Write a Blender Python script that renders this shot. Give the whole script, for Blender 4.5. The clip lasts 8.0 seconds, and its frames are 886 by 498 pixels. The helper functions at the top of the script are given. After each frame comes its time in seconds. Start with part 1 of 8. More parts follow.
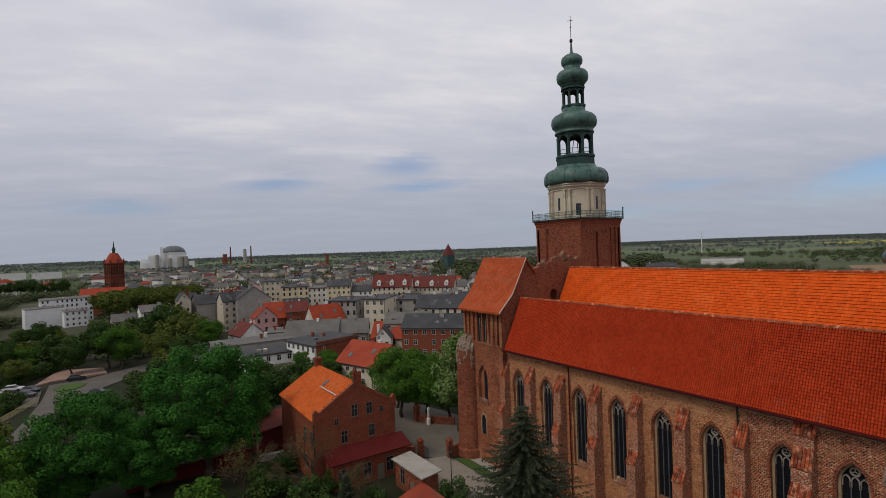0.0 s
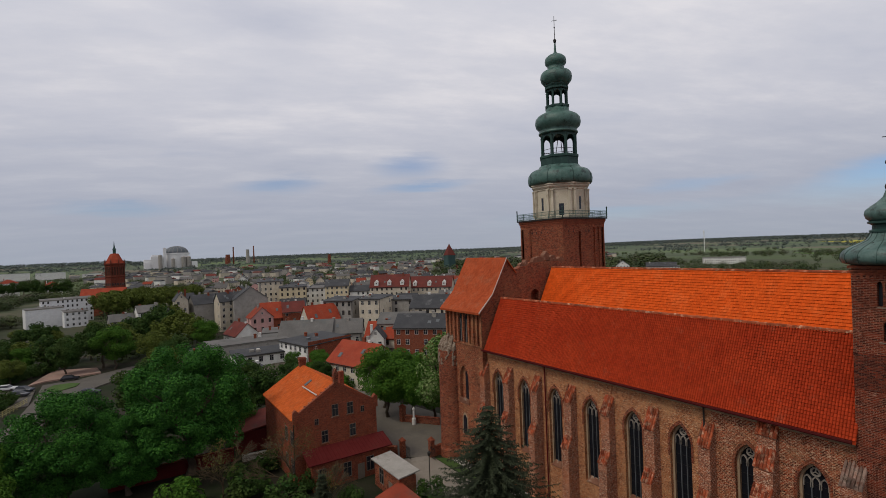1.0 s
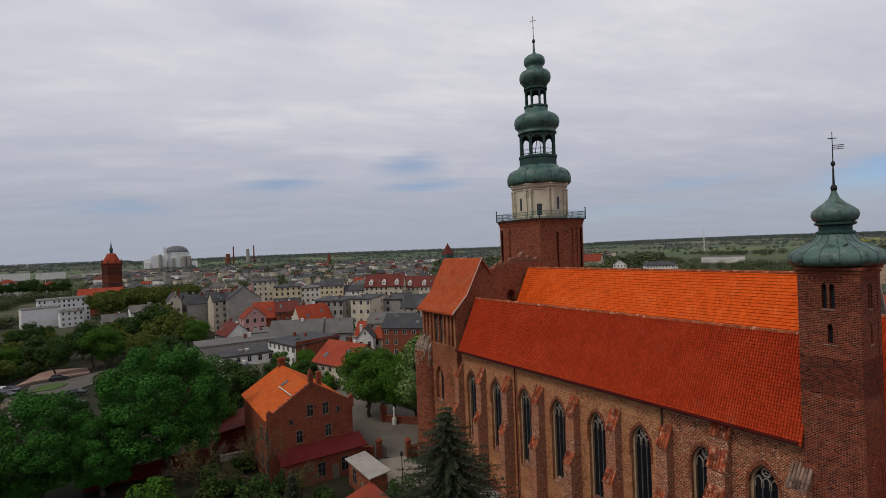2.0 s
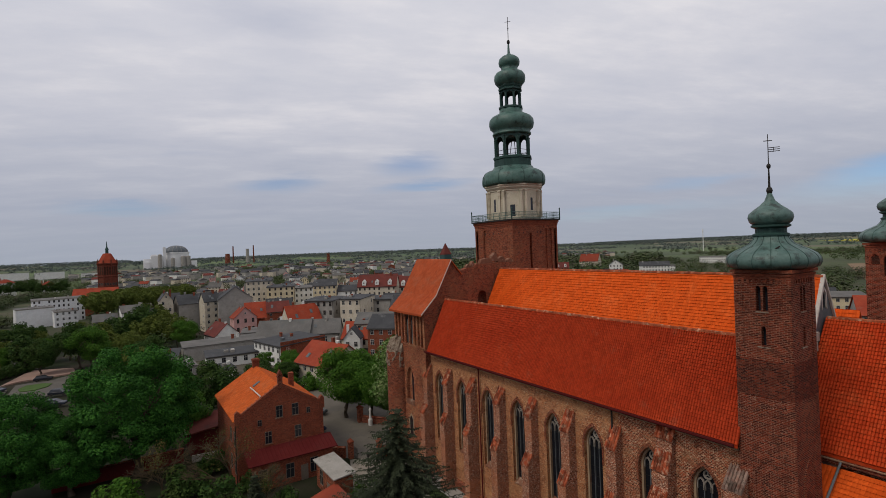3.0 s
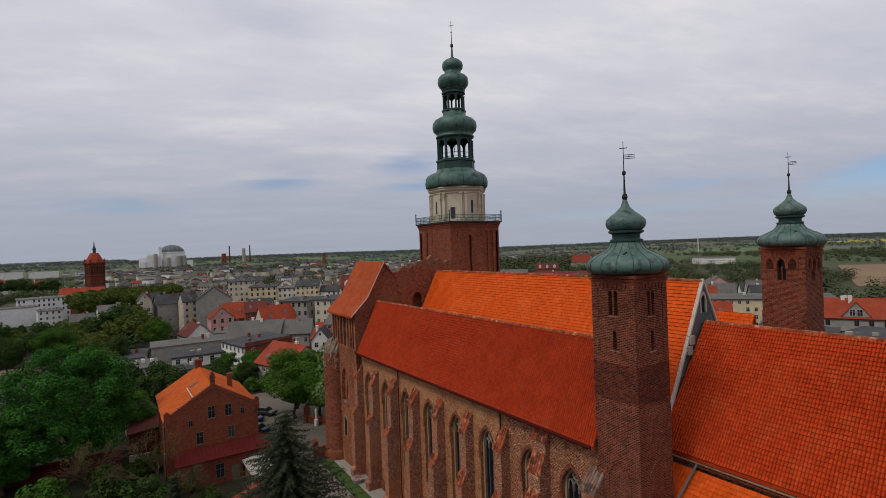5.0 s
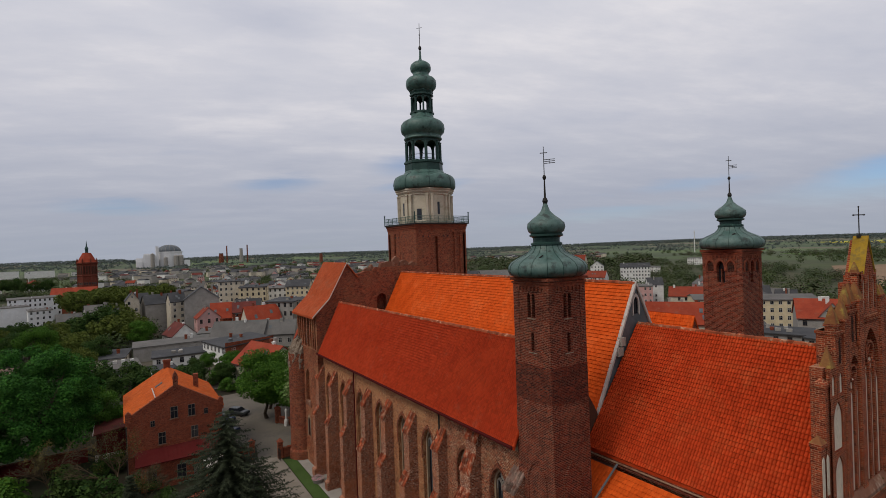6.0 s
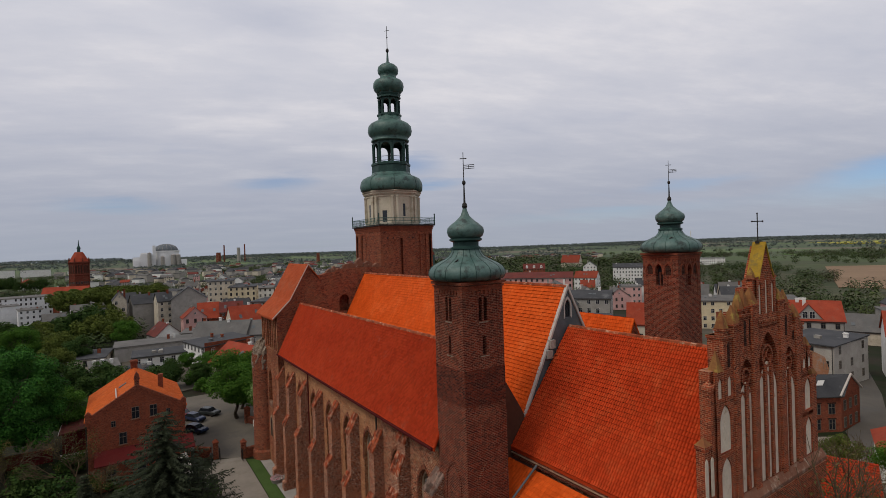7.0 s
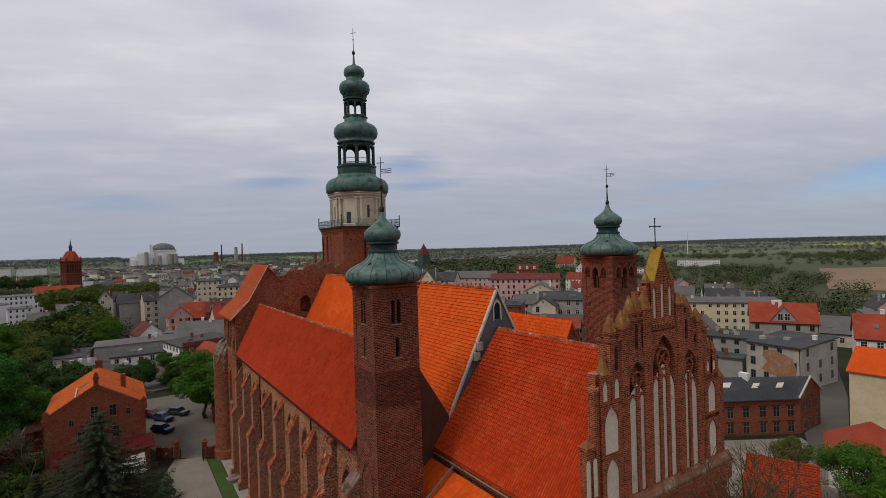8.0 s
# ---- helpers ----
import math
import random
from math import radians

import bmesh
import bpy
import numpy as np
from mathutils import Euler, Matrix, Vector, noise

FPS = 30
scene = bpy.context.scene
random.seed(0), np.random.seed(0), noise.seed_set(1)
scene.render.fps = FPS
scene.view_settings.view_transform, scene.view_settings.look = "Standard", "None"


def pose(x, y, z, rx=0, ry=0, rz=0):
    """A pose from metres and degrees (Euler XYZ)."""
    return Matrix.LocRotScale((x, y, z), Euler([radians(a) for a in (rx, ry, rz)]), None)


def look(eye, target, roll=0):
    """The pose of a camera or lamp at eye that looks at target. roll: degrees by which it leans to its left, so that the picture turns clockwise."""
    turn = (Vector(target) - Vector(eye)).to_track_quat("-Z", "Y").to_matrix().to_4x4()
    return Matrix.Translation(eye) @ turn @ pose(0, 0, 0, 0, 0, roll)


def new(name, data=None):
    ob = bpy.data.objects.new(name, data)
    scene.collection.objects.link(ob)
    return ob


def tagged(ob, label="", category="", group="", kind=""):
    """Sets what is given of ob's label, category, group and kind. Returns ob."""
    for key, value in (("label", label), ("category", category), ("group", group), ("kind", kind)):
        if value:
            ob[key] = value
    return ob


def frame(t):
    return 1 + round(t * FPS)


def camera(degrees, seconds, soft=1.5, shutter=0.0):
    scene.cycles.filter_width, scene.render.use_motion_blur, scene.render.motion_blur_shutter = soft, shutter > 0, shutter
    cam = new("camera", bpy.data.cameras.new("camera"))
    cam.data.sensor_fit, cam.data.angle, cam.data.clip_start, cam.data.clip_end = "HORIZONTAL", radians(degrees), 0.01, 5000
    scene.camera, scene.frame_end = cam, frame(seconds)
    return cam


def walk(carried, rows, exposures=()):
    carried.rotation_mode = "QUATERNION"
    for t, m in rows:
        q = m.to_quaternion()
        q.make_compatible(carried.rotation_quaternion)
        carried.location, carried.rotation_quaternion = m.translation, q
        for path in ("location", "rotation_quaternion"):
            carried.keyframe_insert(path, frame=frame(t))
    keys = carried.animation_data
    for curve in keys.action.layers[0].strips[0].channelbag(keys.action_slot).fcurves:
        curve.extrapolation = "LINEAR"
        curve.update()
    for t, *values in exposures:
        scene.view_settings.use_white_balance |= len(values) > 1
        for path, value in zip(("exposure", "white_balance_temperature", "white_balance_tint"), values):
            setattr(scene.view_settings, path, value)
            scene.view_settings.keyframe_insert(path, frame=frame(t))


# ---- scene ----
cam = camera(83.6, 8.0, soft=0.5)
# seconds, place, yaw, pitch, roll
ROWS = [
    (0.0, -6.602, -3.199, 31.799, 56.543, -0.140, 2.039),
    (0.5, -5.700, -2.002, 31.777, 56.761, -0.136, 2.106),
    (1.0, -4.686, -0.554, 31.737, 56.895, -0.141, 2.143),
    (1.5, -3.655, 0.855, 31.791, 56.945, -0.202, 2.192),
    (3.0, -0.080, 6.260, 31.798, 57.071, -0.245, 2.203),
    (3.5, 1.226, 8.034, 31.772, 57.048, -0.234, 2.158),
    (4.0, 2.636, 10.025, 31.873, 56.963, -0.344, 2.143),
    (4.5, 4.068, 11.959, 31.754, 56.963, -0.258, 2.058),
    (6.0, 9.044, 18.255, 31.793, 56.802, -0.238, 1.977),
    (6.5, 10.704, 20.272, 31.794, 56.683, -0.233, 1.910),
    (7.0, 12.563, 22.683, 31.931, 56.674, -0.284, 1.852),
    (7.5, 14.276, 24.962, 31.965, 56.646, -0.289, 1.751),
    (8.0, 16.234, 27.415, 31.966, 56.560, -0.252, 1.624),
]
walk(cam, [(t, pose(x, y, z, 90 + pitch, roll, yaw)) for t, x, y, z, yaw, pitch, roll in ROWS])

# ---- world and sun ----
SUN_AZ, SUN_EL = radians(177), radians(52)      # compass bearing from +y towards +x, height
world = bpy.data.worlds.new("sky")
world.use_nodes = True
scene.world = world


def sky_nodes():
    nt = world.node_tree
    nt.nodes.clear()
    n, l = nt.nodes.new, nt.links.new
    out, bg = n("ShaderNodeOutputWorld"), n("ShaderNodeBackground")
    sky = n("ShaderNodeTexSky")
    sky.sky_type, sky.sun_disc = "NISHITA", False
    sky.sun_elevation, sky.sun_rotation = SUN_EL, SUN_AZ
    sky.air_density, sky.dust_density, sky.ozone_density = 1.0, 0.3, 4.0
    gain = n("ShaderNodeVectorMath")
    gain.operation = "MULTIPLY"
    gain.inputs[1].default_value = (0.066, 0.073, 0.088)
    l(sky.outputs[0], gain.inputs[0])
    # cloud sheet at a fixed height: the direction is carried out to a plane
    tc, sep = n("ShaderNodeTexCoord"), n("ShaderNodeSeparateXYZ")
    l(tc.outputs["Generated"], sep.inputs[0])
    up = n("ShaderNodeMath")
    up.operation = "ADD"
    up.inputs[1].default_value = 0.12
    top = n("ShaderNodeMath")
    top.operation = "MAXIMUM"
    top.inputs[1].default_value = 0.0
    l(sep.outputs[2], top.inputs[0])
    l(top.outputs[0], up.inputs[0])
    flat = n("ShaderNodeCombineXYZ")
    for k in (0, 1):
        d = n("ShaderNodeMath")
        d.operation = "DIVIDE"
        l(sep.outputs[k], d.inputs[0])
        l(up.outputs[0], d.inputs[1])
        l(d.outputs[0], flat.inputs[k])
    def cloud(scale, detail, rough, turn, stretch):
        mp = n("ShaderNodeMapping")
        mp.vector_type = "TEXTURE"
        mp.inputs["Rotation"].default_value = (0, 0, radians(turn))
        mp.inputs["Scale"].default_value = stretch
        no = n("ShaderNodeTexNoise")
        no.inputs["Scale"].default_value, no.inputs["Detail"].default_value = scale, detail
        no.inputs["Roughness"].default_value = rough
        l(flat.outputs[0], mp.inputs[0])
        l(mp.outputs[0], no.inputs[0])
        return no.outputs[0]
    big = cloud(0.75, 5, 0.55, 63, (2.2, 1.0, 1))
    fine = cloud(2.5, 8, 0.62, 70, (2.0, 1.0, 1))
    def ramp(stops):
        r = n("ShaderNodeValToRGB")
        for i, (p, c) in enumerate(stops):
            e = r.color_ramp.elements[i] if i < 2 else r.color_ramp.elements.new(p)
            e.position, e.color = p, (*c, 1)
        return r
    def math_node(op, a, b):
        m = n("ShaderNodeMath")
        m.operation = op
        for sock, val in zip(m.inputs, (a, b)):
            if isinstance(val, (int, float)):
                sock.default_value = val
            else:
                l(val, sock)
        return m.outputs[0]
    # bearing and height of a direction, ruffled a little
    where = n("ShaderNodeCombineXYZ")
    ruffle = math_node("MULTIPLY", math_node("SUBTRACT", fine, 0.5), 0.045)
    l(math_node("ARCTAN2", sep.outputs[0], sep.outputs[1]), where.inputs[0])
    l(math_node("ADD", math_node("ARCSINE", sep.outputs[2], 0.0), ruffle), where.inputs[1])
    # breaks in the cloud where blue shows: bearing, height, half-lengths in degrees, tilt, clearness
    clear = math_node("MULTIPLY", math_node("SUBTRACT", 0.40, big), 2.0)
    clear = math_node("MAXIMUM", clear, 0.0)
    for az, el, wide, tall, tilt, much in ((-90, 4.9, 5.5, 0.9, 0, 0.5), (-75, 7.5, 5.0, 1.0, 4, 0.55), (-60.5, 9.5, 4.5, 1.5, 0, 0.55), (-59, 7.1, 6.0, 0.7, 3, 0.6), (-12, 6.0, 8, 1.4, 9, 0.85), (-15, 4.2, 9, 1.6, 4, 0.45), (-30, 5.6, 6.0, 0.8, 3, 0.35), (-77, 24, 11, 3.5, -8, 0.18), (-38, 3.0, 14, 1.0, 2, 0.3)):
        mp = n("ShaderNodeMapping")
        mp.vector_type = "TEXTURE"
        mp.inputs["Location"].default_value = (radians(az), radians(el), 0)
        mp.inputs["Rotation"].default_value = (0, 0, radians(tilt))
        mp.inputs["Scale"].default_value = (radians(wide), radians(tall), 1)
        l(where.outputs[0], mp.inputs[0])
        ln = n("ShaderNodeVectorMath")
        ln.operation = "LENGTH"
        l(mp.outputs[0], ln.inputs[0])
        mr = n("ShaderNodeMapRange")
        mr.interpolation_type = "SMOOTHSTEP"
        mr.inputs["From Min"].default_value, mr.inputs["From Max"].default_value = 0.0, 1.3
        mr.inputs["To Min"].default_value, mr.inputs["To Max"].default_value = much, 0.0
        l(ln.outputs["Value"], mr.inputs[0])
        clear = math_node("ADD", clear, mr.outputs[0])
    cover = math_node("SUBTRACT", 1.0, math_node("MINIMUM", clear, 0.9))
    tone = ramp([(0.35, (0.49, 0.502, 0.55)), (0.50, (0.556, 0.557, 0.588)), (0.63, (0.655, 0.640, 0.646))])
    l(math_node("ADD", math_node("MULTIPLY", fine, 0.65), math_node("MULTIPLY", big, 0.35)), tone.inputs[0])
    # thicker air near the horizon
    low = ramp([(0.0, (0.375, 0.408, 0.46)), (0.09, (0.42, 0.447, 0.508)), (0.24, (0.61, 0.615, 0.65)), (0.42, (0.71, 0.706, 0.725)), (0.6, (0.73, 0.722, 0.738))])
    l(top.outputs[0], low.inputs[0])
    body = n("ShaderNodeMix")
    body.data_type = "RGBA"
    body.blend_type = "MULTIPLY"
    body.inputs[0].default_value = 1.0
    l(low.outputs[0], body.inputs[6])
    # the sheet looks smoother the lower it lies
    calm = n("ShaderNodeMapRange")
    calm.inputs["From Min"].default_value, calm.inputs["From Max"].default_value = 0.03, 0.22
    calm.inputs["To Min"].default_value = 0.25
    l(top.outputs[0], calm.inputs[0])
    even = n("ShaderNodeMix")
    even.data_type = "RGBA"
    even.inputs[6].default_value = (0.562, 0.562, 0.590, 1)
    l(calm.outputs[0], even.inputs[0])
    l(tone.outputs[0], even.inputs[7])
    lift = n("ShaderNodeVectorMath")
    lift.operation = "SCALE"
    lift.inputs["Scale"].default_value = 1.68
    l(even.outputs[2], lift.inputs[0])
    l(lift.outputs[0], body.inputs[7])
    mix = n("ShaderNodeMix")
    mix.data_type = "RGBA"
    l(cover, mix.inputs[0])
    l(gain.outputs[0], mix.inputs[6])
    l(body.outputs[2], mix.inputs[7])
    l(mix.outputs[2], bg.inputs[0])
    bg.inputs[1].default_value = 1.0
    l(bg.outputs[0], out.inputs[0])


sky_nodes()
sun = new("sun", bpy.data.lights.new("sun", "SUN"))
sun.data.energy, sun.data.angle, sun.data.color = 1.35, radians(18), (1.0, 0.93, 0.82)
TO_SUN = Vector((math.sin(SUN_AZ) * math.cos(SUN_EL), math.cos(SUN_AZ) * math.cos(SUN_EL), math.sin(SUN_EL)))
sun.matrix_world = look((TO_SUN * 300)[:], (0, 0, 0))

# ---- materials ----
def material(name):
    m = bpy.data.materials.new(name)
    m.use_nodes = True
    nt = m.node_tree
    b = nt.nodes["Principled BSDF"]
    return m, nt.nodes.new, nt.links.new, b


def noise_at(n, l, vec, scale, detail=4, rough=0.6):
    t = n("ShaderNodeTexNoise")
    t.inputs["Scale"].default_value, t.inputs["Detail"].default_value, t.inputs["Roughness"].default_value = scale, detail, rough
    l(vec, t.inputs[0])
    return t.outputs[0]


def blend(n, l, fac, a, b, mode="MIX", amount=None):
    x = n("ShaderNodeMix")
    x.data_type, x.blend_type = "RGBA", mode
    for sock, val in ((x.inputs[0], fac if amount is None else amount), (x.inputs[6], a), (x.inputs[7], b)):
        if isinstance(val, (int, float)):
            sock.default_value = val
        elif isinstance(val, tuple):
            sock.default_value = (*val, 1)
        else:
            l(val, sock)
    return x.outputs[2]


def steps(n, l, fac, lo, hi):
    r = n("ShaderNodeMapRange")
    r.inputs["From Min"].default_value, r.inputs["From Max"].default_value = lo, hi
    l(fac, r.inputs[0])
    return r.outputs[0]


def bumped(n, l, b, height, strength, dist):
    k = n("ShaderNodeBump")
    k.inputs["Strength"].default_value, k.inputs["Distance"].default_value = strength, dist
    l(height, k.inputs["Height"])
    l(k.outputs[0], b.inputs["Normal"])


def surface(name, c1, c2, coarse=0.6, fine=9.0, rough=0.85, relief=0.02, metal=0.0, stain=None, stain_scale=0.25, island=0.0, stain_from=0.52, spec=0.2):
    """Two-tone worn surface with grain, stains and fine relief."""
    m, n, l, b = material(name)
    at = n("ShaderNodeNewGeometry")
    p = at.outputs["Position"]
    col = blend(n, l, steps(n, l, noise_at(n, l, p, coarse, 5), 0.3, 0.7), c1, c2)
    grain = noise_at(n, l, p, fine, 4, 0.7)
    col = blend(n, l, grain, col, blend(n, l, 1.0, col, (0.6, 0.6, 0.6), "MULTIPLY"))
    if stain:
        col = blend(n, l, steps(n, l, noise_at(n, l, p, stain_scale, 8, 0.7), stain_from, stain_from + 0.12), col, stain)
    if island:
        v = n("ShaderNodeHueSaturation")
        mr = n("ShaderNodeMapRange")
        mr.inputs["To Min"].default_value, mr.inputs["To Max"].default_value = 1 - island, 1 + island
        own, both, wrap = n("ShaderNodeObjectInfo"), n("ShaderNodeMath"), n("ShaderNodeMath")
        wrap.operation = "FRACT"
        l(at.outputs["Random Per Island"], both.inputs[0])
        l(own.outputs["Random"], both.inputs[1])
        l(both.outputs[0], wrap.inputs[0])
        l(wrap.outputs[0], mr.inputs[0])
        l(mr.outputs[0], v.inputs["Value"])
        l(col, v.inputs["Color"])
        col = v.outputs[0]
    l(col, b.inputs["Base Color"])
    b.inputs["Roughness"].default_value, b.inputs["Metallic"].default_value = rough, metal
    b.inputs["Specular IOR Level"].default_value = spec
    if relief:
        bumped(n, l, b, grain, 0.6, relief)
    return m


def brickwork(name, c1, c2, mortar, wide=0.3, high=0.098, patch=None, dark=(0.05, 0.025, 0.02), amount=0.5, joint=0.014, fleck_at=0.64, fleck_col=None):
    """Coursed brick with mortar joints, burnt headers, patched and sooty areas."""
    m, n, l, b = material(name)
    at = n("ShaderNodeNewGeometry")
    p = at.outputs["Position"]
    sp, sn = n("ShaderNodeSeparateXYZ"), n("ShaderNodeSeparateXYZ")
    l(p, sp.inputs[0])
    l(at.outputs["True Normal"], sn.inputs[0])
    ab = [n("ShaderNodeMath") for _ in range(3)]
    for k in (0, 1):
        ab[k].operation = "ABSOLUTE"
        l(sn.outputs[k], ab[k].inputs[0])
    ab[2].operation = "GREATER_THAN"
    l(ab[0].outputs[0], ab[2].inputs[0])
    l(ab[1].outputs[0], ab[2].inputs[1])
    u = n("ShaderNodeMix")
    u.data_type = "FLOAT"
    l(ab[2].outputs[0], u.inputs[0])
    l(sp.outputs[0], u.inputs[2])
    l(sp.outputs[1], u.inputs[3])
    uv = n("ShaderNodeCombineXYZ")
    l(u.outputs[0], uv.inputs[0])
    l(sp.outputs[2], uv.inputs[1])
    br = n("ShaderNodeTexBrick")
    br.inputs["Scale"].default_value = 1.0
    br.inputs["Brick Width"].default_value, br.inputs["Row Height"].default_value = wide, high
    br.inputs["Mortar Size"].default_value, br.inputs["Mortar Smooth"].default_value = joint, 0.2
    br.inputs["Bias"].default_value = -0.1
    br.inputs["Color1"].default_value, br.inputs["Color2"].default_value, br.inputs["Mortar"].default_value = (*c1, 1), (*c2, 1), (*mortar, 1)
    l(uv.outputs[0], br.inputs[0])
    # joints that are filled or open by turns, and single pale and burnt stones
    worn = noise_at(n, l, p, 1.7, 5, 0.7)
    col = blend(n, l, steps(n, l, worn, 0.52, 0.75), br.outputs[0], blend(n, l, noise_at(n, l, p, 5.0, 2, 0.8), c1, c2))
    lie = n("ShaderNodeMapping")
    lie.inputs["Scale"].default_value = (1, 1, 2.4)
    l(p, lie.inputs[0])
    fleck = noise_at(n, l, lie.outputs[0], 5.5, 2, 0.5)
    col = blend(n, l, steps(n, l, fleck, fleck_at, fleck_at + 0.05), col, fleck_col or mortar)
    col = blend(n, l, steps(n, l, noise_at(n, l, p, 7.0, 2, 0.5), 0.64, 0.70), col, dark)
    mid = noise_at(n, l, p, 2.2, 6, 0.75)
    col = blend(n, l, steps(n, l, mid, 0.5, 0.78), col, dark)
    if patch:
        col = blend(n, l, steps(n, l, noise_at(n, l, p, 0.33, 6, 0.7), 0.5, 0.66), col, blend(n, l, amount, col, patch))
    soot = noise_at(n, l, p, 0.16, 6, 0.65)
    col = blend(n, l, steps(n, l, soot, 0.55, 0.8), col, blend(n, l, 1.0, col, (0.45, 0.42, 0.42), "MULTIPLY"))
    grain = noise_at(n, l, p, 6.5, 3, 0.8)
    col = blend(n, l, steps(n, l, grain, 0.35, 0.75), col, blend(n, l, 1.0, col, (1.6, 1.5, 1.4), "MULTIPLY"))
    l(col, b.inputs["Base Color"])
    b.inputs["Roughness"].default_value = 0.92
    b.inputs["Specular IOR Level"].default_value = 0.15
    inv = n("ShaderNodeMath")
    inv.operation = "SUBTRACT"
    l(grain, inv.inputs[0])
    l(br.outputs["Fac"], inv.inputs[1])
    bumped(n, l, b, inv.outputs[0], 0.7, 0.02)
    return m


def glassy(name, c, rough=0.12):
    m, n, l, b = material(name)
    at = n("ShaderNodeNewGeometry")
    l(blend(n, l, noise_at(n, l, at.outputs["Position"], 1.3), c, tuple(x * 2.2 for x in c)), b.inputs["Base Color"])
    b.inputs["Roughness"].default_value = rough
    return m


def foliage(name, c1, c2, c3, clump=0.35, c4=None):
    m, n, l, b = material(name)
    at = n("ShaderNodeNewGeometry")
    col = blend(n, l, at.outputs["Random Per Island"], c1, c2)
    col = blend(n, l, steps(n, l, noise_at(n, l, at.outputs["Position"], clump, 4), 0.45, 0.7), col, c3)
    if c4:
        mv = n("ShaderNodeVectorMath")
        mv.inputs[1].default_value = (331.0, 127.0, 0.0)
        l(at.outputs["Position"], mv.inputs[0])
        col = blend(n, l, steps(n, l, noise_at(n, l, mv.outputs[0], clump, 3), 0.52, 0.64), col, c4)
    l(col, b.inputs["Base Color"])
    b.inputs["Roughness"].default_value = 0.75
    b.inputs["Specular IOR Level"].default_value = 0.1
    return m


BRICK = brickwork("old_brick", (0.06, 0.012, 0.007), (0.26, 0.055, 0.022), (0.25, 0.12, 0.075), wide=0.32, high=0.115, patch=(0.27, 0.13, 0.065), amount=0.25, dark=(0.03, 0.012, 0.009), joint=0.016)
BRICK_WEST = brickwork("west_brick", (0.115, 0.030, 0.014), (0.31, 0.080, 0.034), (0.28, 0.145, 0.085), wide=0.32, high=0.115, patch=(0.33, 0.18, 0.09), amount=0.55, dark=(0.05, 0.02, 0.013), joint=0.012, fleck_at=0.62, fleck_col=(0.40, 0.26, 0.16))
BRICK_BUFF = brickwork("buff_brick", (0.17, 0.050, 0.022), (0.43, 0.165, 0.068), (0.39, 0.235, 0.13), wide=0.31, high=0.112, patch=(0.43, 0.23, 0.11), amount=0.6, dark=(0.06, 0.024, 0.014), joint=0.014, fleck_at=0.61, fleck_col=(0.50, 0.34, 0.21))
BRICK_WALL = brickwork("nave_brick", (0.07, 0.014, 0.007), (0.33, 0.068, 0.026), (0.40, 0.24, 0.15), wide=0.31, high=0.112, patch=(0.34, 0.17, 0.08), amount=0.4, dark=(0.035, 0.013, 0.009), joint=0.016, fleck_at=0.59, fleck_col=(0.48, 0.32, 0.21))
BRICK_DARK = brickwork("tower_brick", (0.040, 0.008, 0.005), (0.185, 0.031, 0.013), (0.21, 0.105, 0.070), wide=0.32, high=0.115, patch=(0.20, 0.09, 0.05), amount=0.2, dark=(0.030, 0.010, 0.007), joint=0.017, fleck_at=0.65, fleck_col=(0.25, 0.13, 0.09))
BRICK_PALE = brickwork("weathered_brick", (0.11, 0.028, 0.015), (0.33, 0.10, 0.05), (0.33, 0.19, 0.125), wide=0.32, high=0.115, patch=(0.36, 0.13, 0.06), amount=0.6, dark=(0.07, 0.035, 0.025), joint=0.017, fleck_at=0.57, fleck_col=(0.46, 0.32, 0.23))
# near-black brick: the shade of recesses put into colour, and dark lintels
BRICK_SHADE_LINTEL = brickwork("shade_and_lintel_brick", (0.018, 0.006, 0.004), (0.06, 0.018, 0.010), (0.06, 0.04, 0.03), wide=0.36, high=0.13, dark=(0.01, 0.005, 0.004))
BRICK_BAND = brickwork("dark_band_brick", (0.028, 0.007, 0.005), (0.16, 0.029, 0.013), (0.12, 0.055, 0.037), wide=0.3, high=0.105, dark=(0.03, 0.01, 0.007))
BRICK_RED = brickwork("red_brick", (0.11, 0.024, 0.012), (0.27, 0.062, 0.027), (0.17, 0.07, 0.045), wide=0.26, high=0.077, dark=(0.09, 0.028, 0.016))
BRICK_GABLE = brickwork("gable_brick", (0.10, 0.018, 0.008), (0.32, 0.058, 0.021), (0.31, 0.15, 0.085), wide=0.3, high=0.11, dark=(0.06, 0.022, 0.015), joint=0.016)
TILE_ORANGE = surface("orange_tile", (0.66, 0.085, 0.010), (0.74, 0.11, 0.015), 0.4, 7, 0.75, 0.004, stain=(0.60, 0.10, 0.018), island=0.12, stain_scale=0.5, spec=0.05)
TILE_HOUSE = surface("faded_orange_tile", (0.48, 0.088, 0.018), (0.56, 0.12, 0.026), 0.4, 7, 0.8, 0.004, stain=(0.40, 0.10, 0.03), island=0.16, stain_scale=0.5, spec=0.05)
TILE_RED = surface("red_tile", (0.38, 0.036, 0.011), (0.46, 0.052, 0.015), 0.35, 7, 0.75, 0.004, stain=(0.32, 0.055, 0.024), stain_scale=0.9, island=0.16, stain_from=0.58, spec=0.05)
TILE_WARM = surface("warm_tile", (0.51, 0.050, 0.012), (0.59, 0.066, 0.016), 0.35, 7, 0.75, 0.004, stain=(0.45, 0.065, 0.018), stain_scale=0.7, island=0.14, spec=0.05)
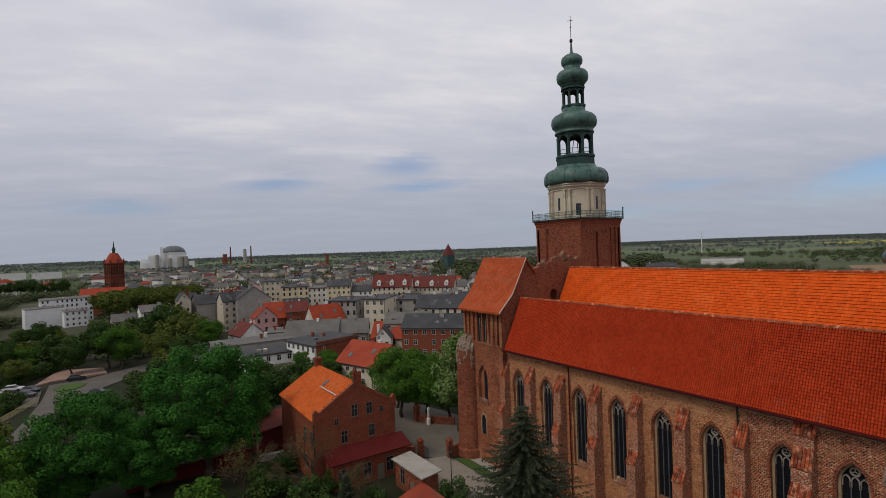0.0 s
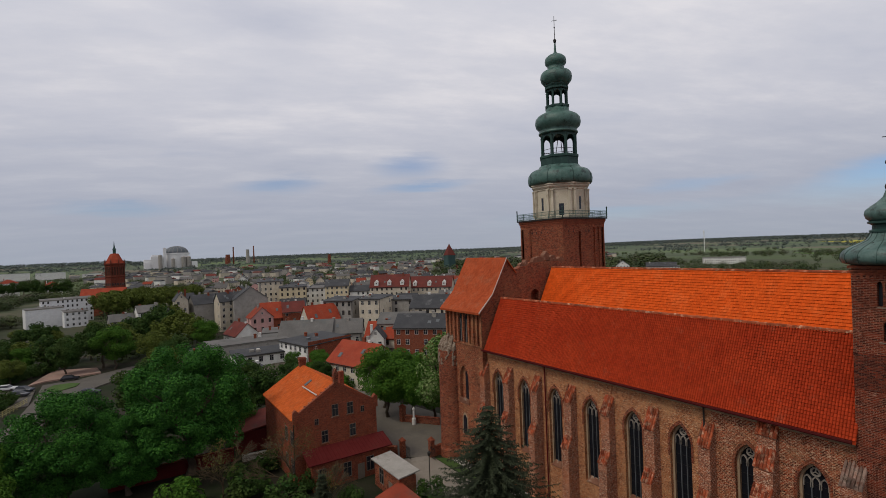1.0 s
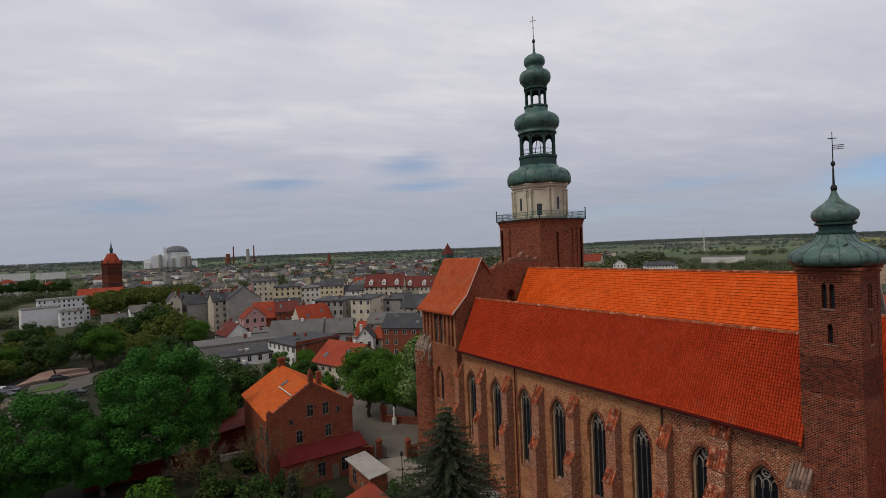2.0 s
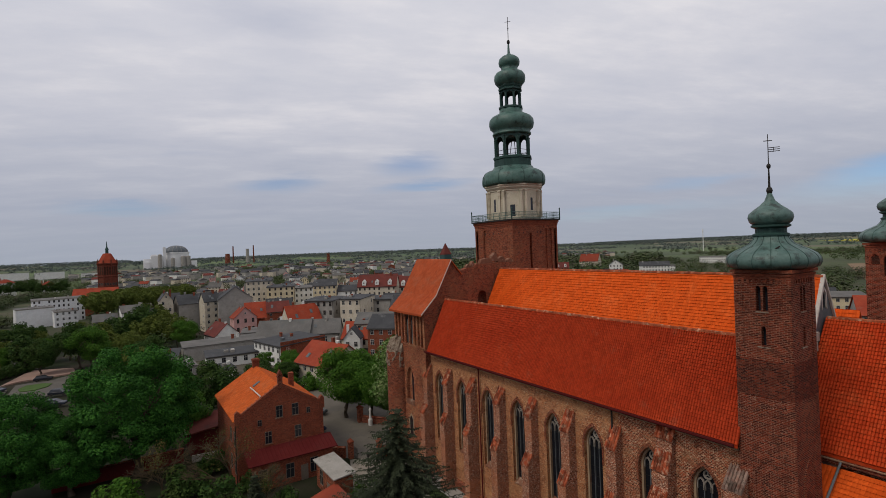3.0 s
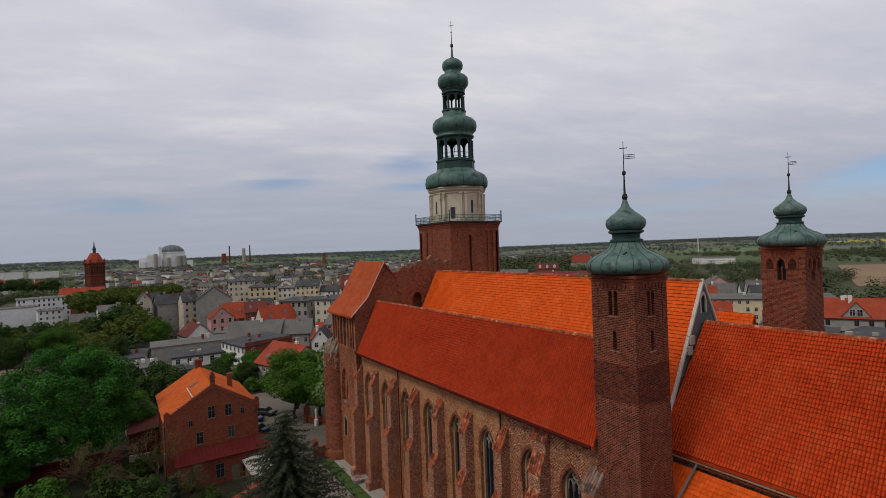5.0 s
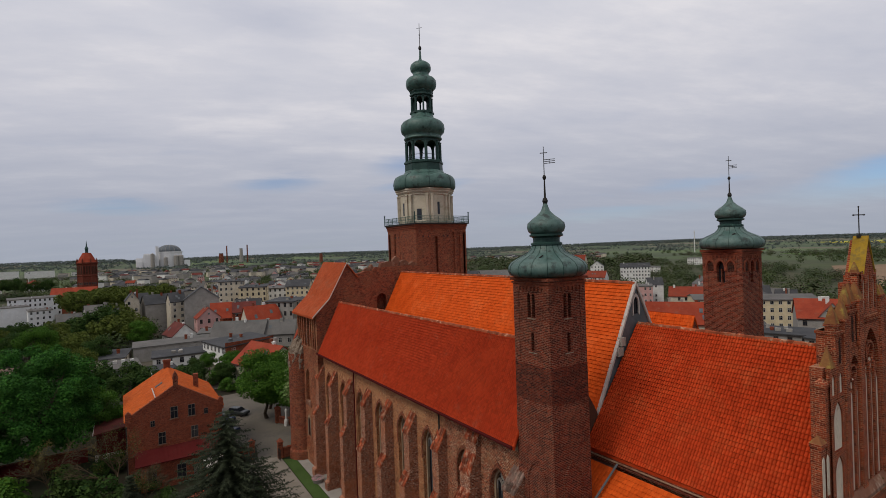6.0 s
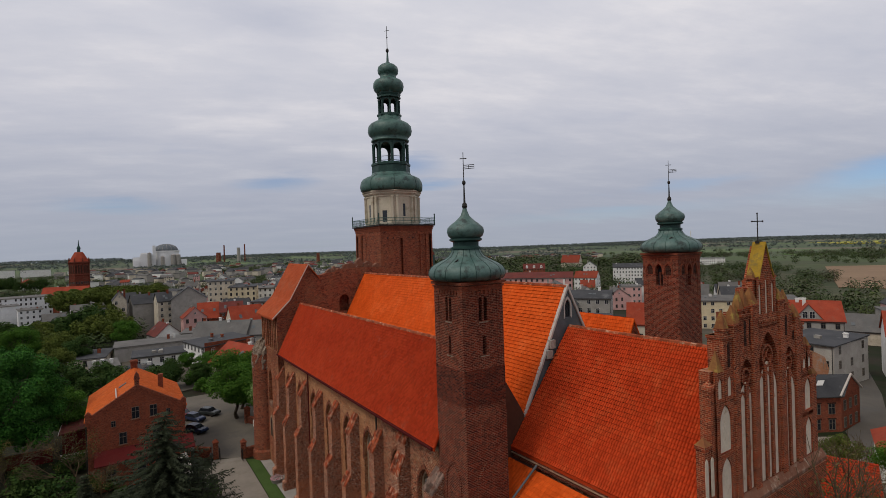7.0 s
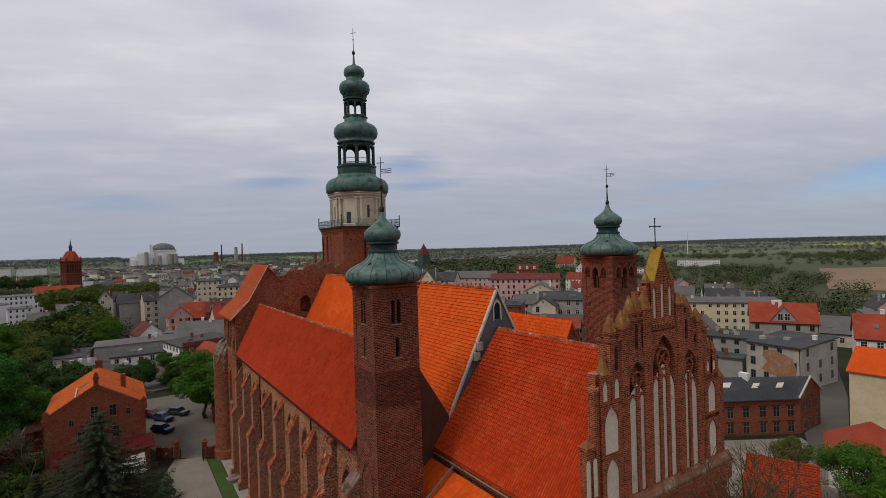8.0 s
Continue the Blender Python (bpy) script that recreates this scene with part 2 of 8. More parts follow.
TILE_CAP = surface("cap_tile", (0.24, 0.042, 0.016), (0.40, 0.095, 0.038), 1.5, 8, 0.85, 0.01, stain=(0.34, 0.19, 0.12), stain_scale=2.6, stain_from=0.50, island=0.55)
TILE_BLEACHED = surface("bleached_tile", (0.17, 0.06, 0.035), (0.40, 0.31, 0.25), 2.5, 9, 0.9, 0.01, stain=(0.08, 0.05, 0.035), stain_scale=2.5, island=0.5)
REVEAL = surface("limewashed_reveal", (0.34, 0.23, 0.145), (0.42, 0.30, 0.19), 0.8, 7, 0.9, 0.01, stain=(0.20, 0.10, 0.06), stain_scale=1.2)
COPPER = surface("green_copper", (0.036, 0.098, 0.080), (0.095, 0.18, 0.15), 1.1, 6, 0.5, 0.03, stain=(0.014, 0.030, 0.026), stain_scale=1.0, stain_from=0.52, spec=0.4)
COPPER_DARK = surface("dark_copper", (0.018, 0.045, 0.038), (0.035, 0.08, 0.068), 1.2, 6, 0.5, 0.01, stain=(0.08, 0.15, 0.12), stain_scale=1.6, stain_from=0.6)
COPPER_PALE = surface("pale_copper", (0.045, 0.105, 0.09), (0.12, 0.195, 0.168), 1.6, 7, 0.5, 0.04, stain=(0.022, 0.036, 0.03), stain_scale=1.5, stain_from=0.52, spec=0.4)
IRON = surface("dark_iron", (0.02, 0.018, 0.016), (0.04, 0.035, 0.03), 3, 20, 0.6, 0.0)
CREAM = surface("cream_render", (0.55, 0.48, 0.36), (0.66, 0.59, 0.46), 0.35, 6, 0.9, 0.01, stain=(0.34, 0.29, 0.21), stain_scale=0.5, stain_from=0.55)
PLASTER = surface("pale_plaster", (0.70, 0.57, 0.43), (0.80, 0.68, 0.53), 0.6, 6, 0.9, 0.01, stain=(0.34, 0.22, 0.13), stain_scale=1.1, stain_from=0.57)
STONE = surface("grey_stone", (0.34, 0.31, 0.26), (0.45, 0.41, 0.35), 0.9, 9, 0.9, 0.02, stain=(0.17, 0.15, 0.10), stain_scale=1.1)
LEAD = surface("grey_sheet", (0.085, 0.095, 0.10), (0.14, 0.15, 0.158), 0.8, 5, 0.6, 0.01, stain=(0.10, 0.105, 0.10), stain_scale=0.9)
PALE_TRIM = surface("weathered_board", (0.50, 0.44, 0.38), (0.62, 0.56, 0.50), 2.0, 10, 0.8, 0.004)
MOSS = surface("yellow_moss", (0.34, 0.20, 0.022), (0.46, 0.29, 0.035), 2.0, 12, 0.95, 0.03, stain=(0.20, 0.14, 0.04), stain_scale=1.6)
MOSSY = surface("mossy_brick", (0.22, 0.075, 0.032), (0.31, 0.15, 0.05), 1.6, 10, 0.95, 0.03, stain=(0.30, 0.21, 0.05), stain_scale=1.8, stain_from=0.52)
GLASS = glassy("dark_glass", (0.010, 0.011, 0.014))
TRACERY = surface("pale_tracery_stone", (0.25, 0.215, 0.18), (0.37, 0.325, 0.275), 1.5, 9, 0.85, 0.01, stain=(0.14, 0.12, 0.10), stain_scale=1.6)
LEADED = glassy("leaded_glass", (0.006, 0.006, 0.008), 0.5)
LEADED.node_tree.nodes["Principled BSDF"].inputs["Specular IOR Level"].default_value = 0.08
RIDGE_MORTAR = surface("ridge_mortar", (0.24, 0.05, 0.02), (0.40, 0.10, 0.04), 1.2, 9, 0.95, 0.03, stain=(0.42, 0.24, 0.15), stain_scale=2.4, stain_from=0.54, island=0.35)
RUBBLE = surface("brick_rubble", (0.16, 0.06, 0.035), (0.27, 0.13, 0.08), 1.4, 8, 0.95, 0.04, stain=(0.36, 0.27, 0.20), stain_scale=1.1, stain_from=0.55)
RUBBLE_PALE = surface("pale_rubble", (0.17, 0.11, 0.075), (0.40, 0.33, 0.25), 3.2, 7, 0.95, 0.1, stain=(0.08, 0.045, 0.028), stain_scale=2.6, stain_from=0.5)
RED_SHEET = surface("red_sheet_roof", (0.095, 0.012, 0.012), (0.125, 0.018, 0.016), 0.5, 4, 0.8, 0.004, stain=(0.075, 0.014, 0.013), stain_scale=0.5, spec=0.08)
TILE_WEST = surface("dull_red_tile", (0.40, 0.075, 0.026), (0.48, 0.10, 0.036), 0.5, 7, 0.8, 0.004, stain=(0.34, 0.09, 0.04), stain_scale=0.8, island=0.15, spec=0.05)

# ---- building helpers ----
class Geo:
    """Collects the faces of one mesh."""

    def __init__(self):
        self.v, self.f, self.m = [], [], []

    def add(self, verts, faces, mi=0):
        o = len(self.v)
        self.v += [tuple(p) for p in verts]
        self.f += [tuple(i + o for i in f) for f in faces]
        self.m += [mi] * len(faces)
        return self

    def box(self, x0, y0, z0, x1, y1, z1, mi=0):
        v = [(x, y, z) for z in (z0, z1) for y in (y0, y1) for x in (x0, x1)]
        return self.add(v, [(0, 2, 3, 1), (4, 5, 7, 6), (0, 1, 5, 4), (2, 6, 7, 3), (0, 4, 6, 2), (1, 3, 7, 5)], mi)

    def prism(self, poly, c0, c1, fn, mi=0):
        """The outline poly (a, b) drawn out from c0 to c1; fn(a, b, c) gives the place."""
        k = len(poly)
        v = [fn(a, b, c0) for a, b in poly] + [fn(a, b, c1) for a, b in poly]
        return self.add(v, [tuple(range(k))[::-1], tuple(range(k, 2 * k))] + [(i, (i + 1) % k, k + (i + 1) % k, k + i) for i in range(k)], mi)

    def lathe(self, prof, cx, cy, n=24, phase=0.0, mi=0, cap=True):
        """Turns the outline (radius, z) about an upright axis."""
        v = [(cx + r * math.cos(2 * math.pi * i / n + phase), cy + r * math.sin(2 * math.pi * i / n + phase), z) for r, z in prof for i in range(n)]
        f = [(j * n + i, j * n + (i + 1) % n, (j + 1) * n + (i + 1) % n, (j + 1) * n + i) for j in range(len(prof) - 1) for i in range(n)]
        if cap:
            f += [tuple(range(n))[::-1], tuple((len(prof) - 1) * n + i for i in range(n))]
        return self.add(v, f, mi)

    def bar(self, p, q, r, n=6, mi=0):
        p, q = Vector(p), Vector(q)
        d = (q - p).normalized()
        a = d.orthogonal().normalized()
        b = d.cross(a)
        ring = [(a * math.cos(2 * math.pi * i / n) + b * math.sin(2 * math.pi * i / n)) * r for i in range(n)]
        return self.add([p + w for w in ring] + [q + w for w in ring], [(i, (i + 1) % n, n + (i + 1) % n, n + i) for i in range(n)] + [tuple(range(n))[::-1], tuple(range(n, 2 * n))], mi)

    def ob(self, name, mats, parent=None, label="", smooth=False, bevel=0.0, weld=False):
        me = bpy.data.meshes.new(name)
        me.from_pydata(self.v, [], self.f)
        for m in mats if isinstance(mats, (list, tuple)) else [mats]:
            me.materials.append(m)
        if any(self.m):
            me.polygons.foreach_set("material_index", self.m)
        if smooth:
            me.polygons.foreach_set("use_smooth", [True] * len(self.f))
        if weld:
            bm = bmesh.new()
            bm.from_mesh(me)
            bmesh.ops.remove_doubles(bm, verts=bm.verts, dist=0.002)
            bm.to_mesh(me)
            bm.free()
        o = new(name, me)
        if bevel:
            md = o.modifiers.new("edge", "BEVEL")
            md.width, md.segments, md.limit_method = bevel, 1, "ANGLE"
        o.parent = parent
        if label:
            o["label"] = label
        return o


def thing(name, label, category, at=(0, 0, 0), group="", kind=""):
    e = new(name)
    e.location = at
    return tagged(e, label, category, group, kind)


def arch(uc, w, vb, va, n=7, rise=1.0):
    """Outline of a pointed opening, from its lower left round by the apex to its lower right."""
    h = w / 2
    vs = va - w * 0.866 * rise
    left = [(uc + h - w * math.cos(a), vs + w * math.sin(a) * rise) for a in np.linspace(0, math.pi / 3, n)]
    return [(uc - h, vb)] + left + [(2 * uc - u, v) for u, v in left[::-1][1:]] + [(uc + h, vb)]


def round_arch(uc, w, vb, va, n=9):
    h = w / 2
    pts = [(uc - h * math.cos(a), va - h + h * math.sin(a)) for a in np.linspace(0, math.pi, n)]
    return [(uc - h, vb)] + pts + [(uc + h, vb)]


def pierced(g, u0, u1, v0, v1, opening, d0, d1, fn, mi=0, back=True):
    """A wall panel from depth d0 to d1 with an opening right through it."""
    k = len(opening) // 2
    uc, va = opening[k]
    vb = opening[0][1]
    left = [(u0, v0), (uc, v0), (uc, vb)] + opening[:k + 1] + [(uc, v1), (u0, v1)]
    right = [(u1, v0), (u1, v1), (uc, v1)] + opening[k:] + [(uc, vb), (uc, v0)]
    for d in (d0, d1) if back else (d0,):
        for poly in (left, right):
            g.add([fn(a, b, d) for a, b in poly], [tuple(range(len(poly)))], mi)
    o = opening
    for i in range(len(o)):
        a, b = o[i], o[(i + 1) % len(o)]
        g.add([fn(*a, d0), fn(*b, d0), fn(*b, d1), fn(*a, d1)], [(0, 1, 2, 3)], mi)
    return g


def tiles(name, parent, corner, along, up, length, slope, mat, wide=0.24, high=0.36, wave=0.028, step=0.035, label="", keep=None, seed=1, loose=0):
    """A slope covered with overlapping tiles, each one a small curved plate with its own edge."""
    rng = np.random.default_rng(seed)
    o, a, u = Vector(corner), Vector(along).normalized(), Vector(up).normalized()
    nrm = a.cross(u)
    if nrm.z < 0:
        nrm = -nrm
    o, a, u, nrm = (np.array(w) for w in (o, a, u, nrm))
    nu, nv = int(round(length / wide)), int(round(slope / high))
    wide, high = length / nu, slope / nv
    under_cut = 0.16
    fr = np.array([0, 0.13, 0.36, 0.64, 0.87, 1.0])
    hh = wave * np.array([-1.0, 0.15, 0.7, 0.7, 0.15, -1.0])
    iu, iv = (w.ravel() for w in np.meshgrid(np.arange(nu), np.arange(nv)))
    if keep is not None:
        ok = keep((iu + 0.5) * wide, (iv + 0.5) * high)
        iu, iv = iu[ok], iv[ok]
    if loose:
        # the tiles of the last columns lie singly
        cols = max(1, loose // nv)
        lone = iu >= nu - cols
        v1 = [((q * wide) * a + (dv * high) * u + ((w if h else 0) + h) * nrm).tolist() for dv, h in ((under_cut, 0.0), (0.0, step), (1.08, 0.004)) for q, w in zip(fr, hh)]
        c1 = len(fr)
        one = bpy.data.meshes.new("roof_tile")
        one.from_pydata(v1, [], [(r * c1 + i, r * c1 + i + 1, (r + 1) * c1 + i + 1, (r + 1) * c1 + i) for r in (0, 1) for i in range(c1 - 1)])
        one.materials.append(mat)
        for p, q in zip(iu[lone], iv[lone]):
            t1 = new("roof_tile", one)
            t1.parent = parent
            t1.location = o + (p * wide) * a + (q * high + rng.normal(0, 0.004)) * u + rng.normal(0, 0.004) * nrm
        iu, iv = iu[~lone], iv[~lone]
    k = len(iu)
    lift = rng.normal(0, 0.004, k)
    lean = rng.normal(0, 0.012, k)
    s = (iu[:, None] + fr[None, :]) * wide
    rows = []
    for dv, h in ((under_cut, 0.0), (0.0, step), (1.08, 0.004)):
        t = (iv[:, None] + dv + lean[:, None] * (dv < 1)) * high + 0 * s
        hgt = (hh[None, :] if h else hh[None, :] * 0) + h + lift[:, None]
        rows.append(o + s[..., None] * a + t[..., None] * u + hgt[..., None] * nrm)
    v = np.concatenate(rows, axis=1).reshape(-1, 3)
    c = len(fr)
    q = [(r * c + i, r * c + i + 1, (r + 1) * c + i + 1, (r + 1) * c + i) for r in (0, 1) for i in range(c - 1)]
    f = (np.array(q)[None] + (np.arange(k) * 3 * c)[:, None, None]).reshape(-1, 4)
    me = bpy.data.meshes.new(name)
    me.from_pydata(v.tolist(), [], f.tolist())
    me.materials.append(mat)
    ob = new(name, me)
    ob.parent = parent
    return tagged(ob, label, kind="stuff")


def slab(g, pts, thick, mi=0):
    """A plate under the outline pts, thick metres deep."""
    k = len(pts)
    v = [tuple(p) for p in pts] + [(p[0], p[1], p[2] - thick) for p in pts]
    return g.add(v, [tuple(range(k)), tuple(range(k, 2 * k))[::-1]] + [(i, (i + 1) % k, k + (i + 1) % k, k + i) for i in range(k)], mi)


def hgt(x, y):
    """Height of the ground: level round the church, falling gently away to the plain."""
    d = math.hypot(x + 40, y - 50)
    s = min(max((d - 75) / 375, 0), 1)
    return -12.0 * s * s * (3 - 2 * s)

# ---- the church ----
church = thing("church", "large medieval red brick church with steep orange tiled roofs", "church", (-38, 55, 0))


def under(parent, ob):
    """Keeps the place of an object built in world metres when its thing stands elsewhere."""
    ob.parent = parent
    ob.matrix_parent_inverse = Matrix.Translation(parent.location).inverted()
    return ob


LONG = lambda a, b, c: (c, a, b)
SOUTH = lambda u, v, d: (u, 42.3 + d, v)
EAST = lambda x0: (lambda u, v, d: (x0 - d, u, v))
SOUTH_AT = lambda y0: (lambda u, v, d: (u, y0 + d, v))
EAVE = 17.35


def lancet(name, uc, w, vb, va, fn, depth, lights):
    """Leaded glass, iron bars and stone tracery of a pointed window."""
    pane = under(church, Geo().prism(arch(uc, w, vb, va), depth, depth + 0.05, fn).ob(name, LEADED, None, "tall pointed window with dark leaded glass"))
    step = w / lights
    spring = va - w * 0.866
    m = Geo()
    for i in range(1, lights):
        u = uc - w / 2 + i * step
        m.prism([(u - 0.035, vb), (u + 0.035, vb), (u + 0.035, spring + 0.1), (u - 0.035, spring + 0.1)], depth - 0.14, depth, fn)
    m.ob("mullion", LEAD, pane, "slim grey mullion")
    for z in np.arange(vb + 0.8, spring, 0.9):
        Geo().bar(fn(uc - w / 2, z, depth - 0.03), fn(uc + w / 2, z, depth - 0.03), 0.02, 4).ob("saddle_bar", IRON, pane)
    t = Geo()
    for i in range(lights):
        u = uc - w / 2 + (i + 0.5) * step
        p, q = arch(u, step, spring - 0.3, spring + 0.62), arch(u, step - 0.16, spring - 0.3, spring + 0.5)
        t.prism(p + q[::-1], depth - 0.14, depth, fn)
    ring = lambda r: [(uc + r * math.cos(k), spring + 0.95 + r * math.sin(k)) for k in np.linspace(0, 2 * math.pi, 13)]
    t.prism(ring(0.36) + ring(0.24)[::-1], depth - 0.14, depth, fn)
    for k in range(3):
        an = math.pi / 2 + k * 2.094
        t.bar(fn(uc, spring + 0.95, depth - 0.08), fn(uc + 0.3 * math.cos(an), spring + 0.95 + 0.3 * math.sin(an), depth - 0.08), 0.045)
    t.ob("tracery", TRACERY, pane, "pale stone tracery")
    return pane


# south aisle: wall with its windows
WIN = (-57.85, -52.6, -47.2, -41.85, -36.5, -31.45, -25.55, -20.95)
PIER = (-60.2, -55.1, -49.85, -44.4, -39.2, -34.05, -28.7, -24.0, -18.4)
g = Geo()
edges = [-60.6] + [(a + b) / 2 for a, b in zip(WIN, WIN[1:])] + [-18.0]
for uc, u0, u1 in zip(WIN, edges, edges[1:]):
    vb = 5.2 if uc < -30 else 6.4
    pierced(g, u0, u1, -0.6, EAVE - 0.05, arch(uc, 2.1, vb, 14.55), 0.0, 0.35, SOUTH, 0 if uc < -29 else 1)
wall = under(church, g.ob("south_wall", [BRICK_BUFF, BRICK_WALL], None, "mottled old brick wall with buff patches", weld=True))
for uc in WIN:
    vb = 5.2 if uc < -30 else 6.4
    g = Geo()
    pierced(g, uc - 1.2, uc + 1.2, vb - 0.3, 15.2, arch(uc, 1.7, vb + 0.15, 14.3), 0.353, 0.95, SOUTH)
    under(church, g.ob("window_reveal", REVEAL, None, "limewashed window reveal", weld=True))
    lancet("window", uc, 1.7, (5.2 if uc < -30 else 6.4) + 0.15, 14.3, SOUTH, 0.62, 3)
    g = Geo()
    vb = 5.2 if uc < -30 else 6.4
    g.prism([(0.66, vb + 0.45), (-0.06, vb - 0.02), (-0.06, vb - 0.1), (0.66, vb + 0.3)], uc - 0.84, uc + 0.84, lambda d, v, u: SOUTH(u, v, d))
    under(church, g.ob("window_sill", RUBBLE))
    # brick label round the arch
    g = Geo()
    a, b = arch(uc, 2.5, 11.4, 14.95), arch(uc, 2.12, 11.4, 14.6)
    g.prism(a + b[::-1], -0.05, 0.02, SOUTH)
    under(church, g.ob("arch_label", BRICK))
# cornice, plinth and gutter
g = Geo()
g.prism([(0, EAVE - 0.75), (-0.1, EAVE - 0.62), (-0.1, EAVE - 0.5), (-0.22, EAVE - 0.36), (-0.22, EAVE - 0.2), (0, EAVE - 0.06)], -60.3, -18.3, lambda d, v, u: SOUTH(u, v, d))
under(church, g.ob("cornice", REVEAL, None, "weathered plastered cornice under the eaves"))
g = Geo()
g.prism([(0, -0.4), (-0.25, -0.4), (-0.25, 1.0), (0, 1.25)], -60.3, -18.3, lambda d, v, u: SOUTH(u, v, d))
under(church, g.ob("plinth", BRICK))
g = Geo()
g.prism([(-1.04, EAVE - 0.04), (-1.02, EAVE - 0.2), (-0.95, EAVE - 0.28), (-0.88, EAVE - 0.26), (-0.86, EAVE - 0.04)], -60.2, -18.2, lambda d, v, u: SOUTH(u, v, d))
under(church, g.ob("gutter", RED_SHEET, None, "dark red-brown gutter"))
for x in (-48.55, -29.0):
    g = Geo()
    g.bar((x, 42.05, EAVE - 0.4), (x, 42.05, 0.1), 0.085, 8)
    g.bar((x, 41.75, EAVE - 0.2), (x, 42.05, EAVE - 0.5), 0.085, 8)
    for z in np.arange(2, EAVE - 1, 2.4):
        g.lathe([(0.11, z), (0.11, z + 0.1)], x, 42.05, 8)
    under(church, g.ob("downpipe", RED_SHEET if x < -40 else IRON, None, "rusty red downpipe" if x < -40 else "dark iron downpipe"))


def roof_cap(parent, x0, x1, ya, za, yb, zb, n, mat=TILE_CAP):
    """Short sloping run of hollow tiles on a buttress."""
    g = Geo()
    wd = (x1 - x0) / n
    for i in range(n):
        for k in range(3):
            f0, f1 = k / 3, (k + 1) / 3 + 0.04
            p0, p1 = (ya + (yb - ya) * f0, za + (zb - za) * f0), (ya + (yb - ya) * f1, za + (zb - za) * f1)
            jig = random.uniform(-0.04, 0.04)
            pts = [(-0.5, -0.12), (-0.34, 0.08), (0.0, 0.17), (0.34, 0.08), (0.5, -0.12)]
            v = [(x0 + (i + 0.5 + a) * wd, p[0], p[1] + b + h + jig) for p, h in ((p0, -0.05), (p1, 0.05)) for a, b in pts]
            g.add(v, [(j, j + 1, j + 6, j + 5) for j in range(4)] + [(9, 8, 7, 6, 5)])
    o = g.ob("tile_cap", mat, None, "sloping cap of mossy hollow tiles")
    o.parent = parent
    return o


def buttress(x, w=1.05, top=15.5, low=True):
    g = Geo()
    h = w / 2
    fn = lambda d, v, u: (u, 42.3 + d, v)
    g.prism([(0.02, -0.5), (-1.95, -0.5), (-1.95, 1.0), (-1.62, 1.2), (-1.62, 8.6), (-0.98, 9.85), (-0.98, top - 1.82), (0.02, top - 0.12)], x - h, x + h, fn)
    o = under(church, g.ob("buttress", BRICK_PALE, None, "stepped brick buttress with tiled caps"))
    for ya, za, yb, zb in ((42.2, top - 0.05, 41.22, top - 1.75), (41.3, 9.85, 40.62, 8.75)):
        roof_cap(o, x - h - 0.05, x + h + 0.05, ya, za, yb, zb, 5)
    return o


for x in PIER[:7]:
    buttress(x)
# the last two, of a later pattern
g = Geo()
g.prism([(0.02, -0.5), (-1.9, -0.5), (-1.9, 11.2), (-1.15, 12.2), (-1.15, 13.1), (-0.45, 15.0), (-0.45, 15.9), (0.02, 16.7)], -24.6, -23.2, lambda d, v, u: SOUTH(u, v, d))
b = under(church, g.ob("buttress", BRICK_PALE, None, "stepped brick buttress with two tiled caps"))
roof_cap(b, -24.7, -23.1, 42.25, 16.85, 41.75, 15.95, 6)
roof_cap(b, -24.65, -23.15, 41.8, 14.9, 41.12, 13.55, 6)
roof_cap(b, -24.65, -23.15, 41.1, 12.1, 40.5, 11.3, 6)
g = Geo()
g.prism([(0.02, -0.5), (-1.4, -0.5), (-1.4, 14.15), (0.02, 15.5)], -18.8, -17.6, lambda d, v, u: SOUTH(u, v, d))
b = under(church, g.ob("buttress", BRICK_PALE, None, "brick buttress with a bleached tile cap"))
roof_cap(b, -18.9, -17.55, 42.1, 15.6, 40.9, 14.3, 6, TILE_BLEACHED)

# roofs
RIDGE_Y, RIDGE_Z = 55.25, 28.15


def slope(name, x0, x1, ya, za, yb, zb, mat, label, wide=0.24, high=0.36, wave=0.03, step=0.035, seed=1, keep=None, loose=0):
    """A tiled slope from the eave (ya, za) up to (yb, zb), with its boards below."""
    g = Geo()
    slab(g, [(x0, ya, za - 0.05), (x1, ya, za - 0.05), (x1, yb, zb - 0.05), (x0, yb, zb - 0.05)], 0.22)
    base = under(church, g.ob(name, mat, None, label))
    run = math.hypot(yb - ya, zb - za)
    t = tiles("roof_tiles", base, (x0, ya, za), (1, 0, 0), (0, yb - ya, zb - za), x1 - x0, run, mat, wide, high, wave, step, label, keep, seed, loose)
    return base


def ridge_tiles(x0, x1, y, z, mat, sag=0.0):
    g = Geo()
    n = int((x1 - x0) / 0.38)
    for i in range(n):
        a = x0 + (x1 - x0) * i / n
        dz = random.uniform(-0.02, 0.02)
        ring = [(-0.15, -0.12), (-0.1, 0.02), (0, 0.08), (0.1, 0.02), (0.15, -0.12)]
        v = [(a + dx, y + p * s, z + q * s + dz) for dx, s in ((0, 1.15), ((x1 - x0) / n + 0.03, 1.0)) for p, q in ring]
        g.add(v, [(j, j + 1, j + 6, j + 5) for j in range(4)] + [(0, 1, 2, 3, 4), (9, 8, 7, 6, 5)])
    o = under(church, g.ob("ridge_tiles", mat, None, "row of half-round ridge tiles"))
    return tagged(o, kind="stuff")


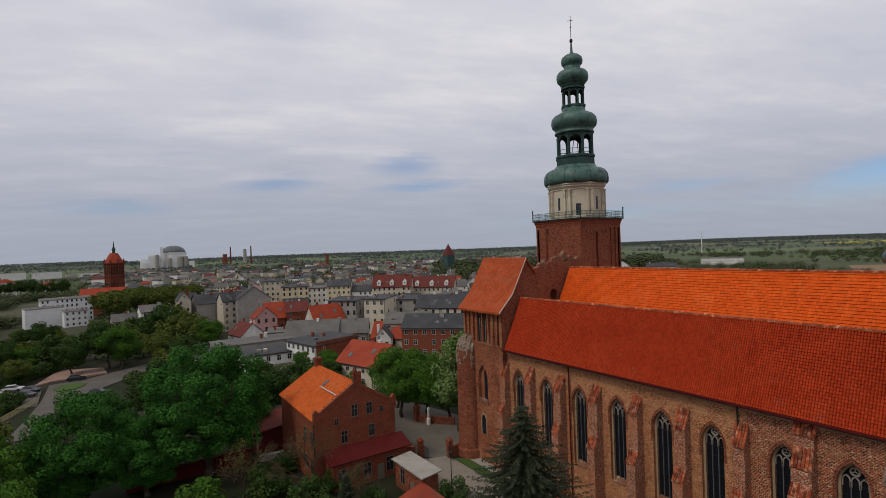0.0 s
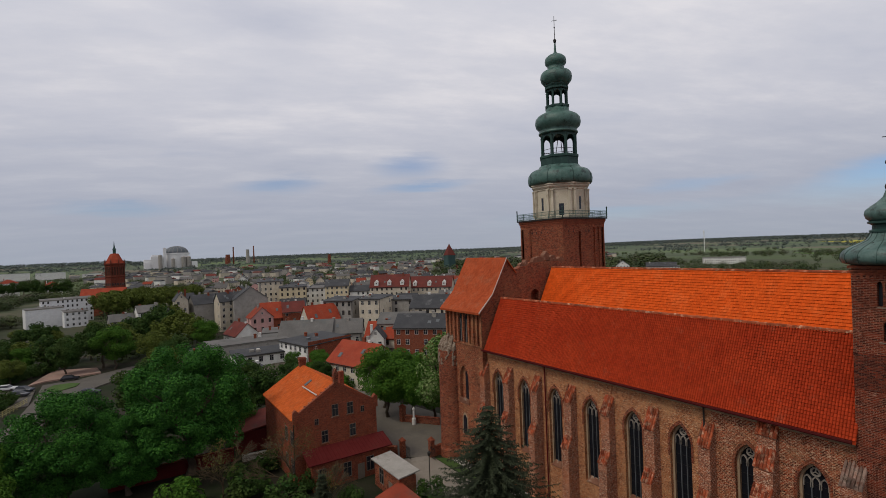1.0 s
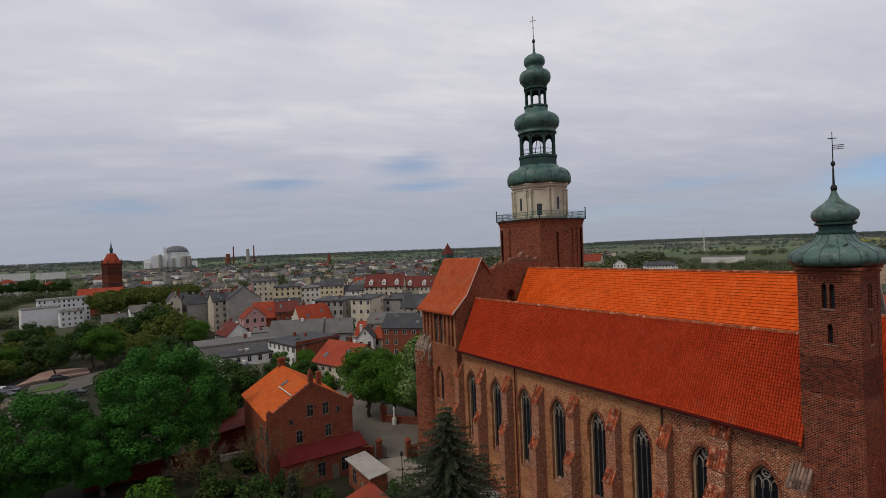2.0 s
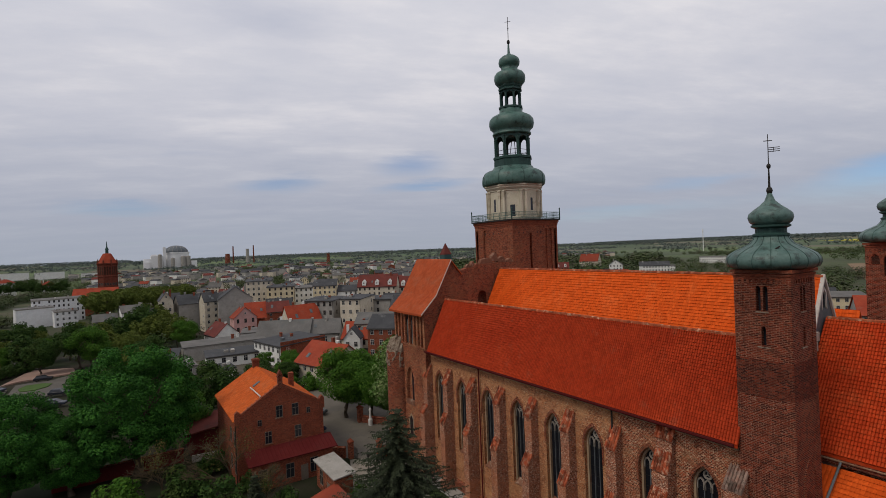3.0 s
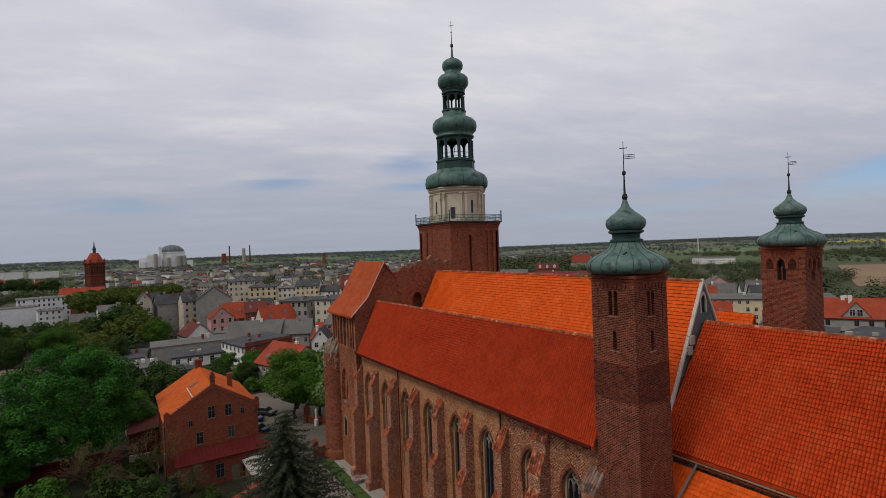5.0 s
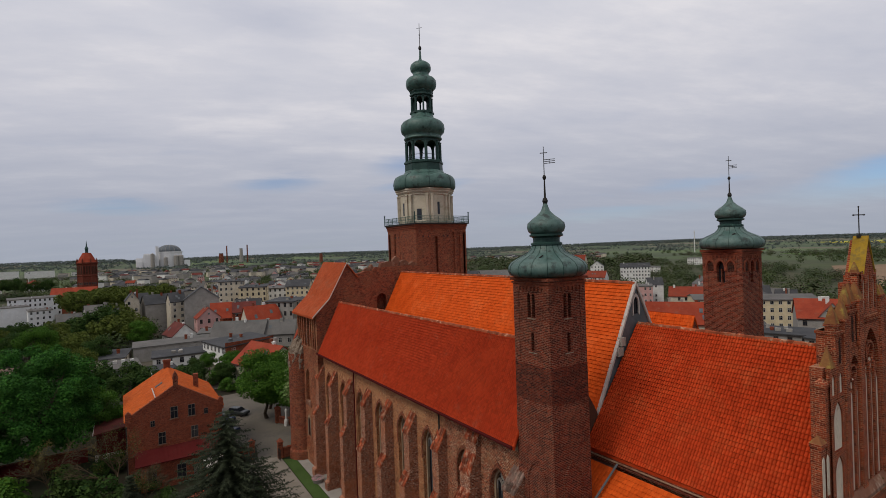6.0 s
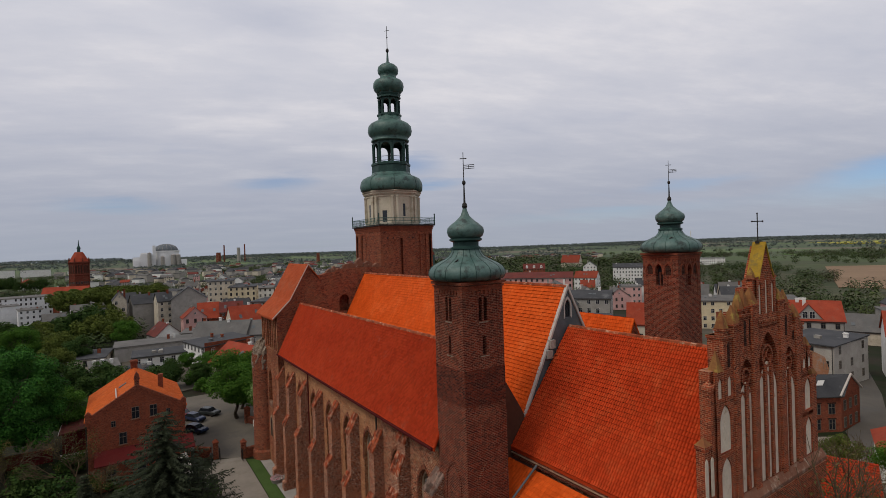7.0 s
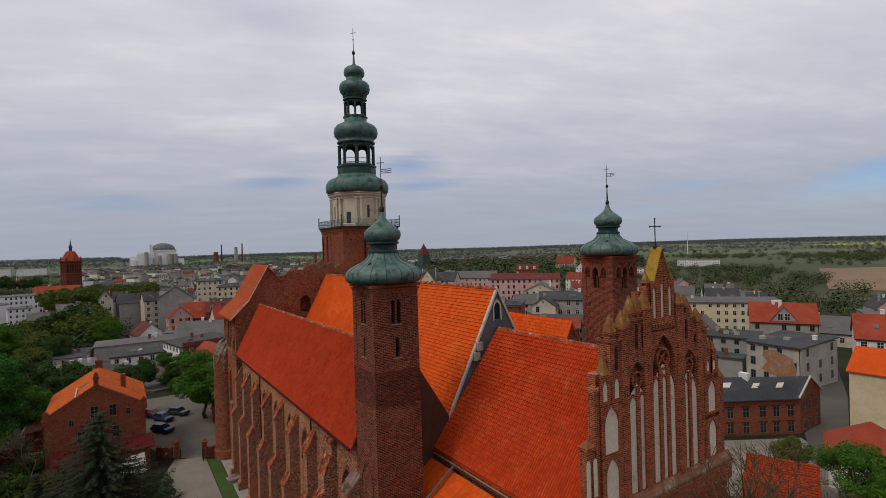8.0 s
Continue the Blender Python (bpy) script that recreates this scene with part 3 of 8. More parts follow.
AISLE_Y, AISLE_Z = 44.85, 24.35
slope("aisle_roof", -59.6, -18.0, 41.45, EAVE - 0.02, AISLE_Y, AISLE_Z, TILE_RED, "steep dark red pantiled roof", wide=0.205, high=0.27, wave=0.06, step=0.075, seed=3)
slope("aisle_roof_back", -59.6, -18.0, 48.2, 17.4, AISLE_Y, AISLE_Z, TILE_RED, "steep dark red pantiled roof", wide=1.2, high=0.8, seed=4)
ridge_tiles(-59.6, -18.0, AISLE_Y, AISLE_Z + 0.02, RIDGE_MORTAR)
slope("nave_roof", -59.7, -17.6, 49.55, 17.3, RIDGE_Y, RIDGE_Z, TILE_ORANGE, "bright orange tiled nave roof", wide=0.26, high=0.335, wave=0.006, step=0.075, seed=5)
slope("nave_roof_back", -59.7, -17.6, 60.95, 17.3, RIDGE_Y, RIDGE_Z, TILE_ORANGE, "bright orange tiled nave roof", wide=1.2, high=0.8, seed=6)
ridge_tiles(-59.7, -17.6, RIDGE_Y, RIDGE_Z + 0.04, RIDGE_MORTAR)
# east gable of the nave, clad in grey sheet, with a small pointed window and pale barge boards
g = Geo()
lancet_open = arch(55.25, 0.75, 25.45, 27.05)
half = lambda z: (RIDGE_Z - z) / 1.904
k = len(lancet_open) // 2
poly_l = [(RIDGE_Y - half(16), 16), (RIDGE_Y, 16), (RIDGE_Y, 25.45)] + lancet_open[:k + 1] + [(RIDGE_Y, RIDGE_Z - 0.1)]
poly_r = [(RIDGE_Y + half(16), 16), (RIDGE_Y, RIDGE_Z - 0.1)] + lancet_open[k:] + [(RIDGE_Y, 25.45), (RIDGE_Y, 16)]
fe = EAST(-17.6)
for d in (0.0, 0.25):
    for poly in (poly_l, poly_r):
        g.add([fe(a, b, d) for a, b in poly], [tuple(range(len(poly)))])
for a, b in zip(lancet_open, lancet_open[1:] + lancet_open[:1]):
    g.add([fe(*a, 0), fe(*b, 0), fe(*b, 0.25), fe(*a, 0.25)], [(0, 1, 2, 3)])
gab = under(church, g.ob("nave_gable", LEAD, None, "grey sheet-clad gable above the choir roof"))
g = Geo()
a, b = arch(55.25, 0.95, 25.35, 27.25), arch(55.25, 0.7, 25.5, 27.0)
g.prism(a + b[::-1], -0.06, 0.05, fe)
g.ob("window_frame", PALE_TRIM, gab, "pale pointed window frame")
Geo().prism(arch(55.25, 0.72, 25.45, 27.02), 0.14, 0.18, fe).ob("pane", GLASS, gab)
for s in (-1, 1):
    g = Geo()
    y1, z1 = RIDGE_Y + s * half(17.2), 17.2
    g.prism([(RIDGE_Y, RIDGE_Z + 0.16), (RIDGE_Y, RIDGE_Z - 0.2), (y1, z1 - 0.2), (y1, z1 + 0.16)], -0.16, 0.12, fe)
    g.ob("barge_board", PALE_TRIM, gab, "pale weathered barge board")
g = Geo()
for y, z in ((52.75, 22.6), (53.1, 23.4)):
    g.box(-17.66, y - 0.3, z - 0.35, -17.3, y + 0.3, z + 0.35)
g.ob("patch", STONE, gab)

# choir
CH_Y, CH_Z = 55.25, 24.72
slope("choir_roof", -17.5, -2.6, 48.3, 15.95, CH_Y, CH_Z, TILE_WARM, "orange-red pantiled choir roof", wide=0.2, high=0.33, wave=0.06, step=0.085, seed=7, loose=300)
slope("choir_roof_back", -17.5, -2.6, 62.2, 15.95, CH_Y, CH_Z, TILE_WARM, "orange-red pantiled choir roof", wide=0.9, high=0.7, seed=8)
ridge_tiles(-17.4, -2.6, CH_Y, CH_Z + 0.04, RIDGE_MORTAR)
g = Geo()
g.box(-18.0, 48.7, -0.5, -2.6, 61.8, 15.8)
under(church, g.ob("choir_wall", BRICK_WALL))
g = Geo()
g.prism([(48.75, 15.05), (48.2, 15.3), (48.2, 15.65), (48.75, 15.9)], -17.2, -2.6, lambda d, v, u: (u, d, v))
under(church, g.ob("choir_cornice", BRICK_DARK))
g = Geo()
g.prism([(48.1, 15.64), (48.1, 15.7), (48.05, 15.7), (48.05, 15.62)], -17.2, -2.6, lambda d, v, u: (u, d, v))
under(church, g.ob("choir_gutter", REVEAL, None, "pale sheet-metal gutter"))
# lower side roof against the choir
slope("side_chapel_roof", -14.55, -3.0, 42.6, 11.3, 48.0, 15.15, TILE_ORANGE, "orange tiled lean-to roof", wide=0.26, high=0.36, wave=0.012, step=0.06, seed=9)
g = Geo()
g.box(-14.6, 43.0, -0.5, -3.1, 48.0, 11.2)
under(church, g.ob("side_chapel_wall", BRICK_WALL))
g = Geo()
g.bar((-14.35, 48.0, 15.6), (-14.35, 42.4, 11.6), 0.08, 8)
under(church, g.ob("rain_pipe", LEAD, None, "grey rainwater pipe down the lean-to roof"))
TARRED = surface("tarred_boarding", (0.085, 0.036, 0.022), (0.12, 0.052, 0.032), 0.8, 6, 0.85, 0.01, stain=(0.06, 0.035, 0.026), stain_scale=0.9)
g = Geo()
g.prism([(44.5, -0.5), (49.9, -0.5), (49.9, 17.9), (49.55, 18.6), (47.2, 22.3), (45.95, 24.2), (44.5, 24.2)], -17.95, -17.5, LONG)
under(church, g.ob("corner_wall", TARRED, None, "dark tarred raking wall behind the stair turret"))
g = Geo()
g.prism([(44.6, -0.5), (48.6, -0.5), (48.6, 15.4), (48.0, 15.05), (44.6, 12.6)], -17.5, -14.62, LONG)
under(church, g.ob("corner_infill", TARRED))
slope("corner_roof", -17.5, -14.6, 45.0, 13.01, 48.0, 15.15, TILE_ORANGE, "orange tiled lean-to roof", wide=0.26, high=0.42, wave=0.025, step=0.04, seed=19)
# north aisle and its end gable
slope("north_aisle_roof", -59.6, -18.4, 62.3, 17.4, 65.65, 24.1, TILE_ORANGE, "orange tiled roof of the far aisle", wide=0.28, high=0.36, wave=0.02, step=0.07, seed=10)
slope("north_aisle_roof_back", -59.6, -18.4, 69.0, 17.4, 65.65, 24.1, TILE_ORANGE, "orange tiled roof of the far aisle", wide=1.2, high=0.8, seed=11)
g = Geo()
g.prism([(62.2, 15), (69.1, 15), (69.1, 17.2), (65.65, 24.0), (62.2, 17.2)], 0, 0.4, EAST(-18.45))
under(church, g.ob("north_aisle_gable", BRICK))
g = Geo()
g.box(-60.4, 43.3, -0.5, -18.2, 68.6, 17.25)
under(church, g.ob("inner_wall", BRICK_DARK, None, "brick core walls of the nave"))


def square_turret(cx, cy, half, zb, zt, pairs, ogival):
    """Brick stair turret with a belt, recessed slits and a corbelled head."""
    rims, panes, sills = [], [], []
    g = Geo()
    sides = [(lambda u, v, d: (cx + u, cy - half + d, v)), (lambda u, v, d: (cx + half - d, cy + u, v)), (lambda u, v, d: (cx - u, cy + half - d, v)), (lambda u, v, d: (cx - half + d, cy - u, v))]
    for fn in sides:
        if ogival:
            pierced(g, -half, half, zb, zt, arch(-0.12, 0.75, zt - 3.2, zt - 1.15), 0.0, 0.4, fn, back=False)
            panes.append((arch(-0.12, 0.75, zt - 3.2, zt - 1.15), 0.4, fn))
            g.prism([(-0.17, zt - 3.2), (-0.07, zt - 3.2), (-0.07, zt - 1.9), (-0.17, zt - 1.9)], 0.1, 0.4, fn)
            for u in (-1.1, -0.12, 0.86):
                a, b = arch(u, 0.98, zt - 2.1, zt - 0.8), arch(u, 0.72, zt - 2.1, zt - 1.05)
                rims.append((a + b[::-1], fn))
        else:
            for u0, u1, uc in ((-half, 0.0, -0.22), (0.0, half, 0.22)):
                pierced(g, u0, u1, zt - 3.4, zt, arch(uc, 0.3, zt - 2.75, zt - 1.05, 4), 0.0, 0.35, fn, back=False)
                panes.append((arch(uc, 0.3, zt - 2.75, zt - 1.05, 4), 0.35, fn))
            pierced(g, -half, half, zt - 6.0, zt - 3.4, arch(0.05, 0.3, zt - 5.1, zt - 3.75, 4), 0.0, 0.35, fn, back=False)
            panes.append((arch(0.05, 0.3, zt - 5.1, zt - 3.75, 4), 0.35, fn))
            g.prism([(-half, zb), (half, zb), (half, zt - 6.0), (-half, zt - 6.0)], 0.0, 0.2, fn)
            for uc, z in ((0.0, zt - 2.8), (0.05, zt - 5.15)):
                sills.append(([(uc - 0.4, z), (uc + 0.4, z), (uc + 0.4, z - 0.07), (uc - 0.4, z - 0.07)], fn))
    body = under(church, g.ob("stair_turret", [BRICK_DARK], None, "tall square brick stair turret", weld=True))
    g = Geo()
    for k, (h, z0, z1) in enumerate(((half + 0.05, zt - 0.62, zt - 0.42), (half + 0.12, zt - 0.42, zt - 0.28), (half + 0.2, zt - 0.2, zt))):
        g.box(cx - h, cy - h, z0, cx + h, cy + h, z1)
    for fn in sides:
        for u in np.arange(-half + 0.1, half - 0.1, 0.36):
            g.prism([(u, zt - 0.9), (u + 0.17, zt - 0.9), (u + 0.17, zt - 0.62), (u, zt - 0.62)], -0.06, 0.02, fn)
    g.ob("head_course", BRICK_RED, body, "corbelled red brick head course")
    for p, dp, fn in panes:
        Geo().prism(p, dp, dp + 0.05, fn).ob("slit_pane", GLASS, body, "dark slit opening")
    for p, fn in sills:
        Geo().prism(p, -0.04, 0.1, fn).ob("slit_sill", RUBBLE_PALE, body, "worn stone sill")
    for rim, fn in rims:
        Geo().prism(rim, -0.13, 0.03, fn).ob("arch_rim", BRICK_RED, body)
    if ogival:
        for fn in sides:
            for u in (-1.1, 0.86):
                # flat near-black panel paints the shade inside the arch
                Geo().prism(arch(u, 0.6, zt - 2.1, zt - 1.2, 4), -0.012, 0.05, fn).ob("blind_panel", BRICK_SHADE_LINTEL, body)
    for sx in (-1, 1):
        for sy in (-1, 1):
            x, y = cx + sx * (half - 0.22), cy + sy * (half - 0.22)
            Geo().box(x - 0.26, y - 0.26, zb, x + 0.26, y + 0.26, zt - 0.64).ob("corner_pier", BRICK_DARK, body)
    if not ogival:
        g = Geo()
        h = half + 0.06
        g.lathe([(h * 1.414, 19.3), (h * 1.414, 20.3), ((half + 0.01) * 1.414, 20.9)], cx, cy, 4, math.pi / 4)
        g.box(cx - half - 0.06, cy - half - 0.06, -0.5, cx + half + 0.06, cy + half + 0.06, 19.3)
        g.ob("turret_base", BRICK_DARK, body, "broader brick base with a weathered set-off")
        h = half + 0.05
        Geo().box(cx - h, cy - h, 20.95, cx + h, cy + h, 23.4).ob("brick_band", BRICK_BAND, body, "band of smooth dark brick")
        for fn, uc in ((sides[0], 0.1), (sides[1], 0.0)):
            g = Geo()
            a, b = arch(uc, 1.9, 13.0, 17.0), arch(uc, 1.6, 13.0, 16.7)
            g.prism(a + b[::-1], -0.14, -0.02, fn)
            g.prism(arch(uc, 1.6, 13.0, 16.7), -0.085, -0.02, fn)
            g.ob("blind_arch", BRICK_DARK, body)
    return body


def onion(body, cx, cy, zt, r, flag):
    """Two-stage copper onion with ball, rod, vane and cross."""
    R = r * 1.46
    prof = [(R * 0.84, 0), (R * 0.95, 0.12), (R * 1.0, 0.42), (R * 0.985, 0.72), (R * 0.92, 0.98), (R * 0.79, 1.22), (R * 0.63, 1.43), (R * 0.48, 1.66), (R * 0.40, 1.95), (R * 0.35, 2.35)]
    lower = Geo().lathe([(a, zt + b) for a, b in prof], cx, cy, 32).ob("lower_onion", COPPER_PALE, body, "squat green copper onion", smooth=True)
    g = Geo()
    for i in range(16):
        an = 2 * math.pi * i / 16
        for (r0, z0), (r1, z1) in zip(prof, prof[1:]):
            g.bar((cx + (r0 + 0.005) * math.cos(an), cy + (r0 + 0.005) * math.sin(an), zt + z0), (cx + (r1 + 0.005) * math.cos(an), cy + (r1 + 0.005) * math.sin(an), zt + z1), 0.022, 4)
    tagged(g.ob("seam", COPPER_DARK, body), kind="stuff")
    g = Geo()
    z = zt + 2.2
    g.lathe([(r * 0.58, z), (r * 0.58, z + 0.12), (r * 0.49, z + 0.2), (r * 0.49, z + 0.5), (r * 0.62, z + 0.62), (r * 0.62, z + 0.74), (r * 0.52, z + 0.8)], cx, cy, 24)
    g.ob("neck", COPPER_DARK, body, "dark copper neck mouldings")
    z = zt + 2.95
    g = Geo()
    g.lathe([(r * 0.54, z), (r * 0.66, z + 0.2), (r * 0.71, z + 0.5), (r * 0.68, z + 0.78), (r * 0.53, z + 1.05), (r * 0.34, z + 1.32), (r * 0.17, z + 1.65), (r * 0.1, z + 2.0), (r * 0.07, z + 2.2)], cx, cy, 28)
    g.ob("upper_onion", COPPER_PALE, body, "small green copper onion", smooth=True)
    z = zt + 5.12
    g = Geo()
    g.lathe([(0.03, z - 0.1), (0.15, z), (0.2, z + 0.18), (0.15, z + 0.36), (0.05, z + 0.46)], cx, cy, 14)
    g.lathe([(0.08, z + 0.4), (0.045, z + 1.7)], cx, cy, 8)
    g.lathe([(0.03, z + 1.66), (0.11, z + 1.75), (0.14, z + 1.86), (0.11, z + 1.97), (0.03, z + 2.05)], cx, cy, 12)
    g.lathe([(0.035, z + 2.0), (0.022, z + 4.05)], cx, cy, 6)
    g.bar((cx - 0.2, cy - 0.16, z + 3.6), (cx + 0.2, cy + 0.16, z + 3.6), 0.03)
    if flag:
        for dz in (2.85, 2.98, 3.11):
            g.bar((cx, cy, z + dz), (cx + 0.45, cy + 0.65, z + dz + 0.05), 0.025)
        g.bar((cx + 0.22, cy + 0.32, z + 2.83), (cx + 0.22, cy + 0.32, z + 3.15), 0.02)
    g.ob("finial", IRON, body, "dark iron balls, weather vane and cross")
    for dx in (-0.5, 0.35):
        Geo().bar((cx + dx * r, cy - 1.0 * r, zt + 1.05), (cx + dx * r + 0.5, cy - 0.8 * r, zt + 1.5), 0.05).ob("roof_hook", IRON, body)
    return lower


se = square_turret(-16.35, 43.7, 1.72, 19.5, 29.45, 2, False)
onion(se, -16.4, 43.7, 29.5, 1.9, True)
ne = square_turret(-16.45, 69.1, 1.85, 8.0, 30.6, 3, True)
onion(ne, -16.45, 69.1, 30.65, 1.95, True)

# west block with its flared roof and the broken wall towards the tower
WX0, WX1 = -69.2, -60.0
g = Geo()
for u0, u1, uc in ((WX0, -65.0, -66.2), (-65.0, WX1 - 0.04, -63.8)):
    g.prism([(u0, 15.2), (u1, 15.2), (u1, 17.6), (u0, 17.6)], 0.0, 0.4, SOUTH_AT(41.5))
pierced(g, WX0, -62.0, -0.6, 15.2, arch(-64.8, 2.2, 8.8, 14.2), 0.0, 0.5, SOUTH_AT(41.5), back=False)
g.prism(arch(-64.8, 2.2, 8.8, 14.2), 0.5, 0.55, SOUTH_AT(41.5))
g.prism([(-62.0, -0.6), (WX1 - 0.04, -0.6), (WX1 - 0.04, 15.2), (-62.0, 15.2)], 0.0, 0.5, SOUTH_AT(41.5))
g.prism([(WX0, 17.6), (WX1 - 0.12, 17.6), (WX1 - 0.12, 22.3), (WX0, 22.3)], 0.3, 0.6, SOUTH_AT(41.5))
for u, w in ((-69.0, 0.4), (-68.0, 0.3), (-67.0, 0.45), (-66.0, 0.4), (-64.65, 0.3), (-63.3, 0.4), (-62.3, 0.45), (-61.3, 0.3), (-60.4, 0.5)):
    g.prism([(u - w / 2, 17.6), (u + w / 2, 17.6), (u + w / 2, 22.3), (u - w / 2, 22.3)], 0.0, 0.35, SOUTH_AT(41.5))
g.prism([(WX0, 17.45), (WX1 - 0.1, 17.45), (WX1 - 0.1, 17.65), (WX0, 17.65)], -0.12, 0.1, SOUTH_AT(41.5))
g.box(WX1 - 0.9, 41.6, -0.5, WX1 - 0.07, 47.6, 17.55)
g.box(WX1 - 0.9, 42.05, 17.5, WX1 - 0.05, 47.6, 22.3)
g.box(WX0, 42.0, -0.5, WX0 + 0.6, 58, 22.3)
west = under(church, g.ob("west_block", BRICK_WEST, None, "brick west block with blind niches under the eaves"))
for uc in (-65.32, -63.98):
    g = Geo()
    g.prism(arch(uc, 0.9, 17.75, 21.9), 0.24, 0.32, SOUTH_AT(41.5))
    g.prism([(uc - 0.03, 17.7), (uc + 0.03, 17.7), (uc + 0.03, 21.2), (uc - 0.03, 21.2)], 0.16, 0.25, SOUTH_AT(41.5), 1)
    g.ob("twin_window", [GLASS, TRACERY], west, "narrow pointed window with a slim mullion")
g = Geo()
g.prism(arch(-64.45, 1.1, 8.9, 13.9), 0.42, 0.5, SOUTH_AT(41.5))
g.ob("pane", GLASS, west)
g = Geo()
g.prism(arch(-64.8, 1.0, 4.1, 7.0), -0.005, 0.02, SOUTH_AT(41.5))
a, b = arch(-64.8, 1.35, 3.9, 7.3), arch(-64.8, 1.0, 4.1, 7.0)
g.prism(a + b[::-1], -0.06, 0.02, SOUTH_AT(41.5), 1)
g.ob("low_window", [GLASS, REVEAL], west, "small pointed window with a plastered rim")
g = Geo()
g.prism([(-66.0, 8.6), (-63.6, 8.6), (-63.6, 9.3), (-66.0, 9.3)], -0.1, 0.3, SOUTH_AT(41.5))
g.ob("sill", RUBBLE, west)
g = Geo()
prof = [(40.85, 22.42), (43.4, 24.9), (46.25, 29.95)]
for (ya, za), (yb, zb) in zip(prof, prof[1:]):
    slab(g, [(WX0 - 0.5, ya, za - 0.06), (WX1 + 0.25, ya, za - 0.06), (WX1 + 0.25, yb, zb - 0.06), (WX0 - 0.5, yb, zb - 0.06)], 0.2)
slab(g, [(WX0 - 0.5, 46.25, 29.9), (WX1 + 0.25, 46.25, 29.9), (WX1 + 0.25, 48.0, 27.8), (WX0 - 0.5, 48.0, 27.8)], 0.2)
wr = g.ob("west_roof", TILE_WEST, west, "flared dull red tiled roof")
for i, ((ya, za), (yb, zb)) in enumerate(zip(prof, prof[1:])):
    o = tiles("roof_tiles", wr, (WX0 - 0.5, ya, za), (1, 0, 0), (0, yb - ya, zb - za), WX1 - WX0 + 0.75, math.hypot(yb - ya, zb - za), TILE_WEST, 0.24, 0.33, 0.012, 0.05, "flat dull red roof tiles", None, 20 + i)
g = Geo()
for (ya, za), (yb, zb) in zip(prof, prof[1:]):
    g.prism([(ya, za + 0.07), (yb, zb + 0.07), (yb, zb - 0.12), (ya, za - 0.12)], -0.3, -0.2, EAST(WX1))
g.ob("verge", PALE_TRIM, west, "pale mortared verge")
# gable wall and broken crest, x = -60
g = Geo()
crest = [(46.3, 29.75), (47.2, 28.35), (48.1, 28.2), (49.3, 28.55), (50.3, 28.6), (51.0, 29.1), (52.6, 29.0), (54.5, 29.1), (56.5, 29.05), (59.3, 29.0)]
low = round_arch(51.85, 1.7, 22.6, 25.0)
k = len(low) // 2
pl = [(41.503, -0.5), (51.85, -0.5), (51.85, 22.6)] + low[:k + 1] + [(51.85, 29.0)] + crest[5::-1] + [(43.4, 24.7), (41.503, 22.9)]
pr = [(59.3, 15), (59.3, 29.0)] + crest[8:6:-1] + [(52.6, 29.0), (51.85, 29.0)] + low[k:] + [(51.85, 22.6), (51.85, 15)]
fw = EAST(-60.0)
for d in (0.0, 1.1):
    for p in (pl, pr):
        g.add([fw(a, b, d) for a, b in p], [tuple(range(len(p)))])
for a, b in list(zip(low, low[1:])) + list(zip(crest, crest[1:])):
    g.add([fw(*a, 0), fw(*b, 0), fw(*b, 1.1), fw(*a, 1.1)], [(0, 1, 2, 3)])
g.box(-61.1, 59.3, 15, -60.0, 62, 29.0)
under(church, g.ob("cross_wall", BRICK, None, "rough brick cross wall with a broken crest and an arched opening"))
for y, z, w, h in ((49.6, 28.6, 0.9, 0.5), (50.4, 29.0, 0.7, 0.5), (53.0, 29.5, 2.4, 0.35), (54.6, 29.9, 1.2, 0.7), (56.0, 29.5, 1.6, 0.5), (57.6, 29.15, 1.2, 0.5), (58.6, 29.1, 0.9, 0.35)):
    g = Geo()
    g.prism([(y - w / 2, z - 0.6), (y + w / 2, z - 0.6), (y + w * 0.42, z + h * 0.4), (y + w * 0.1, z + h), (y - w * 0.4, z + h * 0.3)], 0.1 + random.random() * 0.3, 0.9, fw)
    under(church, g.ob("rubble_block", RUBBLE, None, "crumbled pale rubble on the wall top"))
g = Geo()
g.box(-69.0, 47.5, 15, -61.1, 62, 27.4)
under(church, g.ob("west_core", BRICK_DARK))
# round south-west turret
g = Geo()
g.lathe([(2.05, -0.5), (2.05, 1.2), (1.85, 1.5), (1.78, 16.2)], -68.3, 41.5, 28)
head = Geo().lathe([(1.8, 13.6), (1.88, 14.1), (1.92, 14.6), (1.95, 15.2), (1.92, 15.8), (1.85, 16.3), (1.75, 16.8), (1.5, 17.3), (1.2, 17.8), (0.7, 18.2), (0.2, 18.5)], -68.3, 41.5, 34)
head.v = [(-68.3 + (x + 68.3) * q, 41.5 + (y - 41.5) * q, z + random.uniform(-0.16, 0.16)) for x, y, z in head.v for q in (random.uniform(0.84, 1.02),)]
under(church, head.ob("turret_head", RUBBLE_PALE, None, "crumbling pale rubble head of the turret"))
under(church, g.ob("round_turret", BRICK, None, "round brick corner turret"))

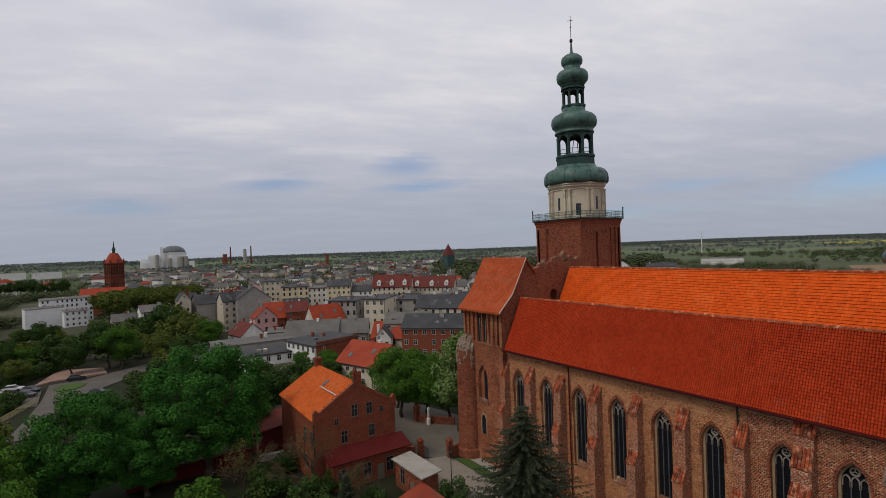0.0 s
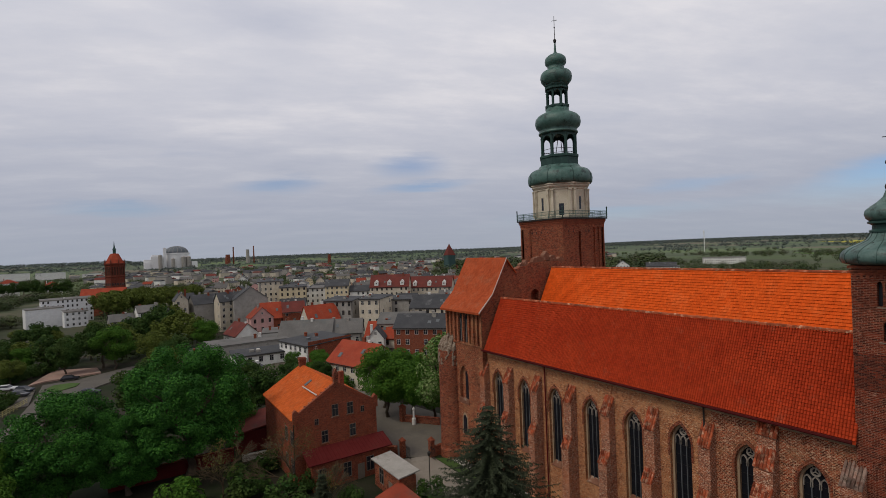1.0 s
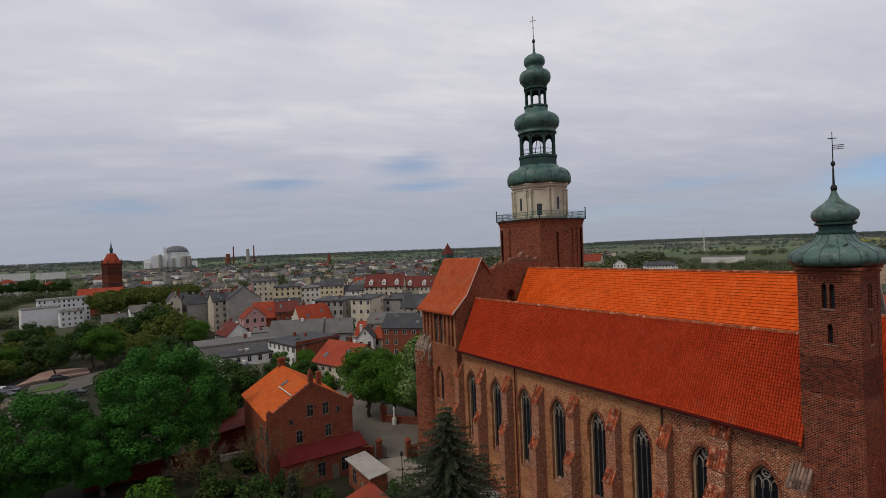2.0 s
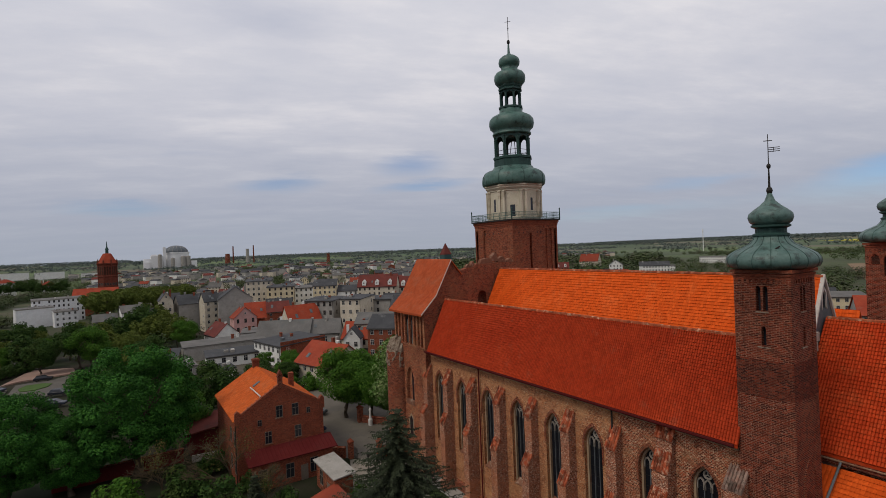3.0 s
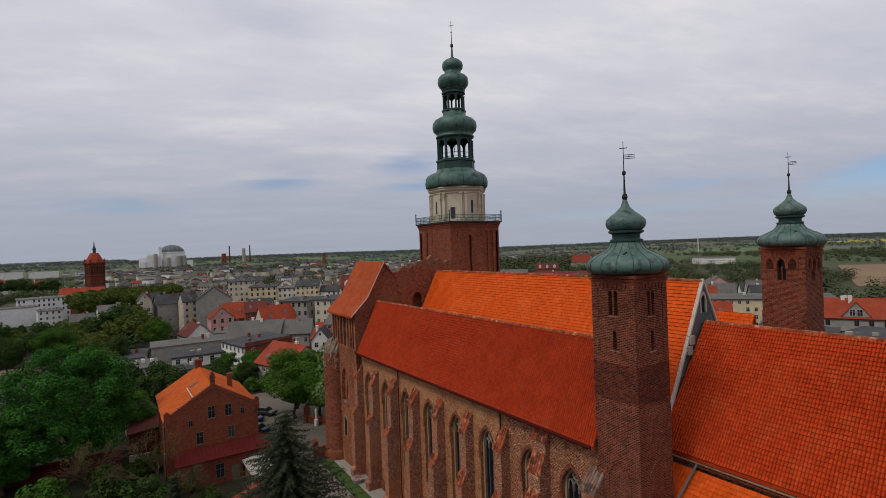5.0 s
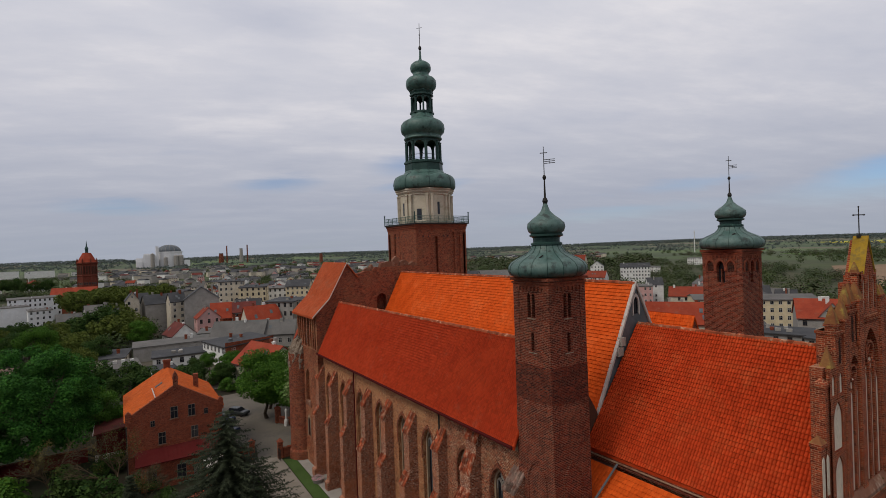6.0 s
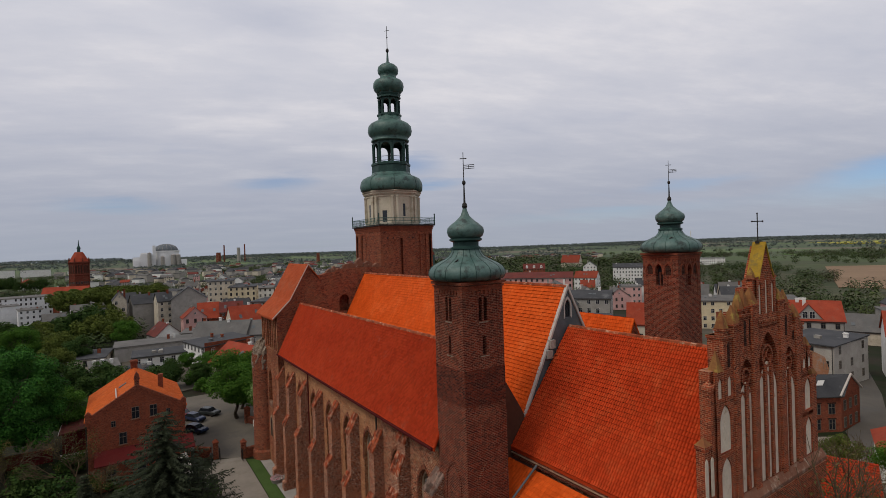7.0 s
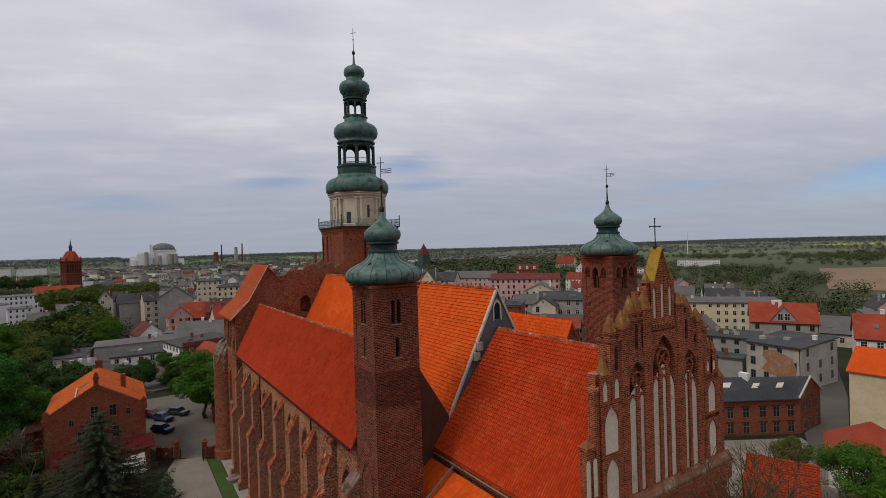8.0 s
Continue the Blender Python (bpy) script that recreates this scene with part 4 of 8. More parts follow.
# ---- main tower ----
TX, TY, TH = -65.0, 63.3, 4.95
g = Geo()
sides = [(lambda u, v, d: (TX + u, TY - TH + d, v)), (lambda u, v, d: (TX + TH - d, TY + u, v)), (lambda u, v, d: (TX - u, TY + TH - d, v)), (lambda u, v, d: (TX - TH + d, TY - u, v))]
g.box(TX - TH, TY - TH, -0.5, TX + TH, TY + TH, 26.5)
NICHES = {0: (0, 2), 1: (3, 6, 7, 8), 2: (0, 4, 8), 3: (0, 4, 8)}
for si, fn in enumerate(sides):
    cells = np.linspace(-TH, TH, 10)
    for i, (u0, u1) in enumerate(zip(cells, cells[1:])):
        u = (u0 + u1) / 2
        if i not in NICHES[si]:
            g.add([fn(u0, 26.5, 0), fn(u1, 26.5, 0), fn(u1, 35.4, 0), fn(u0, 35.4, 0)], [(0, 1, 2, 3)])
            continue
        slit = si == 1 and i == 3
        deep = 0.6 if slit else 0.2
        o = round_arch(u, 0.5 if slit else 0.7, 27.0, 33.6 if slit else 34.3)
        pierced(g, u0, u1, 26.5, 35.4, o, 0.0, deep, fn, back=False)
        g.prism(o, deep, deep + 0.3, fn, 1 if slit else 0)
g.box(TX - TH + 0.5, TY - TH + 0.5, 26.5, TX + TH - 0.5, TY + TH - 0.5, 35.4)
tower = under(church, g.ob("bell_tower", [BRICK, LEADED], None, "massive square brick bell tower with blind niches", weld=True))
# putlog holes: dark plates on the wall, the shade inside painted as colour
for si in (0, 1):
    for u in (-2.9, -2.1, -1.0, 0.2, 1.5) if si == 0 else (-3.6, -2.6, 0.4, 1.1):
        Geo().prism([(u - 0.11, 33.5), (u + 0.11, 33.5), (u + 0.11, 33.75), (u - 0.11, 33.75)], -0.015, 0.05, sides[si]).ob("putlog_hole", IRON, tower, "flat dark plate for the shade of a putlog hole")
g = Geo()
for q, d in ((-2.75, 0.14), (-0.6, 0.14)):
    g.prism([(q - 0.07, 28.0), (q + 0.07, 28.0), (q + 0.07, 34.4), (q - 0.07, 34.4)], -0.05, 0.05, sides[0])
g.prism([(-2.82, 34.3), (-0.53, 34.3), (-0.53, 34.5), (-2.82, 34.5)], -0.05, 0.05, sides[0])
g.ob("brick_panel_frame", BRICK_RED, tower, "raised brick frame of a blank panel")
g = Geo()
for h, z0, z1 in ((0.06, 34.75, 34.95), (0.12, 35.0, 35.3), (0.22, 35.3, 35.62)):
    g.box(TX - TH - h, TY - TH - h, z0, TX + TH + h, TY + TH + h, z1)
g.ob("tower_cornice", BRICK_RED, tower)
g = Geo()
g.box(TX - TH - 0.42, TY - TH - 0.42, 35.62, TX + TH + 0.42, TY + TH + 0.42, 35.86)
g.ob("gallery_floor", IRON, tower, "dark sheet-covered gallery floor")
RH = TH + 0.36
for sx, sy in ((-1, -1), (1, -1), (1, 1), (-1, 1)):
    g = Geo()
    g.lathe([(0.09, 35.86), (0.09, 37.45), (0.14, 37.5), (0.03, 37.7)], TX + sx * RH, TY + sy * RH, 8)
    g.ob("corner_post", COPPER_DARK, tower)
for si in range(4):
    an = si * math.pi / 2
    c, s = math.cos(an), math.sin(an)
    at = lambda u, z: (TX + c * u + s * RH, TY + s * u - c * RH, z)
    g = Geo()
    for z in (36.0, 36.45, 36.95):
        g.bar(at(-RH, z), at(RH, z), 0.035)
    g.ob("rail", COPPER, tower, "green gallery railing")
    for u in np.linspace(-RH, RH, 8)[1:-1]:
        Geo().bar(at(u, 35.86), at(u, 37.0), 0.04).ob("rail_post", COPPER, tower)
    for u in np.linspace(-RH, RH, 64)[1:-1]:
        Geo().bar(at(u, 36.0), at(u, 36.95), 0.012, 4).ob("baluster", COPPER, tower)
# octagonal drum
E8 = math.pi / 8
g = Geo()
DR = 4.75
g.lathe([(DR, 35.86), (DR, 36.3), (DR - 0.12, 36.4), (DR - 0.12, 40.6), (DR, 40.7), (DR, 40.95)], TX, TY, 8, E8)
drum = g.ob("drum", CREAM, tower, "cream rendered octagonal drum")
for i in range(8):
    an = E8 + i * math.pi / 4
    for da in (-0.09, 0.09):
        x, y = TX + (DR - 0.1) * math.cos(an + da), TY + (DR - 0.1) * math.sin(an + da)
        Geo().lathe([(0.26, 36.3), (0.26, 40.4), (0.34, 40.5), (0.34, 40.7)], x, y, 4, an + math.pi / 4).ob("pilaster", CREAM, tower)
g = Geo()
g.lathe([(DR + 0.1, 40.95), (DR + 0.3, 41.2), (DR + 0.3, 41.35), (DR + 0.45, 41.5), (DR + 0.45, 41.7)], TX, TY, 8, E8)
g.ob("drum_cornice", CREAM, drum, "moulded cream cornice")
for i in range(8):
    an = i * math.pi / 4
    rad = (DR - 0.12) * math.cos(E8)
    c, s = math.cos(an), math.sin(an)
    fn = lambda u, v, d: (TX + c * (rad - d) - s * u, TY + s * (rad - d) + c * u, v)
    g = Geo()
    if i == 7:
        g.prism([(-0.4, 35.9), (0.4, 35.9), (0.4, 38.3), (-0.4, 38.3)], -0.02, 0.2, fn)
    else:
        g.prism([(-0.22, 37.3), (0.22, 37.3), (0.22, 39.4), (-0.22, 39.4)], -0.02, 0.2, fn)
    g.ob("slit_window" if i != 7 else "gallery_door", GLASS, drum, "dark narrow opening")
# copper helm
g = Geo()
g.lathe([(5.1, 41.7), (5.35, 42.0), (5.42, 42.7), (5.3, 43.4), (4.95, 43.95), (4.3, 44.3), (3.7, 44.5), (3.5, 44.7), (3.35, 45.0)], TX, TY, 40, E8)
g.ob("great_bulb", COPPER, tower, "swelling green copper bulb", smooth=True)
g = Geo()
for i in range(8):
    an = E8 + i * math.pi / 4
    pr = [(5.1, 41.7), (5.35, 42.0), (5.42, 42.7), (5.3, 43.4), (4.95, 43.95), (4.3, 44.3), (3.7, 44.5)]
    for (r0, z0), (r1, z1) in zip(pr, pr[1:]):
        g.bar((TX + r0 * math.cos(an), TY + r0 * math.sin(an), z0), (TX + r1 * math.cos(an), TY + r1 * math.sin(an), z1), 0.05)
g.lathe([(3.35, 45.0), (3.3, 46.2), (3.45, 46.3), (3.45, 46.6), (3.2, 46.75)], TX, TY, 8, E8)
g.ob("ribs", COPPER_DARK, tower, "dark copper ribs and plinth")


def lantern(r, z0, z1, arch_h, name):
    """Open octagonal lantern: piers joined by round arches."""
    for i in range(8):
        g = Geo()
        an = i * math.pi / 4
        rad = r * math.cos(E8)
        wd = r * math.sin(E8)
        c, s = math.cos(an), math.sin(an)
        fn = lambda u, v, d: (TX + c * (rad - d) - s * u, TY + s * (rad - d) + c * u, v)
        o = round_arch(0, wd * 1.52, z0 - 0.02, z1 - arch_h)
        pierced(g, -wd, wd, z0 - 0.05, z1, o, 0.0, 0.3, fn)
        g.ob(name + "_arch", COPPER_DARK, tower, "open copper arch", weld=True)
    for i in range(8):
        an = E8 + i * math.pi / 4
        Geo().lathe([(0.2, z0), (0.16, z0 + 0.3), (0.16, z1 - 0.5), (0.24, z1 - 0.3)], TX + r * math.cos(an), TY + r * math.sin(an), 8).ob(name + "_post", COPPER_DARK, tower)


lantern(3.05, 46.7, 50.4, 0.35, "lower_lantern")
for i in range(8):
    a0, a1 = E8 + i * math.pi / 4, E8 + (i + 1) * math.pi / 4
    for z in (47.0, 47.7):
        g = Geo()
        g.bar((TX + 2.95 * math.cos(a0), TY + 2.95 * math.sin(a0), z), (TX + 2.95 * math.cos(a1), TY + 2.95 * math.sin(a1), z), 0.045)
        g.ob("lantern_rail", IRON, tower)
for dx in (-0.8, 0.8):
    g = Geo()
    g.bar((TX + dx, TY, 46.7), (TX + dx * 0.3, TY + 0.3, 50.3), 0.06)
    g.ob("lantern_strut", IRON, tower)
g = Geo()
g.lathe([(3.1, 50.4), (3.3, 50.55), (3.3, 50.75), (3.05, 50.9), (3.25, 51.3), (3.7, 51.75), (3.85, 52.4), (3.75, 53.1), (3.35, 53.6), (2.6, 54.0), (2.0, 54.3), (1.95, 55.0)], TX, TY, 36, E8)
g.ob("middle_bulb", COPPER, tower, "green copper bulb", smooth=True)
g = Geo()
g.lathe([(1.95, 54.9), (2.15, 55.0), (2.15, 55.3), (1.9, 55.4)], TX, TY, 8, E8)
g.ob("moulding", COPPER_DARK, tower)
g = Geo()
g.lathe([(1.95, 58.05), (2.1, 58.15), (2.1, 58.4), (1.95, 58.5), (2.1, 58.8), (2.1, 59.0)], TX, TY, 8, E8)
g.ob("moulding", COPPER_DARK, tower)
lantern(1.78, 55.3, 58.1, 0.3, "upper_lantern")
g = Geo()
g.lathe([(2.0, 58.9), (2.2, 59.2), (2.55, 59.6), (2.68, 60.2), (2.6, 60.8), (2.3, 61.2), (1.7, 61.5), (1.4, 61.75), (1.4, 62.15), (1.5, 62.3), (1.75, 62.6), (1.82, 63.1), (1.7, 63.6), (1.2, 64.05), (0.5, 64.3), (0.35, 64.55)], TX, TY, 32, E8)
g.ob("top_bulb", COPPER, tower, "small green copper bulbs", smooth=True)
g = Geo()
g.lathe([(0.24, 64.5), (0.14, 66.2)], TX, TY, 8, 0, 1)
g.lathe([(0.05, 66.2), (0.22, 66.35), (0.28, 66.6), (0.22, 66.85), (0.05, 67.0)], TX, TY, 12)
g.lathe([(0.06, 67.0), (0.045, 70.9)], TX, TY, 6)
g.lathe([(0.03, 68.75), (0.14, 68.9), (0.03, 69.05)], TX, TY, 8)
g.bar((TX - 0.4, TY - 0.3, 70.1), (TX + 0.4, TY + 0.3, 70.1), 0.04)
g.ob("spire_cross", [IRON, COPPER_PALE], tower, "iron rod with ball and cross")

# ---- east gable of the choir ----
GX = -1.7
fg = EAST(GX)
g = Geo()
g.prism([(48.3, -0.5), (62.2, -0.5), (62.2, 17.2), (48.3, 17.2)], 0.0, 0.95, fg)
# stepped body behind the piers
for y0, y1, z1 in ((49.3, 51.2, 24.65), (51.2, 53.5, 25.4), (53.5, 57.0, 28.9), (57.0, 59.3, 25.4), (59.3, 61.6, 24.0)):
    if y1 == 51.2 or y0 == 59.3:
        g.prism([(y0, 17.2), (y1, 17.2), (y1, z1), (y0, z1)], 0.35, 0.95, fg)
    else:
        g.prism([(y0, 17.2), (y1, 17.2), (y1, z1), (y0, z1)], 0.45, 0.95, fg)
gable = under(church, g.ob("east_gable", BRICK_GABLE, None, "tall stepped brick gable with blind windows and pinnacles"))
g = Geo()
for yc, w, va, lights in ((52.62, 1.7, 24.95, 2), (55.25, 2.35, 26.2, 3), (58.0, 1.7, 24.95, 2)):
    half_w = w / 2 + 0.42
    pierced(g, yc - half_w, yc + half_w, 17.2, va + 0.35, arch(yc, w, 17.35, va), 0.0, 0.42, fg, back=False)
    spring = va - w * 0.866
    for i in range(1, lights):
        u = yc - w / 2 + i * w / lights
        g.prism([(u - 0.15, 17.35), (u + 0.15, 17.35), (u + 0.15, spring), (u - 0.15, spring)], -0.02, 0.38, fg)
for yc, w, vb, va in ((50.2, 1.2, 20.2, 22.8), (50.2, 1.1, 17.4, 19.9), (60.6, 0.95, 20.4, 22.5), (60.6, 0.95, 17.4, 19.9)):
    pierced(g, yc - 0.95, yc + 0.95, vb - 0.15, va + 0.12, arch(yc, w, vb, va), 0.0, 0.3, fg, back=False)
for yc in (49.75, 50.75, 60.25, 61.0):
    pierced(g, yc - 0.5, yc + 0.46, 22.95, 24.6 if yc < 55 else 24.1, arch(yc, 0.42, 23.15, 24.3 if yc < 55 else 23.9, 4), 0.02, 0.3, fg, back=False)
# middle stage: three slim niches under the little saddle roof
for yc in (54.45, 55.25, 56.05):
    pierced(g, yc - 0.4, yc + 0.4, 27.15, 30.2 if yc == 55.25 else 29.55, arch(yc, 0.34, 27.3, 30.0 if yc == 55.25 else 29.2, 4), 0.0, 0.3, fg, back=False)
g.prism([(54.05, 26.5), (56.45, 26.5), (56.45, 27.15), (54.05, 27.15)], 0.0, 0.45, fg)
for y in np.arange(54.1, 56.4, 0.3):
    g.prism([(y, 26.7), (y + 0.15, 26.7), (y + 0.15, 26.95), (y, 26.95)], -0.08, 0.05, fg)
g.prism([(54.3, 29.3), (56.2, 29.3), (55.25, 31.35)], 0.02, 0.85, fg)
g.prism([(54.2, 26.4), (56.3, 26.4), (56.3, 29.3), (54.2, 29.3)], 0.46, 0.9, fg)
g.ob("gable_face", BRICK_GABLE, gable, "brick face with tall pointed blind windows")
g = Geo()
for y0, y1, z1 in ((51.05, 51.42, 24.7), (59.2, 59.7, 24.2), (53.4, 54.1, 26.0), (56.4, 57.1, 26.0)):
    g.prism([(y0, 17.2), (y1, 17.2), (y1, z1), (y0, z1)], 0.03, 0.5, fg)
g.ob("gable_infill", BRICK_GABLE, gable)
# white plaster fields
for yc, w, vb, va in ((52.62, 1.7, 17.35, 23.6), (55.25, 2.35, 17.35, 24.4), (58.0, 1.7, 17.35, 23.6), (50.2, 1.2, 20.2, 22.8), (50.2, 1.1, 17.4, 19.9), (60.6, 0.95, 20.4, 22.5), (60.6, 0.95, 17.4, 19.9), (49.75, 0.42, 23.15, 24.3), (50.75, 0.42, 23.15, 24.3), (60.25, 0.42, 23.15, 23.9), (61.0, 0.42, 23.15, 23.9), (55.25, 0.34, 27.3, 30.0), (54.45, 0.34, 27.3, 29.2), (56.05, 0.34, 27.3, 29.2)):
    top = arch(yc, w, vb, va)
    g = Geo()
    d = 0.12 if w > 1.5 else 0.10
    g.prism(top, d - 0.02, d, fg)
    g.ob("plaster_field", PLASTER, gable, "off-white plaster in a blind window")
# tracery heads
for yc, w, va in ((52.62, 1.7, 24.95), (55.25, 2.35, 26.2), (58.0, 1.7, 24.95)):
    sp = va - w * 0.866
    g = Geo()
    zc = sp + w * 0.24
    pts = lambda r, n: [(yc + r * math.cos(a), zc + r * math.sin(a)) for a in np.linspace(0, 2 * math.pi, n)]
    r = w * 0.3
    g.prism(pts(r, 17) + pts(r * 0.78, 17)[::-1], 0.05, 0.3, fg)
    for a in np.arange(4) * math.pi / 2 + (0 if w < 2 else math.pi / 4):
        g.bar(fg(yc, zc, 0.2), fg(yc + r * math.cos(a), zc + r * math.sin(a), 0.2), 0.08)
    n = 2 if w < 2 else 3
    for i in range(n):
        u = yc - w / 2 + (i + 0.5) * w / n
        a, b = arch(u, w / n, sp - 1.1, sp - 0.35), arch(u, w / n - 0.2, sp - 1.1, sp - 0.52)
        g.prism(a + b[::-1], 0.05, 0.3, fg)
    g.ob("tracery", BRICK_GABLE, gable, "brick tracery wheel")


def pinnacle(y, z0, z1, tip, w=0.5, x=GX - 0.3, mat=BRICK_GABLE, niche=True):
    g = Geo()
    h = w / 2
    g.box(x - h, y - h, z0, x + h, y + h, z1)
    g.box(x - h - 0.06, y - h - 0.06, z1 - 0.12, x + h + 0.06, y + h + 0.06, z1)
    p = g.ob("pinnacle", mat, gable, "slim brick pinnacle")
    Geo().lathe([(h * 1.5, z1), (h * 0.95, z1 + (tip - z1) * 0.5), (0.04, tip)], x, y, 4, math.pi / 4).ob("spirelet", MOSSY, p, "mossy brick spirelet")
    return p


for y, z0, z1, tip, w in ((50.55, 24.3, 26.9, 27.9, 0.5), (51.45, 17.2, 27.1, 28.1, 0.55), (51.95, 25.5, 27.2, 28.2, 0.42), (52.35, 26.0, 27.8, 28.85, 0.45), (52.95, 26.0, 27.9, 28.95, 0.45), (53.55, 17.2, 28.0, 28.95, 0.62), (54.0, 28.0, 29.5, 30.1, 0.35),
                          (56.5, 28.0, 29.5, 30.1, 0.35), (56.95, 17.2, 28.0, 28.7, 0.62), (57.45, 26.0, 27.8, 28.55, 0.45), (58.05, 26.0, 27.7, 28.5, 0.45), (58.55, 25.5, 27.0, 27.8, 0.42), (59.15, 17.2, 26.7, 27.5, 0.55), (59.95, 24.0, 25.9, 26.8, 0.45), (60.5, 23.6, 24.7, 25.4, 0.4), (61.1, 23.6, 24.5, 25.1, 0.4)):
    pinnacle(y, z0, z1, tip, w, GX - 0.2 if z0 < 20 else GX - 0.3)
# stepped shoulders carrying the pinnacles, each with narrow blind slits
for y0, y1, z0, z1, slits in ((50.25, 52.2, 24.4, 26.5, (50.75, 51.7)), (52.2, 53.9, 25.3, 27.5, (52.65, 53.25)), (56.6, 58.3, 25.3, 27.3, (57.2, 57.8)), (58.3, 60.2, 24.3, 26.2, (58.8, 59.5))):
    g = Geo()
    g.prism([(y0, z0), (y1, z0), (y1, z1), (y0, z1)], 0.06, 0.95, fg)
    g.prism([(y0 - 0.06, z1 - 0.16), (y1 + 0.06, z1 - 0.16), (y1 + 0.06, z1), (y0 - 0.06, z1)], -0.02, 1.0, fg)
    p = g.ob("gable_shoulder", BRICK_GABLE, gable, "stepped brick shoulder of the gable")
    for yc in slits:
        # dark plate on the shoulder's face, painting the slit's shade
        Geo().prism(arch(yc, 0.26, z0 + 0.35, z1 - 0.35, 4), 0.04, 0.1, fg).ob("blind_slit", BRICK_SHADE_LINTEL, p, "flat dark plate for the shade of a blind slit")
# corner piers with pyramid heads
for y, w, z1, tip, m in ((49.95, 0.5, 24.6, 25.8, MOSSY), (50.85, 0.45, 24.7, 25.6, MOSSY), (49.15, 0.5, 23.9, 24.2, BRICK_GABLE), (48.5, 0.6, 20.9, 21.3, MOSSY), (61.9, 0.6, 22.5, 23.2, MOSSY)):
    g = Geo()
    h = w / 2
    x = GX - 0.55
    g.box(x - 0.06, y - h, 17.2, x + 0.44, y + h, z1)
    g.box(x - 0.1, y - h - 0.05, z1 - 0.2, x + 0.48, y + h + 0.05, z1)
    p = g.ob("corner_pier", BRICK_GABLE, gable, "brick corner pier")
    Geo().add([(x - 0.1, y - h - 0.05, z1), (x + 0.48, y - h - 0.05, z1), (x + 0.48, y + h + 0.05, z1), (x - 0.1, y + h + 0.05, z1), (x + 0.19, y, tip)], [(0, 1, 4), (1, 2, 4), (2, 3, 4), (3, 0, 4), (3, 2, 1, 0)]).ob("pyramid_cap", m, p, "mossy pyramid cap")
for y in (48.2, 48.75):
    g = Geo()
    g.prism(arch(y, 0.3, 18.2, 20.3, 4), -0.02, 0.0, EAST(GX - 0.04))
    g.ob("plaster_field", PLASTER, gable)
# belt with sloping ledge
g = Geo()
g.prism([(0.0, 16.75), (-0.3, 16.75), (-0.3, 16.95), (0.0, 17.4)], 47.9, 62.4, lambda d, v, u: fg(u, v, d), 0)
g.prism([(0.0, 15.6), (-0.25, 15.6), (-0.25, 16.6), (0.0, 16.75)], 47.9, 62.4, lambda d, v, u: fg(u, v, d), 1)
g.ob("belt_course", [RUBBLE, BRICK_GABLE], gable, "worn brick belt course with a sloping ledge")
# yellow saddle roof and cross
for s in (-1, 1):
    g = Geo()
    y1 = 55.25 + s * 0.92
    slab(g, [(GX - 0.7, 55.25, 31.6), (GX + 0.05, 55.25, 31.6), (GX + 0.05, y1, 29.5), (GX - 0.7, y1, 29.5)], 0.12)
    g.ob("saddle_roof", MOSS, gable, "little saddle roof grown with yellow moss")
g = Geo()
g.box(GX - 0.5, 55.12, 31.5, GX - 0.3, 55.38, 31.68)
g.bar((GX - 0.4, 55.25, 31.65), (GX - 0.4, 55.25, 33.3), 0.032)
g.bar((GX - 0.54, 54.99, 32.85), (GX - 0.26, 55.51, 32.85), 0.032)
for p in ((GX - 0.57, 54.96, 32.85), (GX - 0.23, 55.54, 32.85), (GX - 0.4, 55.25, 33.33)):
    g.lathe([(0.01, p[2] - 0.06), (0.06, p[2]), (0.01, p[2] + 0.06)], p[0], p[1], 8)
g.ob("gable_cross", IRON, gable, "iron cross")

# ---- church yard: brick house, shed, walls, gate ----
def coloured(name, c, stain, rough=0.9):
    return surface(name, tuple(x * 0.88 for x in c), tuple(min(x * 1.18, 0.86) for x in c), 0.45, 5, rough, 0.01, stain=stain, stain_scale=0.5, stain_from=0.54)


WHITE = coloured("white_render", (0.76, 0.735, 0.69), (0.60, 0.56, 0.50))
CREAM_W = coloured("cream_wall", (0.58, 0.51, 0.40), (0.38, 0.32, 0.25))
GREY = coloured("grey_render", (0.33, 0.31, 0.28), (0.22, 0.20, 0.18))
YELLOW = coloured("yellow_render", (0.66, 0.55, 0.36), (0.50, 0.41, 0.27))
PINK = coloured("pink_render", (0.60, 0.35, 0.32), (0.50, 0.29, 0.26))
BRICKW = BRICK_RED
ROOF_RED = surface("town_tile", (0.26, 0.038, 0.017), (0.36, 0.062, 0.027), 0.3, 3, 0.85, 0.03, stain=(0.22, 0.06, 0.035), stain_scale=0.5, stain_from=0.55)
ROOF_DARK = surface("dark_red_tile", (0.12, 0.026, 0.02), (0.17, 0.04, 0.03), 0.3, 3, 0.85, 0.03, stain=(0.08, 0.028, 0.022), stain_scale=0.4)
ROOF_OLD = surface("old_red_tile", (0.22, 0.036, 0.018), (0.29, 0.055, 0.026), 0.3, 3, 0.85, 0.03, stain=(0.13, 0.04, 0.025), stain_scale=0.5)
SLATE = surface("tar_paper", (0.042, 0.044, 0.048), (0.072, 0.072, 0.075), 0.25, 3, 0.8, 0.02, stain=(0.12, 0.12, 0.12), stain_scale=0.2, stain_from=0.58)
ROOF_GREY = surface("grey_felt", (0.105, 0.10, 0.093), (0.165, 0.155, 0.145), 0.2, 3, 0.85, 0.02, stain=(0.10, 0.10, 0.095), stain_scale=0.3)
